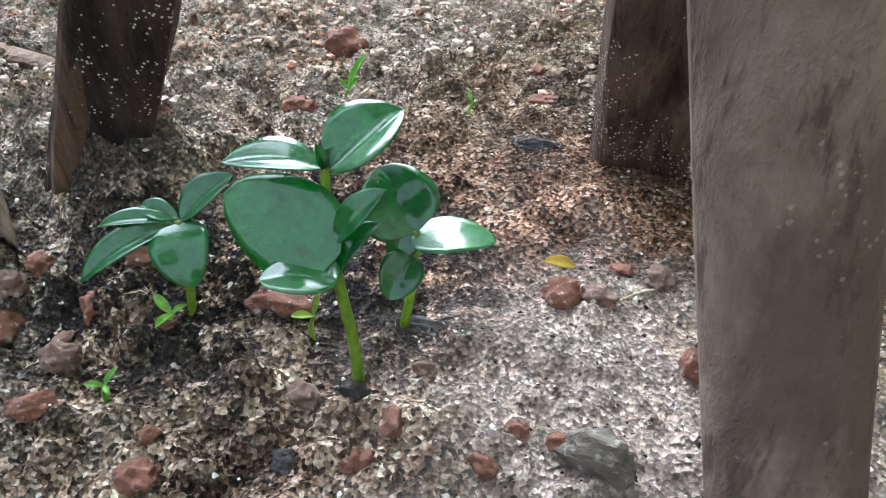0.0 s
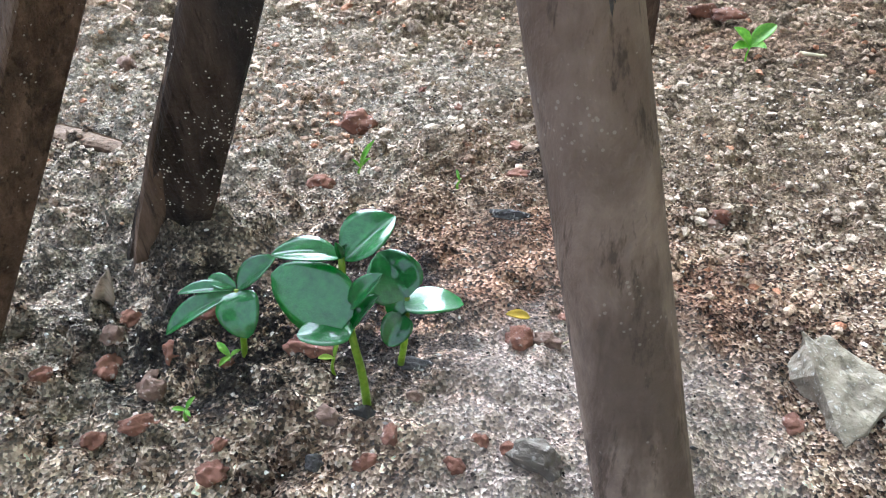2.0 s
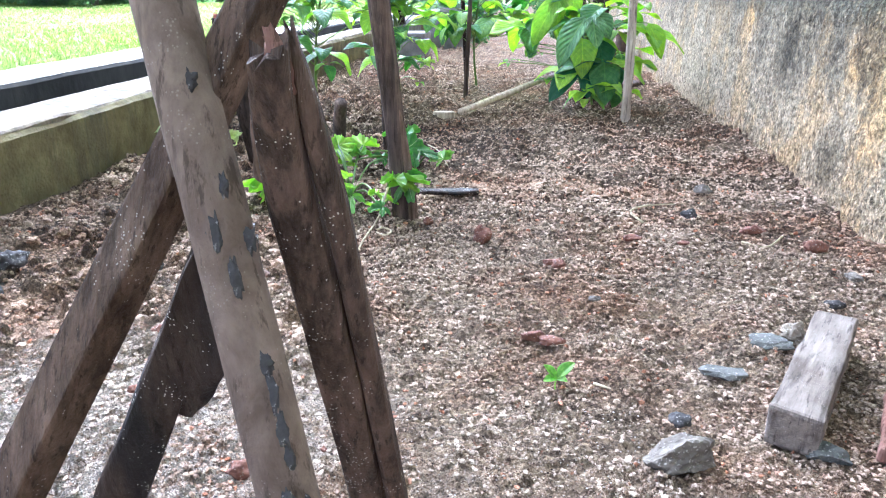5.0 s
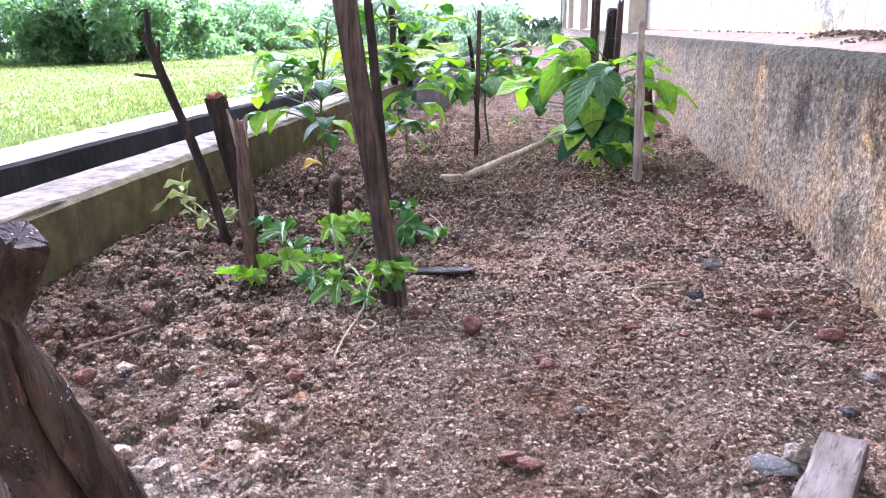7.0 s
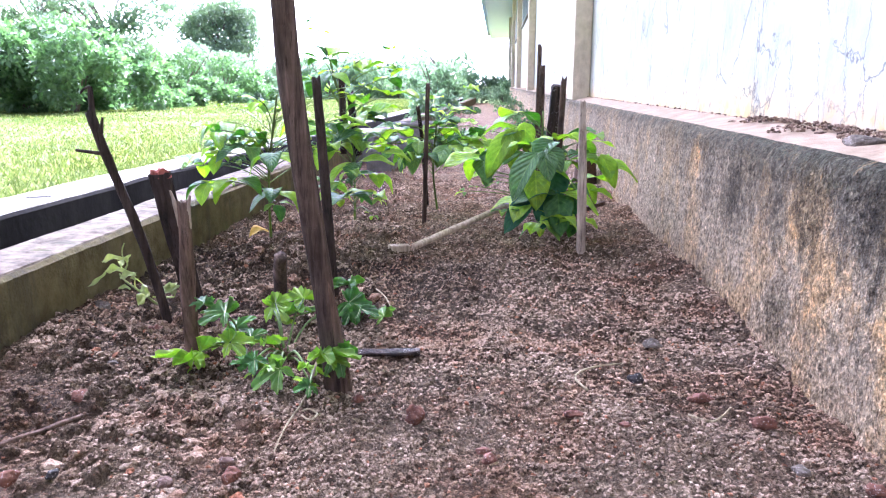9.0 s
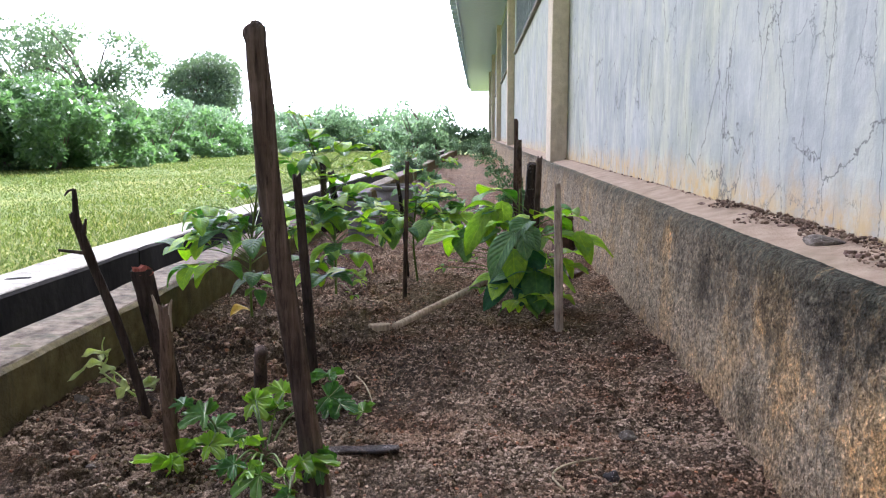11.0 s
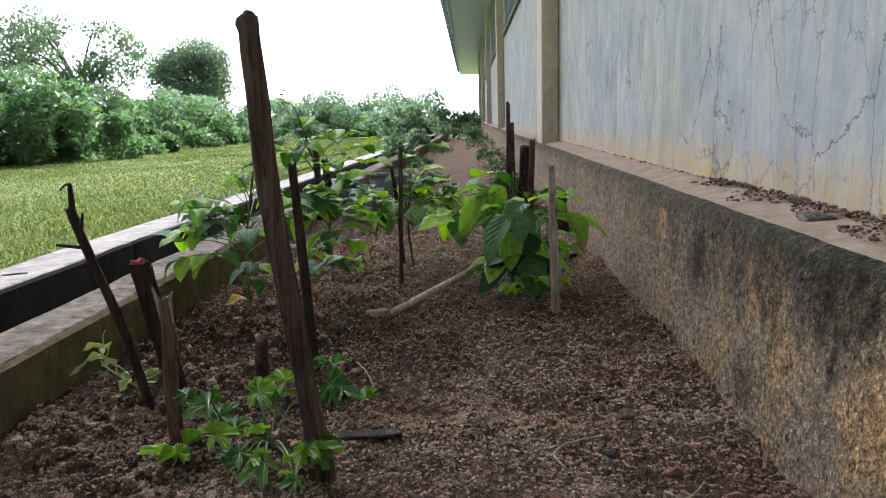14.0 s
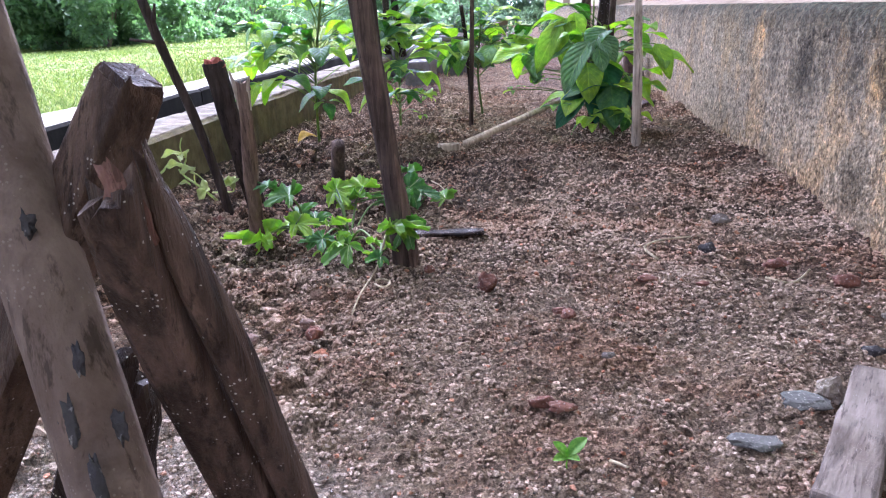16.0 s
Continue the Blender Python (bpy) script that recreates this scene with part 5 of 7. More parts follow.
lay_stones([
    ((0.0361, 0.066, 0.017), (0.009, 0.004, 0.004), 15, RED_STONE, "red_stone", "small rust-red chip lying on the soil", 25),
    ((0.0559, 0.0596, 0.017), (0.007, 0.005, 0.005), 16, RED_STONE, "red_stone", "small rust-red chip lying on the soil", 0),
    ((0.1182, 0.1104, 0.019), (0.008, 0.007, 0.007), 17, RED_STONE, "red_stone", "crumbly orange clod below a yellow leaf", 0),
    ((0.1247, 0.111, 0.019), (0.008, 0.005, 0.005), 18, BROWN_STONE, "pebble", "small brown clod lying on the soil", 0),
    ((0.0135, 0.0993, 0.019), (0.006, 0.006, 0.005), 19, RED_STONE, "red_stone", "small red-brown pebble lying on the soil", 0),
    ((0.0061, 0.1599, 0.022), (0.010, 0.008, 0.008), 20, RED_STONE, "red_stone", "red stone at the foot of the charred stick", 0),
    ((0.0333, 0.1057, 0.018), (0.009, 0.006, 0.005), 21, RED_STONE, "red_stone", "red-brown pebble behind the small seedling", 0),
    ((0.1422, 0.0966, 0.018), (0.006, 0.006, 0.009), 22, RED_STONE, "red_stone", "bright orange chip lying on the soil", 0),
    ((0.1192, 0.0765, 0.017), (0.004, 0.004, 0.003), 23, RED_STONE, "red_stone", "small pinkish pebble lying on the soil", 0),
    ((0.1123, 0.0775, 0.017), (0.004, 0.004, 0.004), 24, RED_STONE, "red_stone", "small pinkish pebble lying on the soil", 0),
    ((0.0949, 0.0872, 0.017), (0.004, 0.003, 0.003), 25, BROWN_STONE, "pebble", "small dark brown pebble lying on the soil", 0),
])
lay_stones([
    ((0.109, 0.1674, 0.022), (0.012, 0.004, 0.003), 26, DARK_STONE, "charcoal_bit", "flat sliver of charcoal lying on the soil", 0),
    ((0.0924, 0.0976, 0.019), (0.010, 0.004, 0.003), 27, DARK_STONE, "charcoal_bit", "flat sliver of charcoal lying on the soil", 0),
    ((0.0839, 0.0802, 0.017), (0.006, 0.004, 0.004), 28, DARK_STONE, "charcoal_bit", "small crumb of charcoal lying on the soil", 0),
    ((0.0766, 0.0665, 0.017), (0.005, 0.004, 0.004), 29, DARK_STONE, "charcoal_bit", "small crumb of charcoal lying on the soil", 0),
    ((0.1092, 0.1984, 0.024), (0.008, 0.005, 0.004), 30, RED_STONE, "red_stone", "small pinkish-red pebble lying on the soil", 0),
    ((0.0423, 0.1774, 0.024), (0.010, 0.006, 0.005), 31, RED_STONE, "red_stone", "small pinkish-red pebble lying on the soil", 0),
    ((0.149, 0.6644, 0.002), (0.02, 0.018, 0.022), 32, RED_STONE, "red_stone", "dark red laterite lump lying on the soil", 0),
    ((-0.2194, 0.6754, 0.002), (0.026, 0.018, 0.016), 33, RED_STONE, "red_stone", "orange-red laterite lump lying on the soil", 0),
    ((-0.0012, 0.5416, 0.002), (0.016, 0.012, 0.012), 34, RED_STONE, "red_stone", "orange-red laterite lump lying on the soil", 0),
    ((-0.0149, 0.5602, 0.002), (0.016, 0.010, 0.010), 35, BROWN_STONE, "pebble", "grey-brown pebble beside a red lump", 0),
    ((0.5025, 0.6731, 0.002), (0.028, 0.016, 0.014), 36, RED_STONE, "red_stone", "pinkish-red laterite lump lying on the soil", 0),
])
lay_stones([
    ((0.3968, 0.7838, -0.002), (0.02, 0.014, 0.014), 37, DARK_STONE, "charcoal_bit", "dark red-brown cinder lying on the soil", 0),
    ((0.4411, 0.9016, 0), (0.026, 0.018, 0.014), 38, GREY_STONE, "stone", "grey pebble on the soil", 0),
    ((0.4651, 0.5229, 0), (0.018, 0.012, 0.01), 39, DARK_STONE, "charcoal_bit", "black cinder lying on the soil", 0),
    ((0.3139, 0.6868, 0), (0.02, 0.012, 0.008), 40, RED_STONE, "red_stone", "flat pinkish-red pebble lying on the soil", 0),
    ((0.22, 0.6035, 0), (0.018, 0.01, 0.006), 41, RED_STONE, "red_stone", "flat dull red pebble lying on the soil", 0),
    ((0.4626, 0.7488, -0.012), (0.03, 0.018, 0.014), 42, RED_STONE, "red_stone", "dull red clod lying in a hollow", 0),
    ((-0.2412, 0.7781, 0), (0.018, 0.01, 0.008), 43, GREY_STONE, "stone", "pale grey pebble lying on the soil", 0),
    ((-0.3702, 0.9843, 0.006), (0.035, 0.02, 0.02), 44, GREY_STONE, "stone", "grey clod beside the kerb", 0),
    ((-0.248, 0.9063, 0.002), (0.02, 0.014, 0.012), 45, RED_STONE, "red_stone", "red-brown clod lying on the soil", 0),
    ((0.2151, 0.43, 0), (0.022, 0.012, 0.008), 46, RED_STONE, "red_stone", "flat pinkish-red pebble lying on the soil", 0),
    ((-0.0831, 0.3864, 0.012), (0.018, 0.012, 0.010), 47, RED_STONE, "red_stone", "orange-red pebble lying on the soil", 0),
])
lay_stones([
    ((0.2008, 0.4357, 0), (0.022, 0.012, 0.009), 48, RED_STONE, "red_stone", "flat pinkish-red pebble lying on the soil", 0),
    ((0.557, 0.5567, 0), (0.02, 0.015, 0.012), 50, RED_STONE, "red_stone", "dull red pebble near the plinth", 0),
    ((-0.0106, 0.065, 0.012), (0.0100, 0.0067, 0.0049), 300, RED_STONE, "red_stone", "rough red laterite pebble on burnt soil", 101),
    ((-0.0423, 0.1109, 0.012), (0.0110, 0.0082, 0.0053), 301, BROWN_STONE, "pebble", "round red-grey pebble near the batten", 5),
    ((0.0266, 0.062, 0.012), (0.0060, 0.0043, 0.0046), 302, RED_STONE, "red_stone", "small rust-red chip on soil", 15),
    ((0.0543, 0.0661, 0.012), (0.0050, 0.0033, 0.0032), 303, RED_STONE, "red_stone", "small rust-red chip on soil", 70),
    ((0.0063, 0.0744, 0.012), (0.0050, 0.0042, 0.0037), 304, RED_STONE, "red_stone", "small red-brown pebble on soil", 67),
    ((0.1243, 0.0742, 0.012), (0.0130, 0.0086, 0.0101), 305, GREY_STONE, "stone", "small grey stone near the branch", 164),
    ((-0.064, 0.1644, 0.012), (0.0080, 0.0067, 0.0058), 306, BROWN_STONE, "pebble", "grey-brown pebble on pale ash", 49),
    ((0.0283, 0.0828, 0.012), (0.0060, 0.0039, 0.0033), 307, BROWN_STONE, "pebble", "dull brown pebble on soil", 95),
    ((0.077, 0.2596, 0.012), (0.0060, 0.0038, 0.0040), 308, RED_STONE, "red_stone", "pinkish pebble on pale soil", 99),
])
lay_stones([
    ((0.1058, 0.217, 0.012), (0.0060, 0.0045, 0.0031), 309, RED_STONE, "red_stone", "small red pebble on pale soil", 121),
    ((0.1777, 0.182, 0.012), (0.0070, 0.0048, 0.0055), 310, RED_STONE, "red_stone", "red-brown crumb on sandy soil", 140),
    ((0.1831, 0.0967, 0.012), (0.0060, 0.0051, 0.0027), 311, RED_STONE, "red_stone", "red crumb beside the grey stone", 74),
    ((-0.0937, 0.279, 0.012), (0.0120, 0.0093, 0.0091), 312, BROWN_STONE, "pebble", "dark clod on pale ash", 130),
    ((0.0563, 0.2799, 0.012), (0.0050, 0.0033, 0.0030), 313, RED_STONE, "red_stone", "small reddish pebble on ash", 73),
    ((0.2398, 0.176, 0.012), (0.0080, 0.0058, 0.0041), 314, GREY_STONE, "stone", "small pale stone on soil", 78),
    ((-0.0089, 0.0723, 0.012), (0.0050, 0.0034, 0.0036), 315, RED_STONE, "red_stone", "small orange pebble on burnt soil", 20),
    ((-0.0149, 0.0833, 0.012), (0.0040, 0.0025, 0.0027), 316, BROWN_STONE, "pebble", "small pale chip on burnt soil", 71),
    ((0.0159, 0.0843, 0.012), (0.0080, 0.0060, 0.0054), 317, RED_STONE, "red_stone", "flat reddish clod on burnt soil", 87),
    ((0.0885, 0.0672, 0.012), (0.0060, 0.0039, 0.0041), 318, RED_STONE, "red_stone", "dull red crumb on sand", 17),
    ((0.1073, 0.0709, 0.012), (0.0060, 0.0043, 0.0031), 319, RED_STONE, "red_stone", "dull red crumb on sand", 161),
])
lay_stones([
    ((0.0926, 0.0738, 0.012), (0.0060, 0.0044, 0.0031), 320, RED_STONE, "red_stone", "dull red crumb on sand", 111),
    ((0.076, 0.0779, 0.012), (0.0060, 0.0049, 0.0034), 321, BROWN_STONE, "pebble", "dark red-brown clod on sand", 142),
    ((0.0451, 0.0901, 0.012), (0.0050, 0.0033, 0.0028), 322, RED_STONE, "red_stone", "red crumb under the small seedling", 15),
    ((0.1298, 0.1222, 0.012), (0.0050, 0.0041, 0.0027), 323, RED_STONE, "red_stone", "reddish clod beside a yellow leaf", 149),
    ((0.1373, 0.1199, 0.012), (0.0070, 0.0055, 0.0037), 324, BROWN_STONE, "pebble", "brown clod in sandy soil", 84),
    ((-0.0469, 0.5102, 0.012), (0.0140, 0.0123, 0.0077), 325, BROWN_STONE, "pebble", "grey-brown clod on soil", 6),
    ((-0.1505, 0.515, 0.012), (0.0120, 0.0074, 0.0083), 326, DARK_STONE, "charcoal_bit", "dark cinder on the soil", 73),
    ((0.0859, 0.6826, 0.012), (0.0120, 0.0098, 0.0094), 327, RED_STONE, "red_stone", "small dull red clod on soil", 4),
    ((0.253, 0.4892, 0.012), (0.0120, 0.0084, 0.0068), 328, GREY_STONE, "stone", "small pale stone on soil", 39),
    ((0.4969, 0.5662, 0.012), (0.0160, 0.0133, 0.0095), 329, GREY_STONE, "stone", "pale grey chip near the plinth", 158),
    ((0.3588, 0.6445, 0.012), (0.0120, 0.0096, 0.0057), 330, RED_STONE, "red_stone", "small dull red clod on soil", 158),
])
lay_stones([
    ((-0.1842, 0.5042, 0.012), (0.0200, 0.0131, 0.0121), 331, RED_STONE, "red_stone", "dull red clod near the kerb", 34),
    ((0.0046, 0.5192, 0.012), (0.0140, 0.0095, 0.0092), 332, RED_STONE, "red_stone", "orange-red pebble beyond the sticks", 40),
    ((0.1736, 0.1798, 0.012), (0.0080, 0.0056, 0.0036), 333, BROWN_STONE, "pebble", "brown pebble on sandy soil", 11),
    ((-0.0644, 0.3084, 0.012), (0.0090, 0.0066, 0.0052), 334, RED_STONE, "red_stone", "pinkish pebble beside the batten", 92),
    ((0.2878, 0.3096, 0.012), (0.0140, 0.0126, 0.0091), 335, DARK_STONE, "charcoal_bit", "dark cinder on the soil", 112),
    ((0.2277, 0.5675, 0.012), (0.0160, 0.0143, 0.0096), 336, RED_STONE, "red_stone", "dull red pebble on soil", 53),
])



def rough_rock(name, label, foot, top, material, seed, bite=0.0022):
    """A broken rock between four foot corners and four top corners, in order round it."""
    bm = bmesh.new()
    lo, hi = [bm.verts.new(p) for p in foot], [bm.verts.new(p) for p in top]
    bm.faces.new(lo[::-1])
    bm.faces.new(hi)
    for i in range(4):
        bm.faces.new((lo[i], lo[(i + 1) % 4], hi[(i + 1) % 4], hi[i]))
    bmesh.ops.recalc_face_normals(bm, faces=bm.faces[:])
    bmesh.ops.subdivide_edges(bm, edges=bm.edges[:], cuts=13, use_grid_fill=True)
    bmesh.ops.smooth_vert(bm, verts=bm.verts[:], factor=0.5, use_axis_x=True, use_axis_y=True, use_axis_z=True)
    bm.normal_update()
    for v in bm.verts:
        q = v.co * 110 + Vector((seed, 0, 0))
        v.co += v.normal * bite * (noise.noise(q) + 0.6 * noise.noise(q * 2.3) + 0.35 * abs(noise.noise(q * 5)))
    ob = part(name, bm, material, None)
    return tagged(ob, label, "stone")


rough_rock("stone", "rough sandy grey rock half sunk in sand", [(0.1822, 0.1066, -0.0080), (0.1935, 0.0832, -0.0080), (0.2133, 0.1059, -0.0080), (0.2102, 0.1336, -0.0140)], [(0.1861, 0.1186, 0.0274), (0.1927, 0.0909, 0.0170), (0.2088, 0.1073, 0.0210), (0.2007, 0.1246, 0.0173)], SAND_STONE, 3, 0.0020)
for k, (q, w) in enumerate((((-0.3114, 0.4884, 0.006), 0.035), ((-0.2989, 0.5125, 0.006), 0.028), ((-0.3129, 0.4595, 0.006), 0.03), ((-0.2745, 0.4558, 0.006), 0.022))):
    ob = piece("burnt_clod", stone_mesh("burnt_clod", (w, w * 0.8, w * 0.75), 340 + k, 0.5, 3, 0.6), DARK_STONE)
    ob.matrix_basis = pose(q[0], q[1], soil_z(q[0], q[1]) - 0.1 * w, 0, 0, 50 * k)
    tagged(ob, "black clod of burnt earth beside the kerb", "clod", "burnt clods")


def offcut(name, label, a, b, width, height, material):
    """A sawn piece lying on the soil from a to b."""
    a, b = Vector(a), Vector(b)
    d = b - a
    bm = soft_box(-width / 2, width / 2, 0, d.length, 0, height, 0.0025, 2)
    bmesh.ops.subdivide_edges(bm, edges=[e for e in bm.edges if e.calc_length() > d.length * 0.8], cuts=8)
    for v in bm.verts:
        v.co += Vector((noise.noise(v.co * 60), 0, noise.noise(v.co * 60 + Vector((9, 0, 0))))) * 0.0018
    me = bpy.data.meshes.new(name)
    bm.to_mesh(me)
    bm.free()
    ob = piece(name, me, material)
    z = soil_z(a.x, a.y)
    ob.matrix_basis = pose(a.x, a.y, z + 0.0005, 0, 0, math.degrees(math.atan2(-d.x, d.y)))
    return tagged(ob, label, "offcut")


offcut("wood_block", "weathered grey wooden block lying on soil", (0.3475, 0.2940, 0.005), (0.4270, 0.4370, 0.005), 0.029, 0.027, WOOD_DUSTY)
offcut("wood_offcut", "reddish wooden offcut lying on soil", (0.3983, 0.284, 0.005), (0.4352, 0.3551, 0.005), 0.012, 0.01, WOOD_RED)
offcut("flat_board", "dark flat board half buried beside the tall stake", (0.0358, 0.8362, 0), (0.1343, 0.847, 0), 0.018, 0.006, WOOD_CHAR)
offcut("wood_chip", "grey flat wood chip lying on ashy soil", (-0.0808, 0.2007, 0.022), (-0.0434, 0.1905, 0.02), 0.009, 0.003, WOOD_TAN)
offcut("thin_stick", "thin grey-brown stick lying on soil", (-0.2479, 0.5759, 0), (-0.1982, 0.6494, 0), 0.006, 0.005, WOOD_TAN)
# next but two: thin slab added to stand for a flat dark patch of ground
offcut("dark_slab", "thin dark slab over a dark patch beside the plinth", (0.4603, 1.9238, 0), (0.5189, 2.0192, 0), 0.05, 0.014, WOOD_DARK)
offcut("wood_flake", "pale flake at the end of the fallen stick", (0.0074, 1.4137, 0), (0.0511, 1.424, 0), 0.018, 0.014, WOOD_STRAW)

def tin(place, height, r_foot, r_top):
    """An old tin, wider at the foot, with rolled rims, an open top and a wire handle."""
    ob = tagged(base_of("old_tin", place), "dark rusty tin with a wire handle beside the plinth", "tin")
    rings = [(r_foot * 0.92, 0.0), (r_foot, 0.002), (r_foot * 1.03, 0.005), (r_foot, 0.009)] + [(r_foot + (r_top - r_foot) * k / 8, 0.009 + (height - 0.015) * k / 8) for k in range(1, 9)] + [(r_top * 1.06, height - 0.004), (r_top * 1.06, height), (r_top * 0.97, height), (r_top * 0.95, height - 0.01), (r_foot * 0.94, 0.006), (0.0005, 0.006)]
    sides = 28
    verts = [(place[0] + r * (1 + 0.03 * math.sin(3 * a + 9 * z)) * math.cos(a), place[1] + r * math.sin(a), place[2] + z) for r, z in rings for a in [2 * math.pi * k / sides for k in range(sides)]]
    faces = [(i * sides + k, i * sides + (k + 1) % sides, (i + 1) * sides + (k + 1) % sides, (i + 1) * sides + k) for i in range(len(rings) - 1) for k in range(sides)]
    faces.append(tuple(range(sides - 1, -1, -1)))
    under(piece("body", mesh_of("body", verts, faces), TIN), ob)
    arch = [(place[0] + r_top * 1.08 * math.cos(a) - 0.006 * math.sin(a), place[1], place[2] + height - 0.012 + 0.052 * math.sin(a)) for a in [math.pi * k / 8 for k in range(9)]]
    under(piece("handle", tube("handle", arch, 0.0022, 0.0022, 6, 20), TIN), ob)


tin((0.542, 2.5, soil_z(0.542, 2.5) - 0.003), 0.128, 0.042, 0.030)

# ---- seedlings ----
def seedling(name, label, stem, leaves, stem_r=0.0009, leaf=SEEDLING_LEAF, stalk=SEEDLING_STEM):
    ob = tagged(base_of(name, stem[0]), label, "seedling")
    under(piece("stem", tube("stem", stem, stem_r, stem_r * 0.7, 8, 12), stalk), ob)
    for spec in leaves:
        base, tip, width, up = spec[:4]
        opts = spec[4] if len(spec) > 4 else {}
        blade = under(piece("leaf", leaf_mesh("leaf", base, tip, width, up, nu=14, nv=4, thick=0.0002, **opts), leaf), ob)
    return ob


seedling("seedling", "young citrus-like seedling with glossy round green leaves",
    [(0.0844, 0.083, 0.0178), (0.084, 0.0835, 0.0296), (0.0824, 0.0845, 0.0397), (0.0811, 0.087, 0.0455), (0.0801, 0.0895, 0.0530), (0.0799, 0.0905, 0.0577)],
    [((0.0835, 0.0832, 0.0480), (0.0628, 0.0905, 0.0512), 0.0160, (-0.20, -0.80, 0.58), dict(fold=-0.05, droop=0.12, blunt=0.9)),
     ((0.0837, 0.0822, 0.0450), (0.0716, 0.0798, 0.0440), 0.0092, (-0.05, -0.14, 0.98), dict(fold=0.06, droop=0.10, blunt=0.95)),
     ((0.0826, 0.0845, 0.0490), (0.0901, 0.0863, 0.0580), 0.0052, (-0.51, -0.61, 0.61), dict(fold=0.25, droop=0.1, blunt=0.35)),
     ((0.0832, 0.0832, 0.0444), (0.0891, 0.0858, 0.0523), 0.0052, (-0.61, -0.51, 0.61), dict(fold=0.25, droop=0.22, blunt=0.5)),
     ((0.0803, 0.0905, 0.0572), (0.0902, 0.0988, 0.0640), 0.0122, (-0.25, -0.45, 0.86), dict(fold=0.2, droop=0.06, blunt=0.35)),
     ((0.0798, 0.0905, 0.0577), (0.0648, 0.0886, 0.0583), 0.0084, (0.0, -0.05, 1.0), dict(fold=0.2, droop=0.10, blunt=0.35)),
     ((0.0799, 0.0905, 0.0574), (0.0790, 0.0905, 0.0618), 0.0020, (0.5, -0.6, 0.5), dict(fold=0.4, blunt=0.1)),
     ((0.0799, 0.0905, 0.0574), (0.0812, 0.0915, 0.0610), 0.0016, (-0.5, -0.6, 0.5), dict(fold=0.4, blunt=0.1))], 0.00105, stalk=SEEDLING_STEM)
seedling("seedling", "glossy green seedling with round leaves growing behind another",
    [(0.0896, 0.096, 0.0215), (0.0912, 0.096, 0.0309), (0.0921, 0.096, 0.0399), (0.0924, 0.096, 0.0435)],
    [((0.0924, 0.096, 0.0433), (0.0845, 0.1026, 0.0508), 0.0136, (0.05, -0.76, 0.65), dict(fold=0.14, droop=0.1, blunt=0.95)),
     ((0.0917, 0.0950, 0.0427), (0.1055, 0.0959, 0.0434), 0.0086, (-0.03, -0.10, 0.99), dict(fold=0.05, droop=0.12, blunt=0.85)),
     ((0.0914, 0.0950, 0.0394), (0.0886, 0.0899, 0.0333), 0.0074, (0.11, -0.84, 0.53), dict(fold=0.15, droop=0.1, blunt=0.95)),
     ((0.0915, 0.0970, 0.0430), (0.0880, 0.0948, 0.0385), 0.0056, (0.11, -0.89, 0.44), dict(fold=0.1, droop=0.1, blunt=0.8))], 0.0009)
seedling("seedling", "small dark glossy seedling with pointed leaves",
    [(0.0485, 0.094, 0.0173), (0.0495, 0.0945, 0.0271), (0.0497, 0.095, 0.0348), (0.0498, 0.096, 0.0401)],
    [((0.0500, 0.0965, 0.0399), (0.0588, 0.1019, 0.0470), 0.0066, (-0.30, -0.60, 0.75), dict(fold=0.25, droop=0.12, blunt=0.3)),
     ((0.0502, 0.0960, 0.0400), (0.0543, 0.0884, 0.0319), 0.0108, (0.05, -0.71, 0.71), dict(fold=0.10, droop=0.30, blunt=0.95)),
     ((0.0490, 0.0960, 0.0392), (0.0334, 0.0873, 0.0309), 0.0062, (-0.20, -0.46, 0.87), dict(fold=0.25, droop=0.2, blunt=0.3)),
     ((0.0490, 0.0970, 0.0392), (0.0344, 0.0948, 0.0378), 0.0040, (0.0, -0.20, 0.98), dict(fold=0.3, droop=0.15, blunt=0.3)),
     ((0.0490, 0.0975, 0.0395), (0.0410, 0.0993, 0.0402), 0.0040, (0.0, -0.51, 0.86), dict(fold=0.3, droop=0.1, blunt=0.4))], 0.0009)


def sprout(place, label, leaves, height=0.006, leaf=SPROUT_LEAF, wide=0.38):
    """A tiny sprout: a stem with a few narrow blades, each given as turn, length and lift."""
    x, y = place[0], place[1]
    z = soil_z(x, y) - 0.001
    top = (x + 0.0005, y, z + height)
    seedling("sprout", label, [(x, y, z), (x - 0.0004, y, z + height * 0.5), top],
             [(top, (x + 0.0005 + math.cos(radians(a)) * l, y + math.sin(radians(a)) * l, z + height + lift), l * wide, (0, -0.4, 1), dict(fold=0.3, droop=0.15, blunt=0.2)) for a, l, lift in leaves], 0.0005, leaf, leaf)


sprout((0.0436, 0.0723, 0.018), "tiny yellow-green sprout in dark soil", [(60, 0.003, 0.002), (200, 0.003, 0.001), (320, 0.0025, 0.0)], 0.005)
sprout((0.0464, 0.0905, 0.018), "tiny green sprout with narrow leaves", [(150, 0.005, 0.002), (20, 0.003, 0.002), (250, 0.004, 0.0)], 0.004)
sprout((0.0738, 0.0912, 0.019), "tiny pale green sprout beside the seedling", [(190, 0.004, 0.000), (80, 0.003, 0.003)], 0.007, SEEDLING_STEM)
sprout((0.0523, 0.189, 0.024), "thin upright yellow-green sprout on ash", [(30, 0.006, 0.010), (10, 0.004, 0.004), (170, 0.003, 0.003)], 0.004)
sprout((0.0898, 0.1812, 0.022), "tiny yellow-green sprout in dark soil", [(120, 0.003, 0.003), (300, 0.002, 0.002)], 0.004)
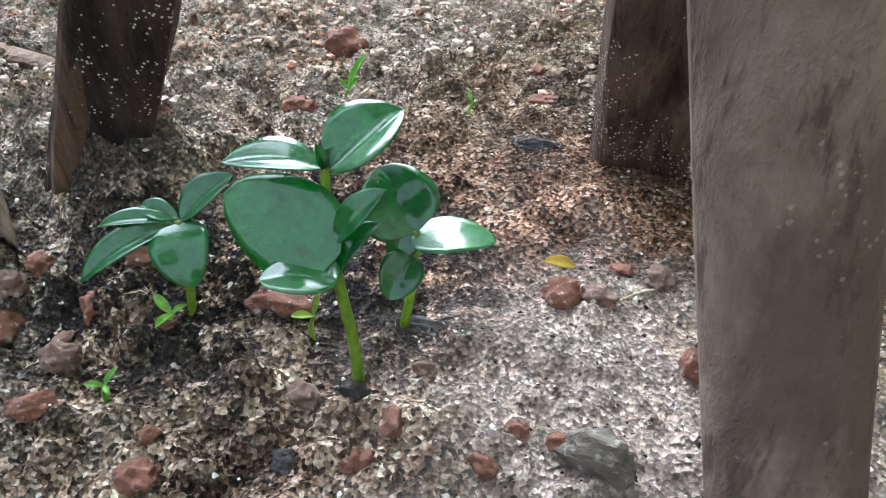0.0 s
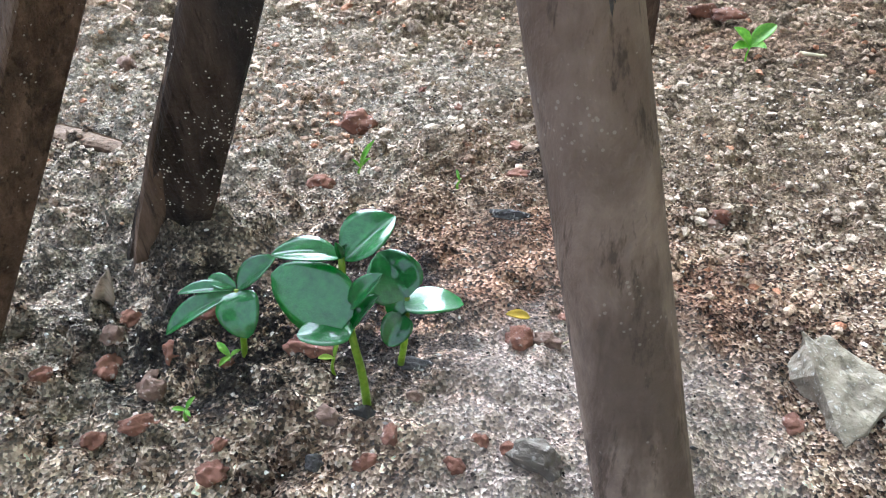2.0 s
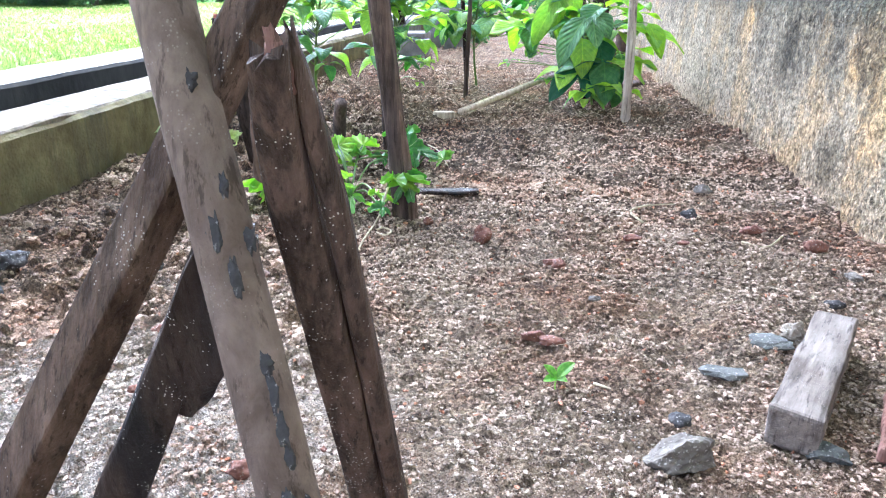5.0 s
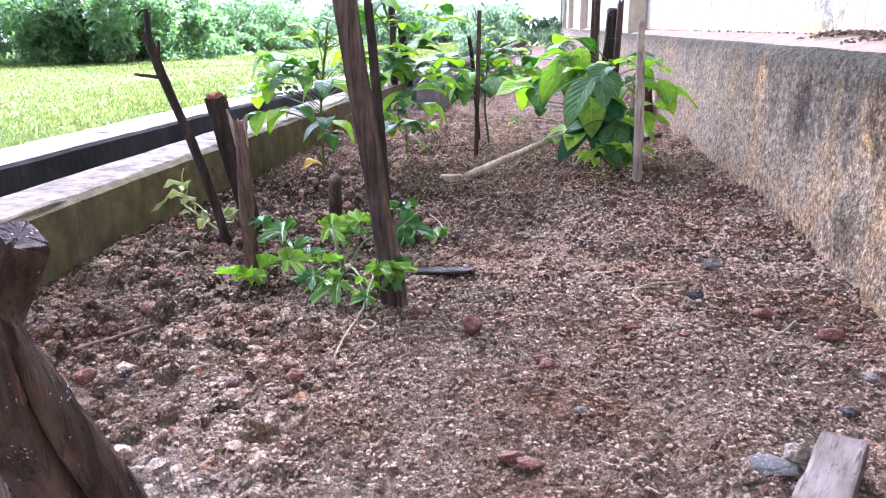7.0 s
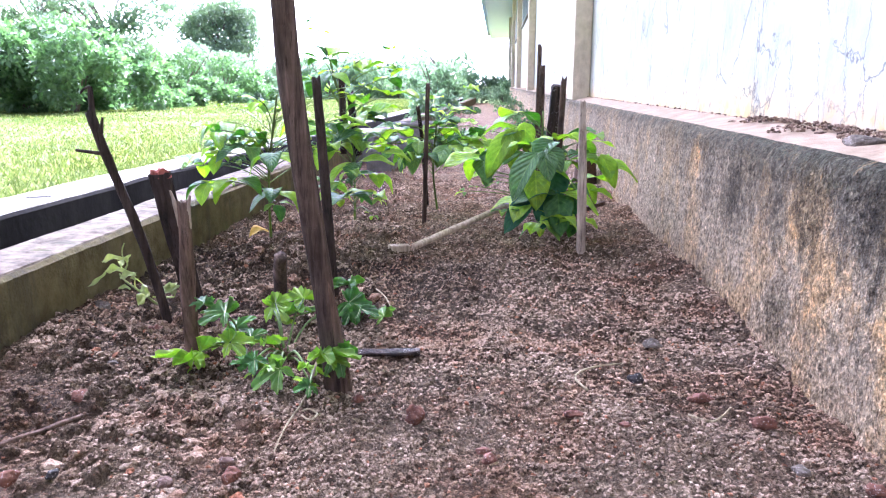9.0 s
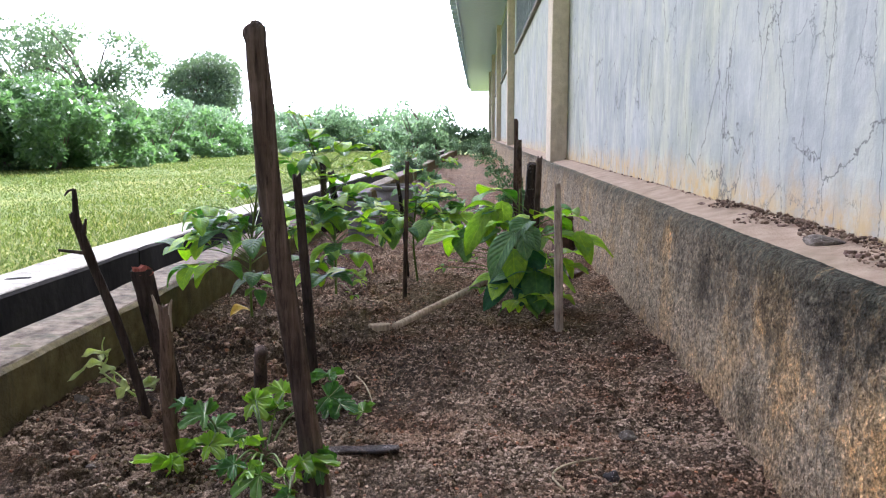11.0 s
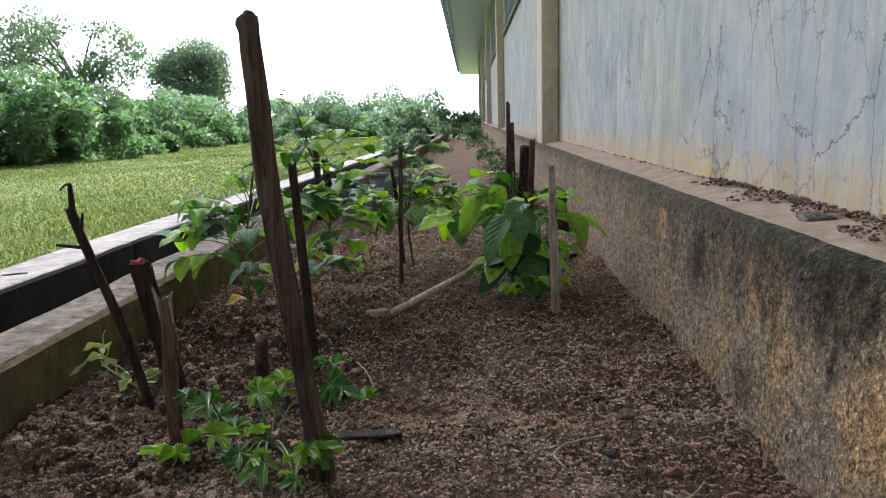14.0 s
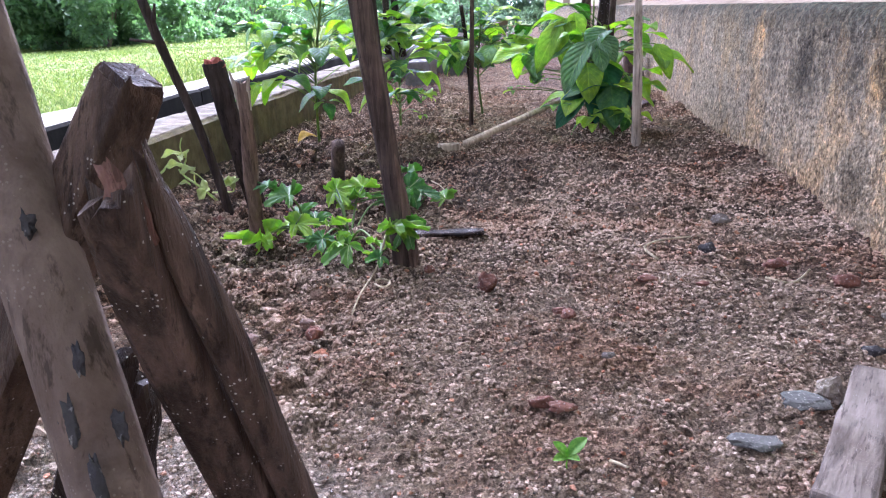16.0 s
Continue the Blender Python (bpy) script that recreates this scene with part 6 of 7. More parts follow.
sprout((0.2146, 0.3602, 0), "small bright green sprout with folded leaves", [(30, 0.014, 0.010), (160, 0.010, 0.009), (200, 0.010, 0.000), (320, 0.009, 0.002)], 0.009, SPROUT_LEAF, 0.62)
yellow = piece("fallen_leaf", leaf_mesh("fallen_leaf", (0.1199, 0.1152, 0.024), (0.1137, 0.1134, 0.026), 0.0028, (0, -0.3, 1), fold=0.2, droop=0.15), YELLOW_LEAF)
tagged(yellow, "small fallen yellow leaf lying on soil", "leaf")

dry = piece("dry_leaf", leaf_mesh("dry_leaf", (-0.0008, 0.1089, 0.017), (0.0167, 0.0958, 0.0427), 0.0055, (0.4, -0.8, 0.2), fold=0.25, droop=0.15, blunt=0.2), WOOD_PALE)
tagged(dry, "small dry grey leaf standing in the soil", "leaf")


def rootlet(points, r, label):
    ob = piece("dry_root", tube("dry_root", [(q[0], q[1], soil_z(q[0], q[1]) + dz) for q, dz in points], r, r * 0.6, 6, 10), DRY_STEM)
    tagged(ob, label, "root")


rootlet([((0.0359, 0.0966, 0.017), 0.0), ((0.0348, 0.1013, 0.017), 0.0015), ((0.0366, 0.106, 0.017), 0.0005)], 0.0003, "thin dry root beside the small seedling")
rootlet([((0.1288, 0.1117, 0.017), 0.0005), ((0.1332, 0.1146, 0.017), 0.001), ((0.1372, 0.1172, 0.017), 0.0005)], 0.0003, "thin dry straw on sandy soil")
rootlet([((0.3374, 0.757, 0), 0.002), ((0.3253, 0.7821, 0), 0.006), ((0.3406, 0.8095, 0), 0.006), ((0.3672, 0.8291, 0), 0.004), ((0.4021, 0.8498, 0), 0.002)], 0.0016, "pale dry root curling on the soil")
rootlet([((0.0194, 1.1367, 0), 0.003), ((0.0538, 1.0701, 0), 0.006), ((0.076, 1.0104, 0), 0.003)], 0.0014, "pale dry root curling on the soil")
rootlet([((0.5062, 0.5158, 0), 0.003), ((0.5162, 0.5005, 0), 0.004), ((0.5318, 0.49, 0), 0.003)], 0.0016, "thin dry twig near the plinth")
rootlet([((0.2412, 0.3627, 0), 0.002), ((0.2505, 0.3518, 0), 0.004)], 0.0012, "pale straw beside the bright sprout")
rootlet([((0.4384, 0.7066, 0), 0.003), ((0.461, 0.6933, 0), 0.003), ((0.4853, 0.7154, 0), 0.004)], 0.0018, "reddish twig lying in a hollow")

# ---- squash seedlings round the tall stake ----
def squash(name, label, root, leaves, material=SQUASH_LEAF):
    ob = tagged(base_of(name, root), label, "plant")
    g = random.Random(int(root[0] * 1000))
    leaves = list(leaves) + [((c[0] + g.uniform(-0.035, 0.035), c[1] + g.uniform(-0.04, 0.04), max(c[2] + g.uniform(-0.03, 0.01), 0.018)), up, (g.uniform(-1, 1), g.uniform(-1, 1), 0), r * g.uniform(0.6, 0.85), lobes, depth) for c, up, ahead, r, lobes, depth in leaves]
    for k, (c, up, ahead, r, lobes, depth) in enumerate(leaves):
        mid = (Vector(root) + Vector(c)) / 2 + Vector((0, 0, 0.015))
        under(piece("stalk", tube("stalk", [root, mid, c], 0.0017, 0.0012, 6, 8), BEAN_STEM), ob)
        blade, ribs = lobed_mesh("leaf", c, (0.5 * up[0] + 0.35 * math.sin(k * 2.1), 0.35 * up[1] + 0.3 * math.cos(k * 1.7), 1.0), (ahead[0], ahead[1], 0), r * 1.1, 5, 0.42 + depth * 0.35, cup=0.22, seed=k + int(root[0] * 100))
        piece("ribs", ribs, PALE_LEAF, under(piece("leaf", blade, material), ob), "pale leaf ribs")
    return ob


squash("squash_plant", "young squash with bright lobed leaves round the stakes", (-0.0894, 0.8269, 0),
    [((-0.1027, 0.8, 0.0657), (0.1, -0.5, 0.9), (-1, 0.2, 0.1), 0.034, 5, 0.25), ((-0.1298, 0.76, 0.0231), (-0.2, -0.4, 0.9), (-1, -0.2, -0.1), 0.042, 5, 0.5),
     ((-0.1143, 0.86, 0.0231), (0, -0.4, 1), (0.6, 0.6, 0), 0.03, 5, 0.5), ((-0.0911, 0.78, 0.0348), (0.2, -0.4, 0.9), (0.8, 0.5, 0.3), 0.028, 5, 0.6)])
squash("squash_plant", "young squash with toothed leaves and thin tendrils", (-0.0348, 0.8183, 0),
    [((-0.0686, 0.88, 0.0485), (0.1, -0.6, 0.8), (0.6, 0.3, 0.4), 0.034, 5, 0.4), ((-0.0454, 0.95, 0.0398), (-0.2, -0.3, 1), (-0.6, 0.5, 0.2), 0.036, 5, 0.3),
     ((-0.0105, 0.72, 0.0282), (0, -0.4, 1), (-0.8, -0.5, 0), 0.032, 5, 0.55), ((-0.0559, 0.8, 0.0293), (0.2, -0.4, 0.9), (0.6, 0.6, 0), 0.03, 5, 0.55),
     ((0.0189, 0.72, 0.0319), (0.2, -0.4, 0.9), (0.8, 0.2, 0), 0.026, 5, 0.55), ((-0.0501, 0.75, 0.0263), (0.1, -0.4, 0.9), (-0.6, -0.5, 0), 0.024, 5, 0.55)])
vine = squash("squash_plant", "young squash shoot with spiky leaves on the stake", (0.0195, 0.7642, 0),
    [((0.0445, 0.7, 0.0565), (0, -0.9, 0.4), (0.1, 0, 1), 0.036, 5, 0.7), ((0.0503, 0.7, 0.05), (0, -0.4, 0.9), (1, 0, 0.1), 0.026, 5, 0.6)])
under(piece("tendril", tube("tendril", [(0.037, 0.7, 0.0466), (0.0283, 0.68, 0.0156), (0.0212, 0.6319, 0.006), (0.0247, 0.5789, 0.006)], 0.0013, 0.0008, 6, 14), DRY_STEM), vine)
under(piece("tendril", tube("tendril", [(0.0314, 0.6555, 0.01), (0.0384, 0.6569, 0.012), (0.0493, 0.6465, 0.012), (0.0445, 0.6332, 0.012), (0.0324, 0.6474, 0.01)], 0.0012, 0.0010, 6, 16), DRY_STEM), vine)
squash("squash_plant", "young squash with broad green leaves behind the tall stake", (0.0291, 0.9818, 0),
    [((0.0152, 0.98, 0.0545), (-0.1, -0.2, 1), (-0.8, 0.1, 0.1), 0.04, 5, 0.3), ((0.027, 0.92, 0.0448), (0.1, -0.5, 0.9), (0.7, 0.1, 0), 0.036, 5, 0.35), ((0.0465, 0.9, 0.0429), (0.2, -0.5, 0.9), (0.6, -0.4, 0), 0.03, 5, 0.4), ((-0.04, 0.9, 0.0384), (-0.1, -0.8, 0.6), (-0.2, 0, -1), 0.034, 5, 0.1)])
wilt = tagged(base_of("wilting_shoot", (-0.305, 1.015, 0.01)), "pale yellow-green drooping shoot beside the kerb", "plant")
for pts, r0, r1 in (([(-0.300, 1.02, 0.004), (-0.3113, 0.99, 0.0346), (-0.3314, 0.99, 0.0497), (-0.3403, 0.99, 0.0617)], 0.0021, 0.0013), ([(-0.3340, 0.99, 0.053), (-0.3314, 0.99, 0.066), (-0.3246, 0.988, 0.0791), (-0.3294, 0.985, 0.0895), (-0.3290, 0.985, 0.101), (-0.3248, 0.985, 0.1105)], 0.0017, 0.0009), ([(-0.3160, 0.99, 0.038), (-0.3150, 0.985, 0.047), (-0.3095, 0.98, 0.0568), (-0.2989, 0.98, 0.0477)], 0.0012, 0.0008), ([(-0.2960, 1.0, 0.022), (-0.270, 0.995, 0.024), (-0.2578, 0.99, 0.0263), (-0.2543, 0.985, 0.0351)], 0.0014, 0.0009)):
    under(piece("stem", tube("stem", pts, r0, r1, 6, 14), PALE_LEAF), wilt)
for b, t, w, sag in (((-0.3290, 0.985, 0.0868), (-0.3572, 0.975, 0.0830), 0.011, 0.3), ((-0.3311, 0.985, 0.084), (-0.3240, 0.97, 0.0780), 0.010, 0.2), ((-0.3260, 0.985, 0.0800), (-0.3178, 0.985, 0.0930), 0.008, -0.1), ((-0.3310, 0.988, 0.0680), (-0.3540, 0.975, 0.0690), 0.014, 0.1), ((-0.3530, 0.976, 0.0685), (-0.3772, 0.965, 0.0475), 0.007, -0.3),
    ((-0.3086, 0.98, 0.0640), (-0.3290, 0.970, 0.0600), 0.013, 0.2), ((-0.3110, 0.98, 0.0560), (-0.3050, 0.97, 0.0690), 0.009, 0.2), ((-0.2960, 0.99, 0.0330), (-0.3080, 0.975, 0.0170), 0.016, 0.1), ((-0.2990, 0.98, 0.0480), (-0.2940, 0.975, 0.0320), 0.011, 0.2), ((-0.3250, 0.99, 0.0370), (-0.3390, 0.98, 0.0410), 0.007, 0.5), ((-0.2543, 0.985, 0.0345), (-0.2700, 0.975, 0.0430), 0.018, 0.2), ((-0.2543, 0.985, 0.0350), (-0.2440, 0.975, 0.0500), 0.018, -0.1)):
    under(piece("leaf", leaf_mesh("leaf", b, t, w, (0.2, -0.7, 0.8), fold=0.35, droop=sag, blunt=0.25, wave=0.28), PALE_LEAF), wilt)

# ---- bean plants ----
def bean_plant(name, label, root, top, leaves, seed, size=0.07):
    """Stem from root to top; leaves are (place, size factor, turn in degrees, hang from 0 flat to 1 hanging)."""
    r = random.Random(seed)
    ob = tagged(base_of(name, root), label, "bean plant", "bean plants in the bed")
    root, top = Vector(root), Vector(top)
    bend = Vector((r.uniform(-0.02, 0.02), r.uniform(-0.02, 0.02), 0))
    mid = (root + top) / 2 + bend
    under(piece("stem", tube("stem", [root, mid, top], 0.0032, 0.0018, 6, 10), BEAN_STEM), ob)
    leaves = list(leaves)
    for _ in range(36):
        q, sc, tu, ha = r.choice(leaves)
        leaves.append((Vector(q) + Vector((r.uniform(-0.06, 0.06), r.uniform(-0.04, 0.10), r.uniform(-0.06, 0.06))), sc * r.uniform(0.45, 0.95), tu + r.uniform(-70, 70), ha * r.uniform(0.6, 1.1)))
    for place, scale, turn, hang in leaves:
        p = Vector(place)
        s = min(max((p.z - root.z) / max(top.z - root.z, 0.01) - 0.15, 0.08), 1.0)
        foot = root.lerp(mid, s * 2) if s < 0.5 else mid.lerp(top, s * 2 - 1)
        under(piece("petiole", tube("petiole", [foot, (foot + p) / 2 + Vector((0, 0, 0.012)), p], 0.0013, 0.0009, 5, 6), BEAN_STEM), ob)
        for k in (-1, 0, 1):
            a = radians(turn + 78 * k + r.uniform(-14, 14))
            h = hang * 0.6 + r.uniform(-0.4, 0.4)
            d = Vector((math.cos(a) * math.cos(h * 1.3), math.sin(a) * math.cos(h * 1.3), -math.sin(h * 1.3)))
            n = Vector((-math.cos(a) * -math.sin(h * 1.3), -math.sin(a) * -math.sin(h * 1.3), math.cos(h * 1.3)))
            l = size * 1.02 * scale * r.uniform(0.75, 1.15) * (1.1 if k == 0 else 0.9)
            b = p + d * 0.006
            under(piece("leaf", leaf_mesh("leaf", b, b + d * l, l * 0.64, n + Vector((r.uniform(-0.25, 0.25), r.uniform(-0.3, 0.1), 0)), fold=r.uniform(0.05, 0.2), droop=r.uniform(0.12, 0.38), wave=r.uniform(0.03, 0.07), blunt=0.12, broad=0.66, nu=9, nv=3), BEAN_LEAF), ob)
    return ob


bean_plant("bean_plant", "leafy bean plant leaning over the mossy kerb", (-0.2705, 1.5038, 0), (-0.1766, 1.3, 0.323),
    [((-0.2908, 1.3, 0.2165), 0.9, 200, 0.5), ((-0.2419, 1.32, 0.2454), 0.9, 160, 0.3), ((-0.2541, 1.28, 0.1707), 0.9, 250, 0.8), ((-0.192, 1.3, 0.1487), 0.9, 280, 0.9), ((-0.2164, 1.35, 0.2853), 0.8, 90, 0.2), ((-0.3333, 1.32, 0.1914), 0.7, 180, 0.4), ((-0.1521, 1.35, 0.2392), 0.9, 0, 0.3), ((-0.1721, 1.25, 0.2236), 0.9, 270, 0.5)], 1, 0.075)
bean_plant("bean_plant", "tall leafy bean plant beside a thin stake", (-0.129, 1.7488, 0), (-0.1358, 1.55, 0.3987),
    [((-0.1358, 1.55, 0.3987), 0.7, 80, 0.0), ((-0.1558, 1.52, 0.3508), 0.9, 200, 0.6), ((-0.0679, 1.55, 0.3662), 0.8, 0, 0.1), ((-0.0811, 1.5, 0.2646), 1.0, 300, 0.4), ((-0.1797, 1.5, 0.2662), 0.9, 180, 0.5), ((-0.0623, 1.45, 0.1857), 1.0, 280, 0.6), ((-0.0529, 1.55, 0.2708), 0.9, 20, 0.2), ((-0.0829, 1.42, 0.1194), 0.9, 270, 0.6), ((-0.1204, 1.5, 0.2154), 0.9, 240, 0.5), ((-0.0219, 1.5, 0.2012), 0.8, 350, 0.3)], 2, 0.08)
bean_plant("bean_plant", "young bean plant between thin stakes", (0.0676, 1.9291, 0), (0.073, 1.85, 0.2342),
    [((0.0028, 1.8, 0.2115), 1.0, 190, 0.3), ((0.0332, 1.78, 0.1693), 1.0, 250, 0.9), ((0.1042, 1.82, 0.1921), 1.0, 320, 0.5), ((0.1323, 1.85, 0.1874), 0.9, 10, 0.3), ((-0.0497, 1.85, 0.1905), 0.8, 180, 0.2), ((0.084, 1.9, 0.2283), 0.8, 60, 0.2), ((0.1765, 1.9, 0.1954), 0.9, 0, 0.1)], 3, 0.085)
bushy = bean_plant("bean_plant", "bushy bean plant in front of dark stakes", (0.3597, 1.6615, 0), (0.3323, 1.62, 0.2828),
    [((0.2384, 1.6, 0.2071), 1.0, 230, 0.9), ((0.1984, 1.6, 0.1811), 1.0, 200, 0.8), ((0.2914, 1.6, 0.2328), 0.9, 150, 0.4), ((0.313, 1.52, 0.1669), 1.1, 270, 0.8), ((0.3613, 1.5, 0.1191), 1.1, 270, 0.9), ((0.2996, 1.52, 0.0901), 1.0, 250, 0.8), ((0.3895, 1.6, 0.1779), 0.9, 330, 0.4), ((0.4647, 1.62, 0.1734), 0.9, 350, 0.7), ((0.2809, 1.68, 0.2778), 0.9, 120, 0.2), ((0.3222, 1.48, 0.0547), 0.6, 250, 0.3), ((0.3524, 1.47, 0.0631), 0.6, 300, 0.3), ((0.3953, 1.66, 0.2232), 0.9, 30, 0.3)], 4, 0.085)
for b, t, w, up, fold, material in (
        ((0.3255, 1.470, 0.2076), (0.3396, 1.450, 0.1457), 0.046, (0.1, -1, 0.3), 0.18, BEAN_PALE), ((0.3328, 1.475, 0.2124), (0.3640, 1.455, 0.1640), 0.042, (0.4, -1, 0.3), 0.22, BEAN_PALE), ((0.3129, 1.470, 0.2046), (0.2632, 1.440, 0.1045), 0.052, (-0.5, -1, 0.4), 0.28, BEAN_PALE),
        ((0.3422, 1.500, 0.1122), (0.3291, 1.480, 0.0400), 0.060, (0, -1, 0.3), 0.10, BEAN_SHADED), ((0.3712, 1.510, 0.1095), (0.3832, 1.490, 0.0450), 0.058, (0.2, -1, 0.3), 0.12, BEAN_SHADED), ((0.3023, 1.490, 0.1051), (0.2483, 1.460, 0.0333), 0.046, (-0.3, -1, 0.3), 0.16, BEAN_SHADED), ((0.3500, 1.530, 0.1600), (0.3620, 1.510, 0.0950), 0.060, (0.1, -1, 0.3), 0.12, BEAN_SHADED), ((0.3150, 1.530, 0.1500), (0.3050, 1.510, 0.0800), 0.058, (-0.2, -1, 0.3), 0.12, BEAN_SHADED),
        ((0.3428, 1.460, 0.0462), (0.3817, 1.440, 0.0680), 0.018, (0, -0.6, 1), 0.3, BEAN_LEAF), ((0.3356, 1.460, 0.0526), (0.3632, 1.440, 0.0232), 0.018, (0, -0.6, 1), 0.3, BEAN_LEAF),
        ((0.4592, 1.580, 0.1906), (0.4907, 1.560, 0.1172), 0.042, (0.3, -1, 0.2), 0.12, BEAN_LIME), ((0.2594, 1.560, 0.2411), (0.2088, 1.540, 0.1391), 0.050, (-0.3, -1, 0.3), 0.12, BEAN_LIME), ((0.2674, 1.570, 0.2475), (0.2510, 1.550, 0.1800), 0.044, (0, -1, 0.3), 0.15, BEAN_LIME), ((0.2900, 1.580, 0.2600), (0.2950, 1.560, 0.1950), 0.042, (0.1, -1, 0.4), 0.15, BEAN_LIME)):
    foot = Vector((0.352, 1.635, max(b[2] - 0.03, 0.03)))
    under(piece("petiole", tube("petiole", [foot, (foot + Vector(b)) / 2 + Vector((0, 0, 0.014)), b], 0.0013, 0.0009, 5, 6), BEAN_STEM), bushy)
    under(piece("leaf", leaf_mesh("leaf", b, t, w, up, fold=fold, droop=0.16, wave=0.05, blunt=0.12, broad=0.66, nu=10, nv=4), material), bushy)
dead = piece("yellow_leaf", leaf_mesh("yellow_leaf", (-0.3173, 1.4945, 0.01), (-0.2797, 1.5164, 0.02), 0.03, (0, -0.3, 1), fold=0.3, droop=0.3, wave=0.08), YELLOW_LEAF)
tagged(dead, "withered yellow leaf under the bean plant", "leaf")


# ---- foliage at a distance ----
def clump_mesh(name, centres, radii, leaf, count, seed, flat=0.8):
    """Small folded leaves gathered in loose clumps."""
    g = np.random.default_rng(seed)
    centres, radii = np.asarray(centres, float), np.asarray(radii, float)
    pick = g.integers(0, len(centres), count)
    d = g.normal(size=(count, 3))
    d /= np.linalg.norm(d, axis=1)[:, None]
    p = centres[pick] + d * (radii[pick] * g.uniform(0.45, 1.08, count) ** 0.6)[:, None] * np.array([1, 1, flat])
    ax = g.normal(size=(count, 3)) + d * 0.7 + np.array([0, 0, -0.3])
    ax /= np.linalg.norm(ax, axis=1)[:, None]
    up = g.normal(size=(count, 3)) * 0.7 + d + np.array([0, 0, 0.8])
    sd = np.cross(ax, up)
    sd /= np.linalg.norm(sd, axis=1)[:, None]
    nn = np.cross(sd, ax)
    l = leaf * g.uniform(0.6, 1.4, count)[:, None]
    v = np.stack([p, p + ax * l * 0.5 + sd * l * 0.28 + nn * l * 0.08, p + ax * l, p + ax * l * 0.5 - sd * l * 0.28 + nn * l * 0.08], 1).reshape(-1, 3)
    i = np.arange(count)[:, None] * 4
    f = np.concatenate([i + np.array([0, 1, 2]), i + np.array([0, 2, 3])], 1).reshape(-1, 3)
    return quick_mesh(name, v, f, smooth=False)


def shrub(place, width, height, seed, leaf=0.09, count=3500, label="dense dark green shrub at the lawn's edge", material=None, depth=None):
    g = random.Random(seed)
    x, y = place
    z = lawn_z(x, y)
    ob = tagged(base_of("shrub", (x, y, z)), label, "shrub", "shrubs along the lawn")
    depth = depth or width * 0.7
    for k in range(4):
        a = g.uniform(0, 6.28)
        q = [(x, y, z - 0.05), (x + math.cos(a) * width * 0.12, y + math.sin(a) * depth * 0.12, z + height * 0.4), (x + math.cos(a) * width * 0.25, y + math.sin(a) * depth * 0.25, z + height * 0.8)]
        under(piece("branch", tube("branch", q, 0.02 * height, 0.006 * height, 5, 6), BARK), ob)
    c, r = [], []
    for _ in range(26):
        u, w, t = g.uniform(-0.5, 0.5), g.uniform(-0.5, 0.5), g.uniform(0.0, 1.0)
        top = height * (1 - 1.6 * u * u) * g.uniform(0.75, 1.05)
        c.append((x + u * width, y + w * depth, z + t * top * 0.86))
        r.append(height * g.uniform(0.13, 0.24))
    under(piece("foliage", clump_mesh("foliage", c, r, leaf, count, seed), material or SHRUB_LEAF), ob)
    return ob


def tree(place, height, crown_w, crown_h, seed, leaf=0.16, count=6000, label="round-crowned tree beyond the lawn", clumps=34, open_crown=False, trunk=0.05):
    g = random.Random(seed)
    x, y = place
    z = lawn_z(x, y)
    ob = tagged(base_of("tree", (x, y, z)), label, "tree")
    cz = z + height - crown_h / 2
    under(piece("trunk", tube("trunk", [(x, y, z - 0.1), (x + 0.04 * height, y, z + height * 0.35), (x, y, cz)], trunk * height * 0.6, trunk * height * 0.25, 8, 10), BARK), ob)
    c, r = [], []
    for k in range(clumps):
        a, t, q = g.uniform(0, 6.28), g.uniform(-1, 1) if open_crown else g.uniform(-0.75, 1), g.uniform(0.6, 1.0)
        w = math.sqrt(max(1 - t * t, 0.05)) * q
        p = Vector((x + math.cos(a) * w * crown_w / 2, y + math.sin(a) * w * crown_w / 2, cz + t * crown_h / 2 * q))
        c.append(p)
        r.append(crown_h * (g.uniform(0.10, 0.17) if open_crown else g.uniform(0.15, 0.25)))
        if k % 3 == 0:
            under(piece("limb", tube("limb", [(x, y, z + height * g.uniform(0.3, 0.5)), ((x + p.x) / 2, (y + p.y) / 2, (cz + p.z) / 2 - 0.05 * height), p], 0.012 * height, 0.003 * height, 5, 6), BARK), ob)
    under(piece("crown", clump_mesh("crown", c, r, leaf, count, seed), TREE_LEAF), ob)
    return ob


for k, (place, w, h) in enumerate((((-4.9781, 8.565, 0.02), 2.0, 1.15), ((-5.6223, 11.1166, 0.02), 2.0, 1.0), ((-6.3381, 14.4802, 0), 2.6, 1.15), ((-6.3603, 16.9311, -0), 2.6, 1.0), ((-5.9488, 9.084, 0.02), 2.4, 1.5), ((-7.9924, 14.3294, 0), 2.8, 1.55), ((-7.3528, 10.1932, 0.02), 2.6, 1.6))):
    shrub(place[:2], w, h, 41 + k, 0.078, 11500)
tree((-6.2642, 11.9737, 0)[:2], 2.45, 2.3, 1.75, 146, 0.06, 8500, "airy small tree with thin branches above the shrubs", 34, True, 0.022)
tree((-7.9017, 12.5773, 0)[:2], 2.6, 1.9, 1.6, 147, 0.06, 6000, "airy small tree with thin branches above the shrubs", 26, True, 0.022)
tree((-10.3, 27.5), 3.6, 2.8, 3.0, 48, 0.10, 28000, clumps=100)
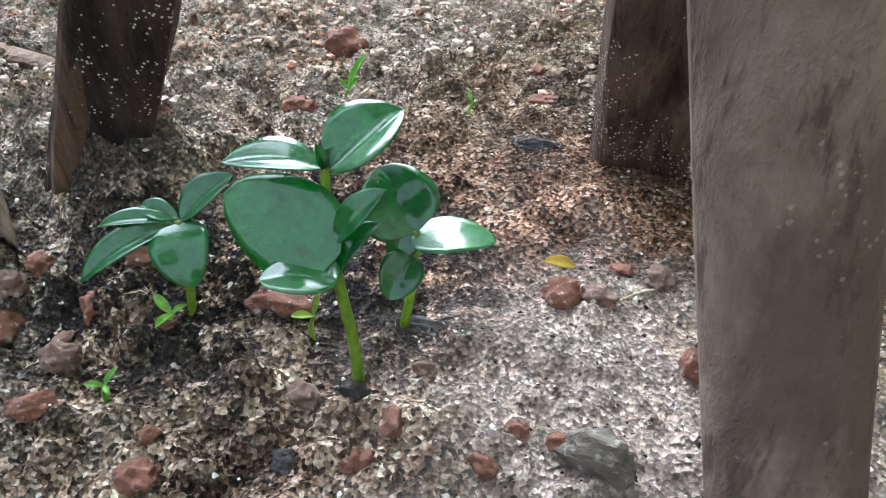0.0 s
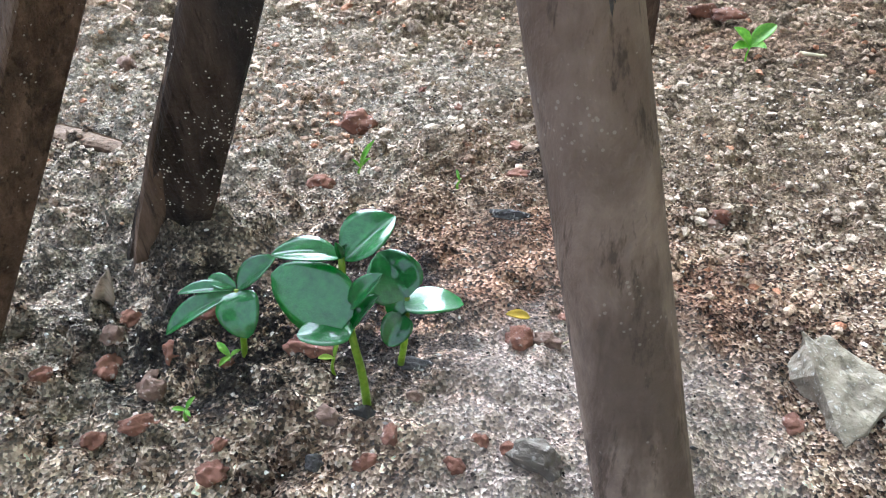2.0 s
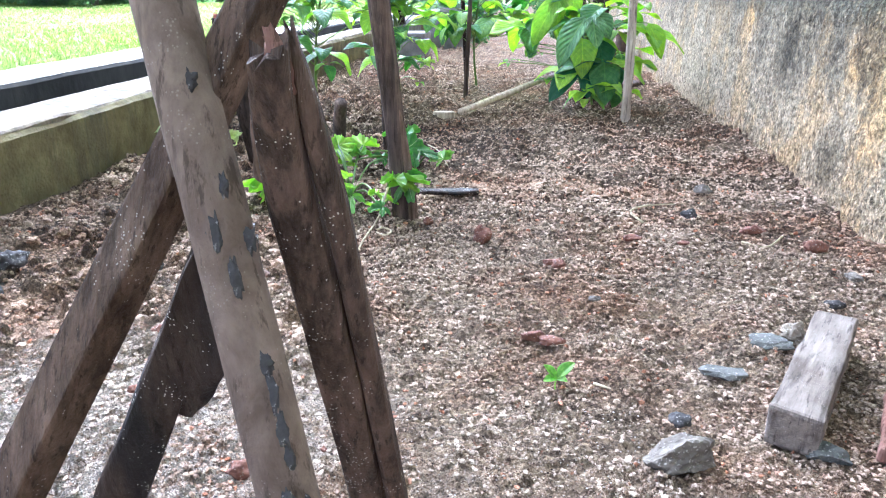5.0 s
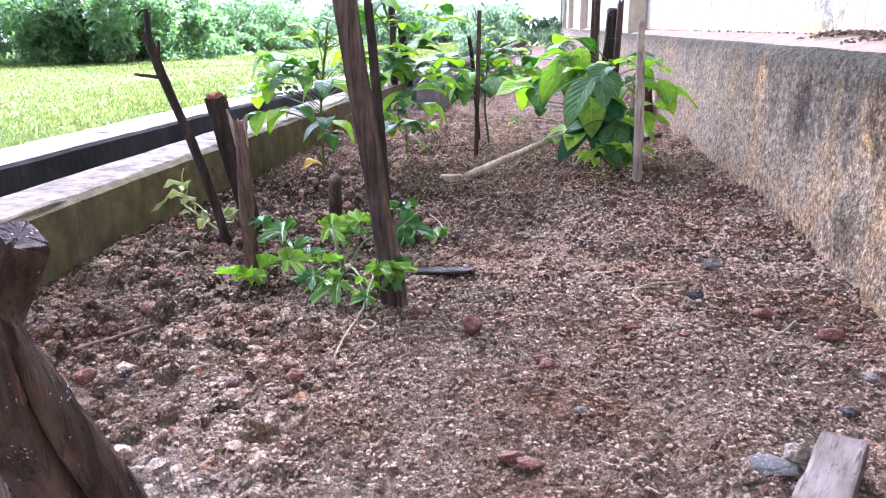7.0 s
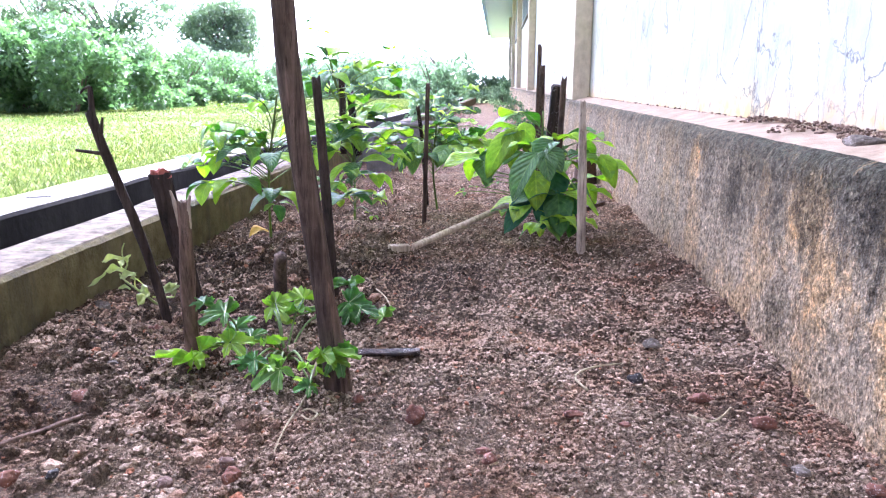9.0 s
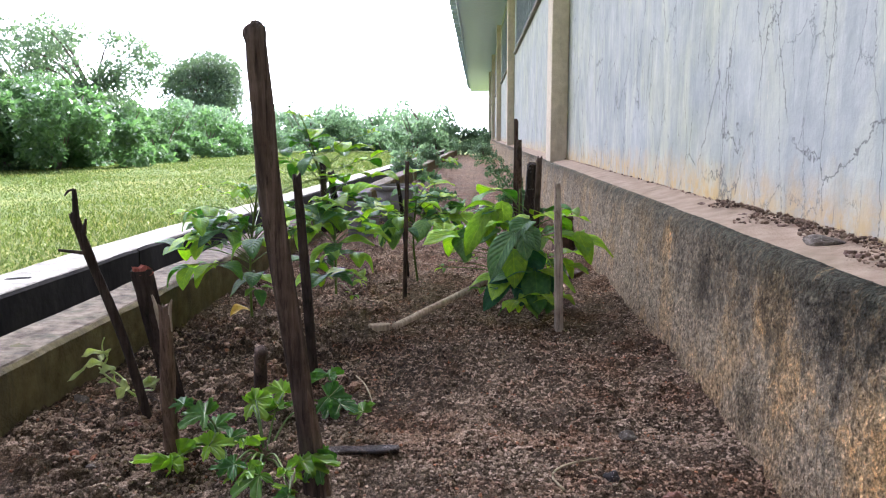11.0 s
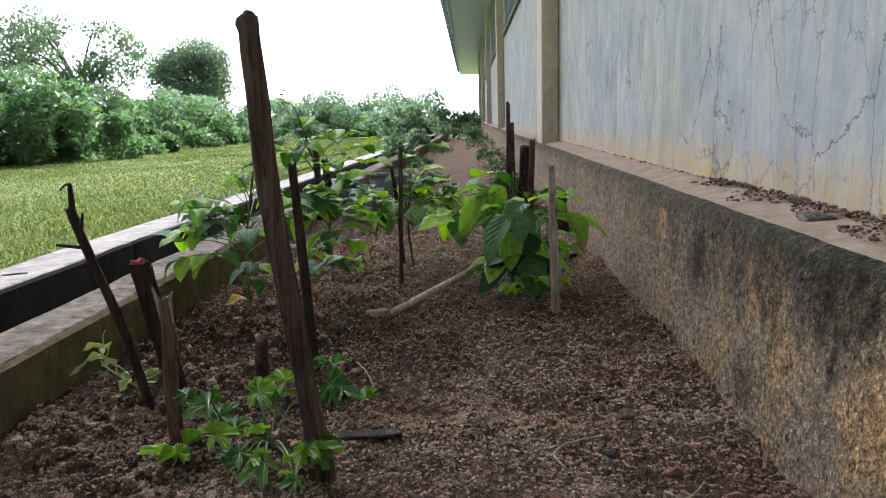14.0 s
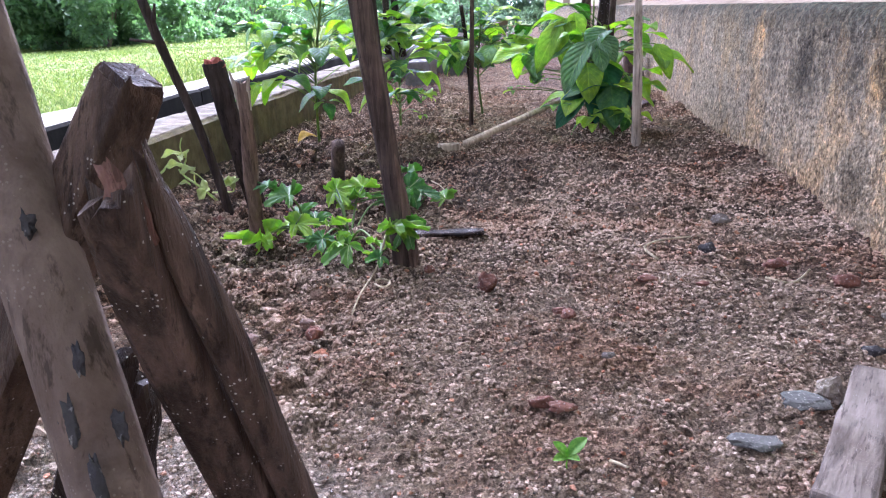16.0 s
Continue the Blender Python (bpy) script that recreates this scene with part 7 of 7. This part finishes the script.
for k in range(14):
    x = -16 + k * 1.15
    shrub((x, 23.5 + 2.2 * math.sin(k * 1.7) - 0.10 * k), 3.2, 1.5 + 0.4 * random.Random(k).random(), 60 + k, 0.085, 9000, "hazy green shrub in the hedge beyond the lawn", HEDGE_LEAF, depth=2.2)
for k, (x, y, h) in enumerate(((-1.4, 19.0, 1.2), (-0.55, 22.5, 0.9), (-2.6, 21.0, 1.4))):
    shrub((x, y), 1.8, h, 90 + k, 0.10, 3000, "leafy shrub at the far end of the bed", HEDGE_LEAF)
for k, (x, y, h, w) in enumerate(((-0.50, 7.4, 0.34, 0.30), (-0.5, 10.6, 0.30, 0.3), (0.36, 13.0, 0.28, 0.5), (0.1, 17.0, 0.3, 0.8))):
    bush = shrub((x, y), w, h, 110 + k, 0.05, 700, "thin-leaved bush growing by the kerb, further along the bed", HEDGE_LEAF)
    bush.location.z = 0
for k, (x, y, h, w) in enumerate(((-0.06, 3.9, 0.07, 0.16), (-0.02, 4.6, 0.07, 0.2), (0.46, 3.3, 0.10, 0.15), (0.48, 4.3, 0.10, 0.2), (0.48, 5.6, 0.12, 0.25), (0.45, 7.2, 0.14, 0.3), (-0.2, 6.4, 0.08, 0.2), (0.42, 9.6, 0.16, 0.4), (-0.1, 9.0, 0.08, 0.3))):
    weed = shrub((x, y), w, h, 130 + k, 0.028, 420, "low green weed growing in the bed's earth", SHRUB_LEAF)
    weed.location.z = 0

# ---- lawn grass ----
g = np.random.default_rng(3)
n = 150000
y = 1.0 + 18 * g.random(n) ** 1.9
x = -0.87 - (0.2 + 0.75 * y) * g.random(n) ** 1.1
h = g.uniform(0.006, 0.020, n) * (1 + 0.3 * np.clip(y - 5, 0, 12) / 6) * (0.6 + 0.9 * flat_noise(x, y, 1.6, 44))
a = g.uniform(0, 6.28, n)
w = 0.0018 + 0.0008 * y
z = 0.052 + 0.05 * (flat_noise(x, y, 0.7, 4) - 0.5) * np.clip((-0.9 - x) / 2, 0, 1) - 0.006 * np.clip(y - 2, 0, 30)
lean = g.normal(size=(n, 2)) * (h * 0.6)[:, None]
p = np.stack([x, y, z], 1)
sd = np.stack([np.cos(a) * w, np.sin(a) * w, np.zeros(n)], 1)
tip = p + np.stack([lean[:, 0], lean[:, 1], h], 1)
v = np.stack([p - sd, p + sd, tip], 1).reshape(-1, 3)
lawn = piece("lawn_grass", quick_mesh("lawn_grass", v, np.arange(3 * n).reshape(-1, 3), False), GRASS)
tagged(lawn, "short yellow-green grass blades of the lawn", "grass", kind="stuff")


# ---- loose grains and crumbs ----
ICO = bmesh.new()
bmesh.ops.create_icosphere(ICO, subdivisions=1, radius=1)
ICO_V = np.array([v.co[:] for v in ICO.verts])
ICO_F = np.array([[v.index for v in f.verts] for f in ICO.faces if f.calc_center_median().z > -0.7])
bmesh.ops.subdivide_edges(ICO, edges=ICO.edges[:], cuts=1, use_grid_fill=True)
bmesh.ops.triangulate(ICO, faces=ICO.faces[:])
ICO.verts.index_update()
FINE_V = np.array([v.co.normalized()[:] for v in ICO.verts])
FINE_F = np.array([[v.index for v in f.verts] for f in ICO.faces])
ICO.free()


def patchy(n, x0, x1, y0, y1, bias, seed):
    """Places strewn more thickly in some patches than in others."""
    g = np.random.default_rng(seed)
    x, y = g.uniform(x0, x1, n * 2), y0 + (y1 - y0) * g.random(n * 2) ** bias
    d = flat_noise(x, y, 28, 31) * 0.6 + flat_noise(x, y, 9, 32) * 0.6
    keep = g.random(n * 2) < np.clip((d - 0.25) * 2.2, 0.3, 1)
    return x[keep][:n], y[keep][:n]


OCTA_V = np.array([(1, 0, 0), (-1, 0, 0), (0, 1, 0), (0, -1, 0), (0, 0, 1), (0, 0, -1)], float)
OCTA_F = np.array([(0, 2, 4), (2, 1, 4), (1, 3, 4), (3, 0, 4), (2, 0, 5), (1, 2, 5), (3, 1, 5), (0, 3, 5)])


def scatter(name, label, x, y, r, material, seed, sink=0.3, ground=None, fine=False, coarse=False):
    g = np.random.default_rng(seed)
    n = len(x)
    z = soil_height(x, y) if ground is None else ground
    sv, sf = (FINE_V, FINE_F) if fine else (OCTA_V, OCTA_F) if coarse else (ICO_V, ICO_F)
    q = sv[None] * (1 + (0.75 if fine else 0.9) * (g.random((n, len(sv), 1)) - 0.5))
    q = q * g.uniform(0.65, 1.3, (n, 1, 3)) * np.array([1.1, 1.1, 0.85]) * r[:, None, None]
    v = q + np.stack([x, y, z + r * (0.6 - sink)], 1)[:, None]
    f = sf[None] + (np.arange(n) * len(sv))[:, None, None]
    ob = piece(name, quick_mesh(name, v.reshape(-1, 3), f.reshape(-1, 3), False), material)
    return tagged(ob, label, "soil", kind="stuff")


g = np.random.default_rng(5)
n = 16000
x, y = g.uniform(-0.08, 0.27, n), 0.03 + 0.30 * g.random(n) ** 1.25
scatter("sand_grains", "coarse pale, dark and reddish sand grains", x, y, 0.0002 + 0.0005 * g.random(n) ** 2.6, GRAINS, 1, coarse=True)
x, y = patchy(66000, -0.39, 0.585, 0.13, 0.92, 1.15, 51)
keep = (y > 0.25) | (np.abs(x - 0.08) > 0.07) | (y > 0.17 + 0.05 * g.random(len(x)))
keep &= g.random(len(x)) < np.clip(0.25 + (y - 0.13) / 0.16, 0, 1)
x, y = x[keep], y[keep]
r = (0.0006 + 0.0018 * g.random(len(x)) ** 2.0) * (0.55 + 0.75 * y)
tiny = r < np.quantile(r, 0.62)
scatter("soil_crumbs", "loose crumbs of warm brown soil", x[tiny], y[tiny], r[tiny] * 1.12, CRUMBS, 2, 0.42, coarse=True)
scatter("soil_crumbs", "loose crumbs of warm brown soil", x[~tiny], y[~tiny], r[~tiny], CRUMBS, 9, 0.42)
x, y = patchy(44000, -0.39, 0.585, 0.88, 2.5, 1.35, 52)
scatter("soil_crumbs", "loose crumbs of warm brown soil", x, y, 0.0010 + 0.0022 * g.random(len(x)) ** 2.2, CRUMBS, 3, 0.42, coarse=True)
x, y = patchy(420, -0.38, 0.56, 0.4, 1.8, 1.2, 53)
scatter("soil_clods", "larger clods of dry soil", x, y, 0.002 + 0.0035 * g.random(len(x)) ** 2.5, SOIL, 4, sink=0.8, fine=True)
x, y = patchy(1100, -0.385, 0.04, 0.36, 1.4, 1.2, 54)
scatter("soil_clods", "larger clods of dry soil", x, y, 0.002 + 0.005 * g.random(len(x)) ** 2.2, CRUMBS, 8, sink=0.55, fine=True)
# spilt earth against the foot of the wall
n = 1500
y = 0.66 + 0.66 * g.random(n)
x = WALL_X - 0.004 - 0.055 * g.random(n) ** 1.6 * np.clip(flat_noise(y, y, 11, 41) * 2.2 - 0.5, 0.08, 1.2)
scatter("spilt_earth", "dark brown earth heaped along the wall's foot", x, y, 0.0006 + 0.0026 * g.random(n) ** 3.0, SPILT, 6, 0.2, 0.281 - 0.16 * (WALL_X - x) + 0.006 * g.random(n) * np.clip(1 - (WALL_X - x) / 0.03, 0, 1))
n = 170
y = 1.3 + 2.4 * g.random(n)
scatter("spilt_earth", "dark brown earth heaped along the wall's foot", WALL_X - 0.003 - 0.014 * g.random(n) ** 2, y, 0.0008 + 0.0026 * g.random(n) ** 2.5, SPILT, 7, 0.2, np.full(n, 0.279))

# ---- dry clods and a flat stone on the ledge ----
for k, (place, w) in enumerate((((0.6655, 1.3737, 0.272), 0.024), ((0.6778, 1.1756, 0.272), 0.026), ((0.6817, 1.1343, 0.272), 0.03), ((0.6879, 1.0953, 0.272), 0.026), ((0.6781, 1.0269, 0.272), 0.03), ((0.6881, 1.0045, 0.272), 0.022), ((0.6807, 0.9555, 0.272), 0.022), ((0.6923, 0.8894, 0.274), 0.03), ((0.6945, 0.8567, 0.274), 0.034), ((0.686, 0.8128, 0.274), 0.026), ((0.6549, 0.7978, 0.272), 0.022), ((0.6613, 0.7776, 0.272), 0.02), ((0.6882, 0.7853, 0.274), 0.03), ((0.6867, 0.7474, 0.274), 0.028), ((0.6854, 0.7128, 0.274), 0.026), ((0.6959, 0.954, 0.272), 0.018), ((0.6798, 1.7424, 0.272), 0.012), ((0.6929, 2.487, 0.272), 0.014), ((0.6751, 2.7595, 0.272), 0.014))):
    ob = piece("dry_clod", stone_mesh("dry_clod", (w * 0.62, w * 0.9, w * 0.36), 200 + k, 0.6, 3, 0.6), BROWN_STONE)
    ob.matrix_basis = pose(place[0] + 0.004, place[1], 0.268, 0, 0, 37 * k)
    tagged(ob, "dry brown clod lying on the plinth ledge", "clod", "clods on the ledge")
ob = piece("flat_stone", stone_mesh("flat_stone", (0.03, 0.06, 0.018), 240, 0.9, 3, 0.25), GREY_STONE)
place = (0.6649, 0.8701, 0.272)
ob.matrix_basis = pose(place[0], place[1], 0.268, 0, 0, 20)
tagged(ob, "flat grey stone lying on the plinth ledge", "stone")

# ---- cast blocks by the drain ----
def cast_block(x0, x1, y0, y1, z0, z1, label):
    bm = soft_box(x0, x1, y0, y1, z0, z1, 0.006)
    bmesh.ops.subdivide_edges(bm, edges=bm.edges[:], cuts=2)
    for v in bm.verts:
        v.co += Vector((noise.noise(v.co * 30), noise.noise(v.co * 30 + Vector((5, 0, 0))), noise.noise(v.co * 30 + Vector((0, 5, 0))))) * 0.004
    tagged(part("concrete_block", bm, KERB_TOP, None), label, "concrete block")


cast_block(-0.50, -0.31, 3.1, 3.6, 0.0, 0.125, "pale cast slab bridging from kerb to bed")
cast_block(-0.30, -0.20, 2.86, 3.08, -0.03, 0.085, "grey cast block set beside the kerb")

# ---- round basin beside the kerb ----
tub = tagged(base_of("basin", (-0.165, 3.45, -0.02)), "round pale grey basin with a rolled rim on soil", "basin")
shell = [(0.001, 0.0), (0.075, 0.0), (0.082, 0.012), (0.098, 0.165), (0.094, 0.165), (0.078, 0.02), (0.001, 0.018)]
band = [(0.097, 0.160), (0.108, 0.164), (0.111, 0.174), (0.108, 0.184), (0.098, 0.186), (0.093, 0.178)]
for name, prof, closed in (("bowl", shell, False), ("rim", band, True)):
    v = [(r * math.cos(a * math.pi / 18), r * math.sin(a * math.pi / 18), z) for r, z in prof for a in range(36)]
    n = len(prof)
    f = [(i % n * 36 + a, i % n * 36 + (a + 1) % 36, (i + 1) % n * 36 + (a + 1) % 36, (i + 1) % n * 36 + a) for i in range(n if closed else n - 1) for a in range(36)]
    ob = piece(name, mesh_of(name, v, f), KERB_TOP, tub)
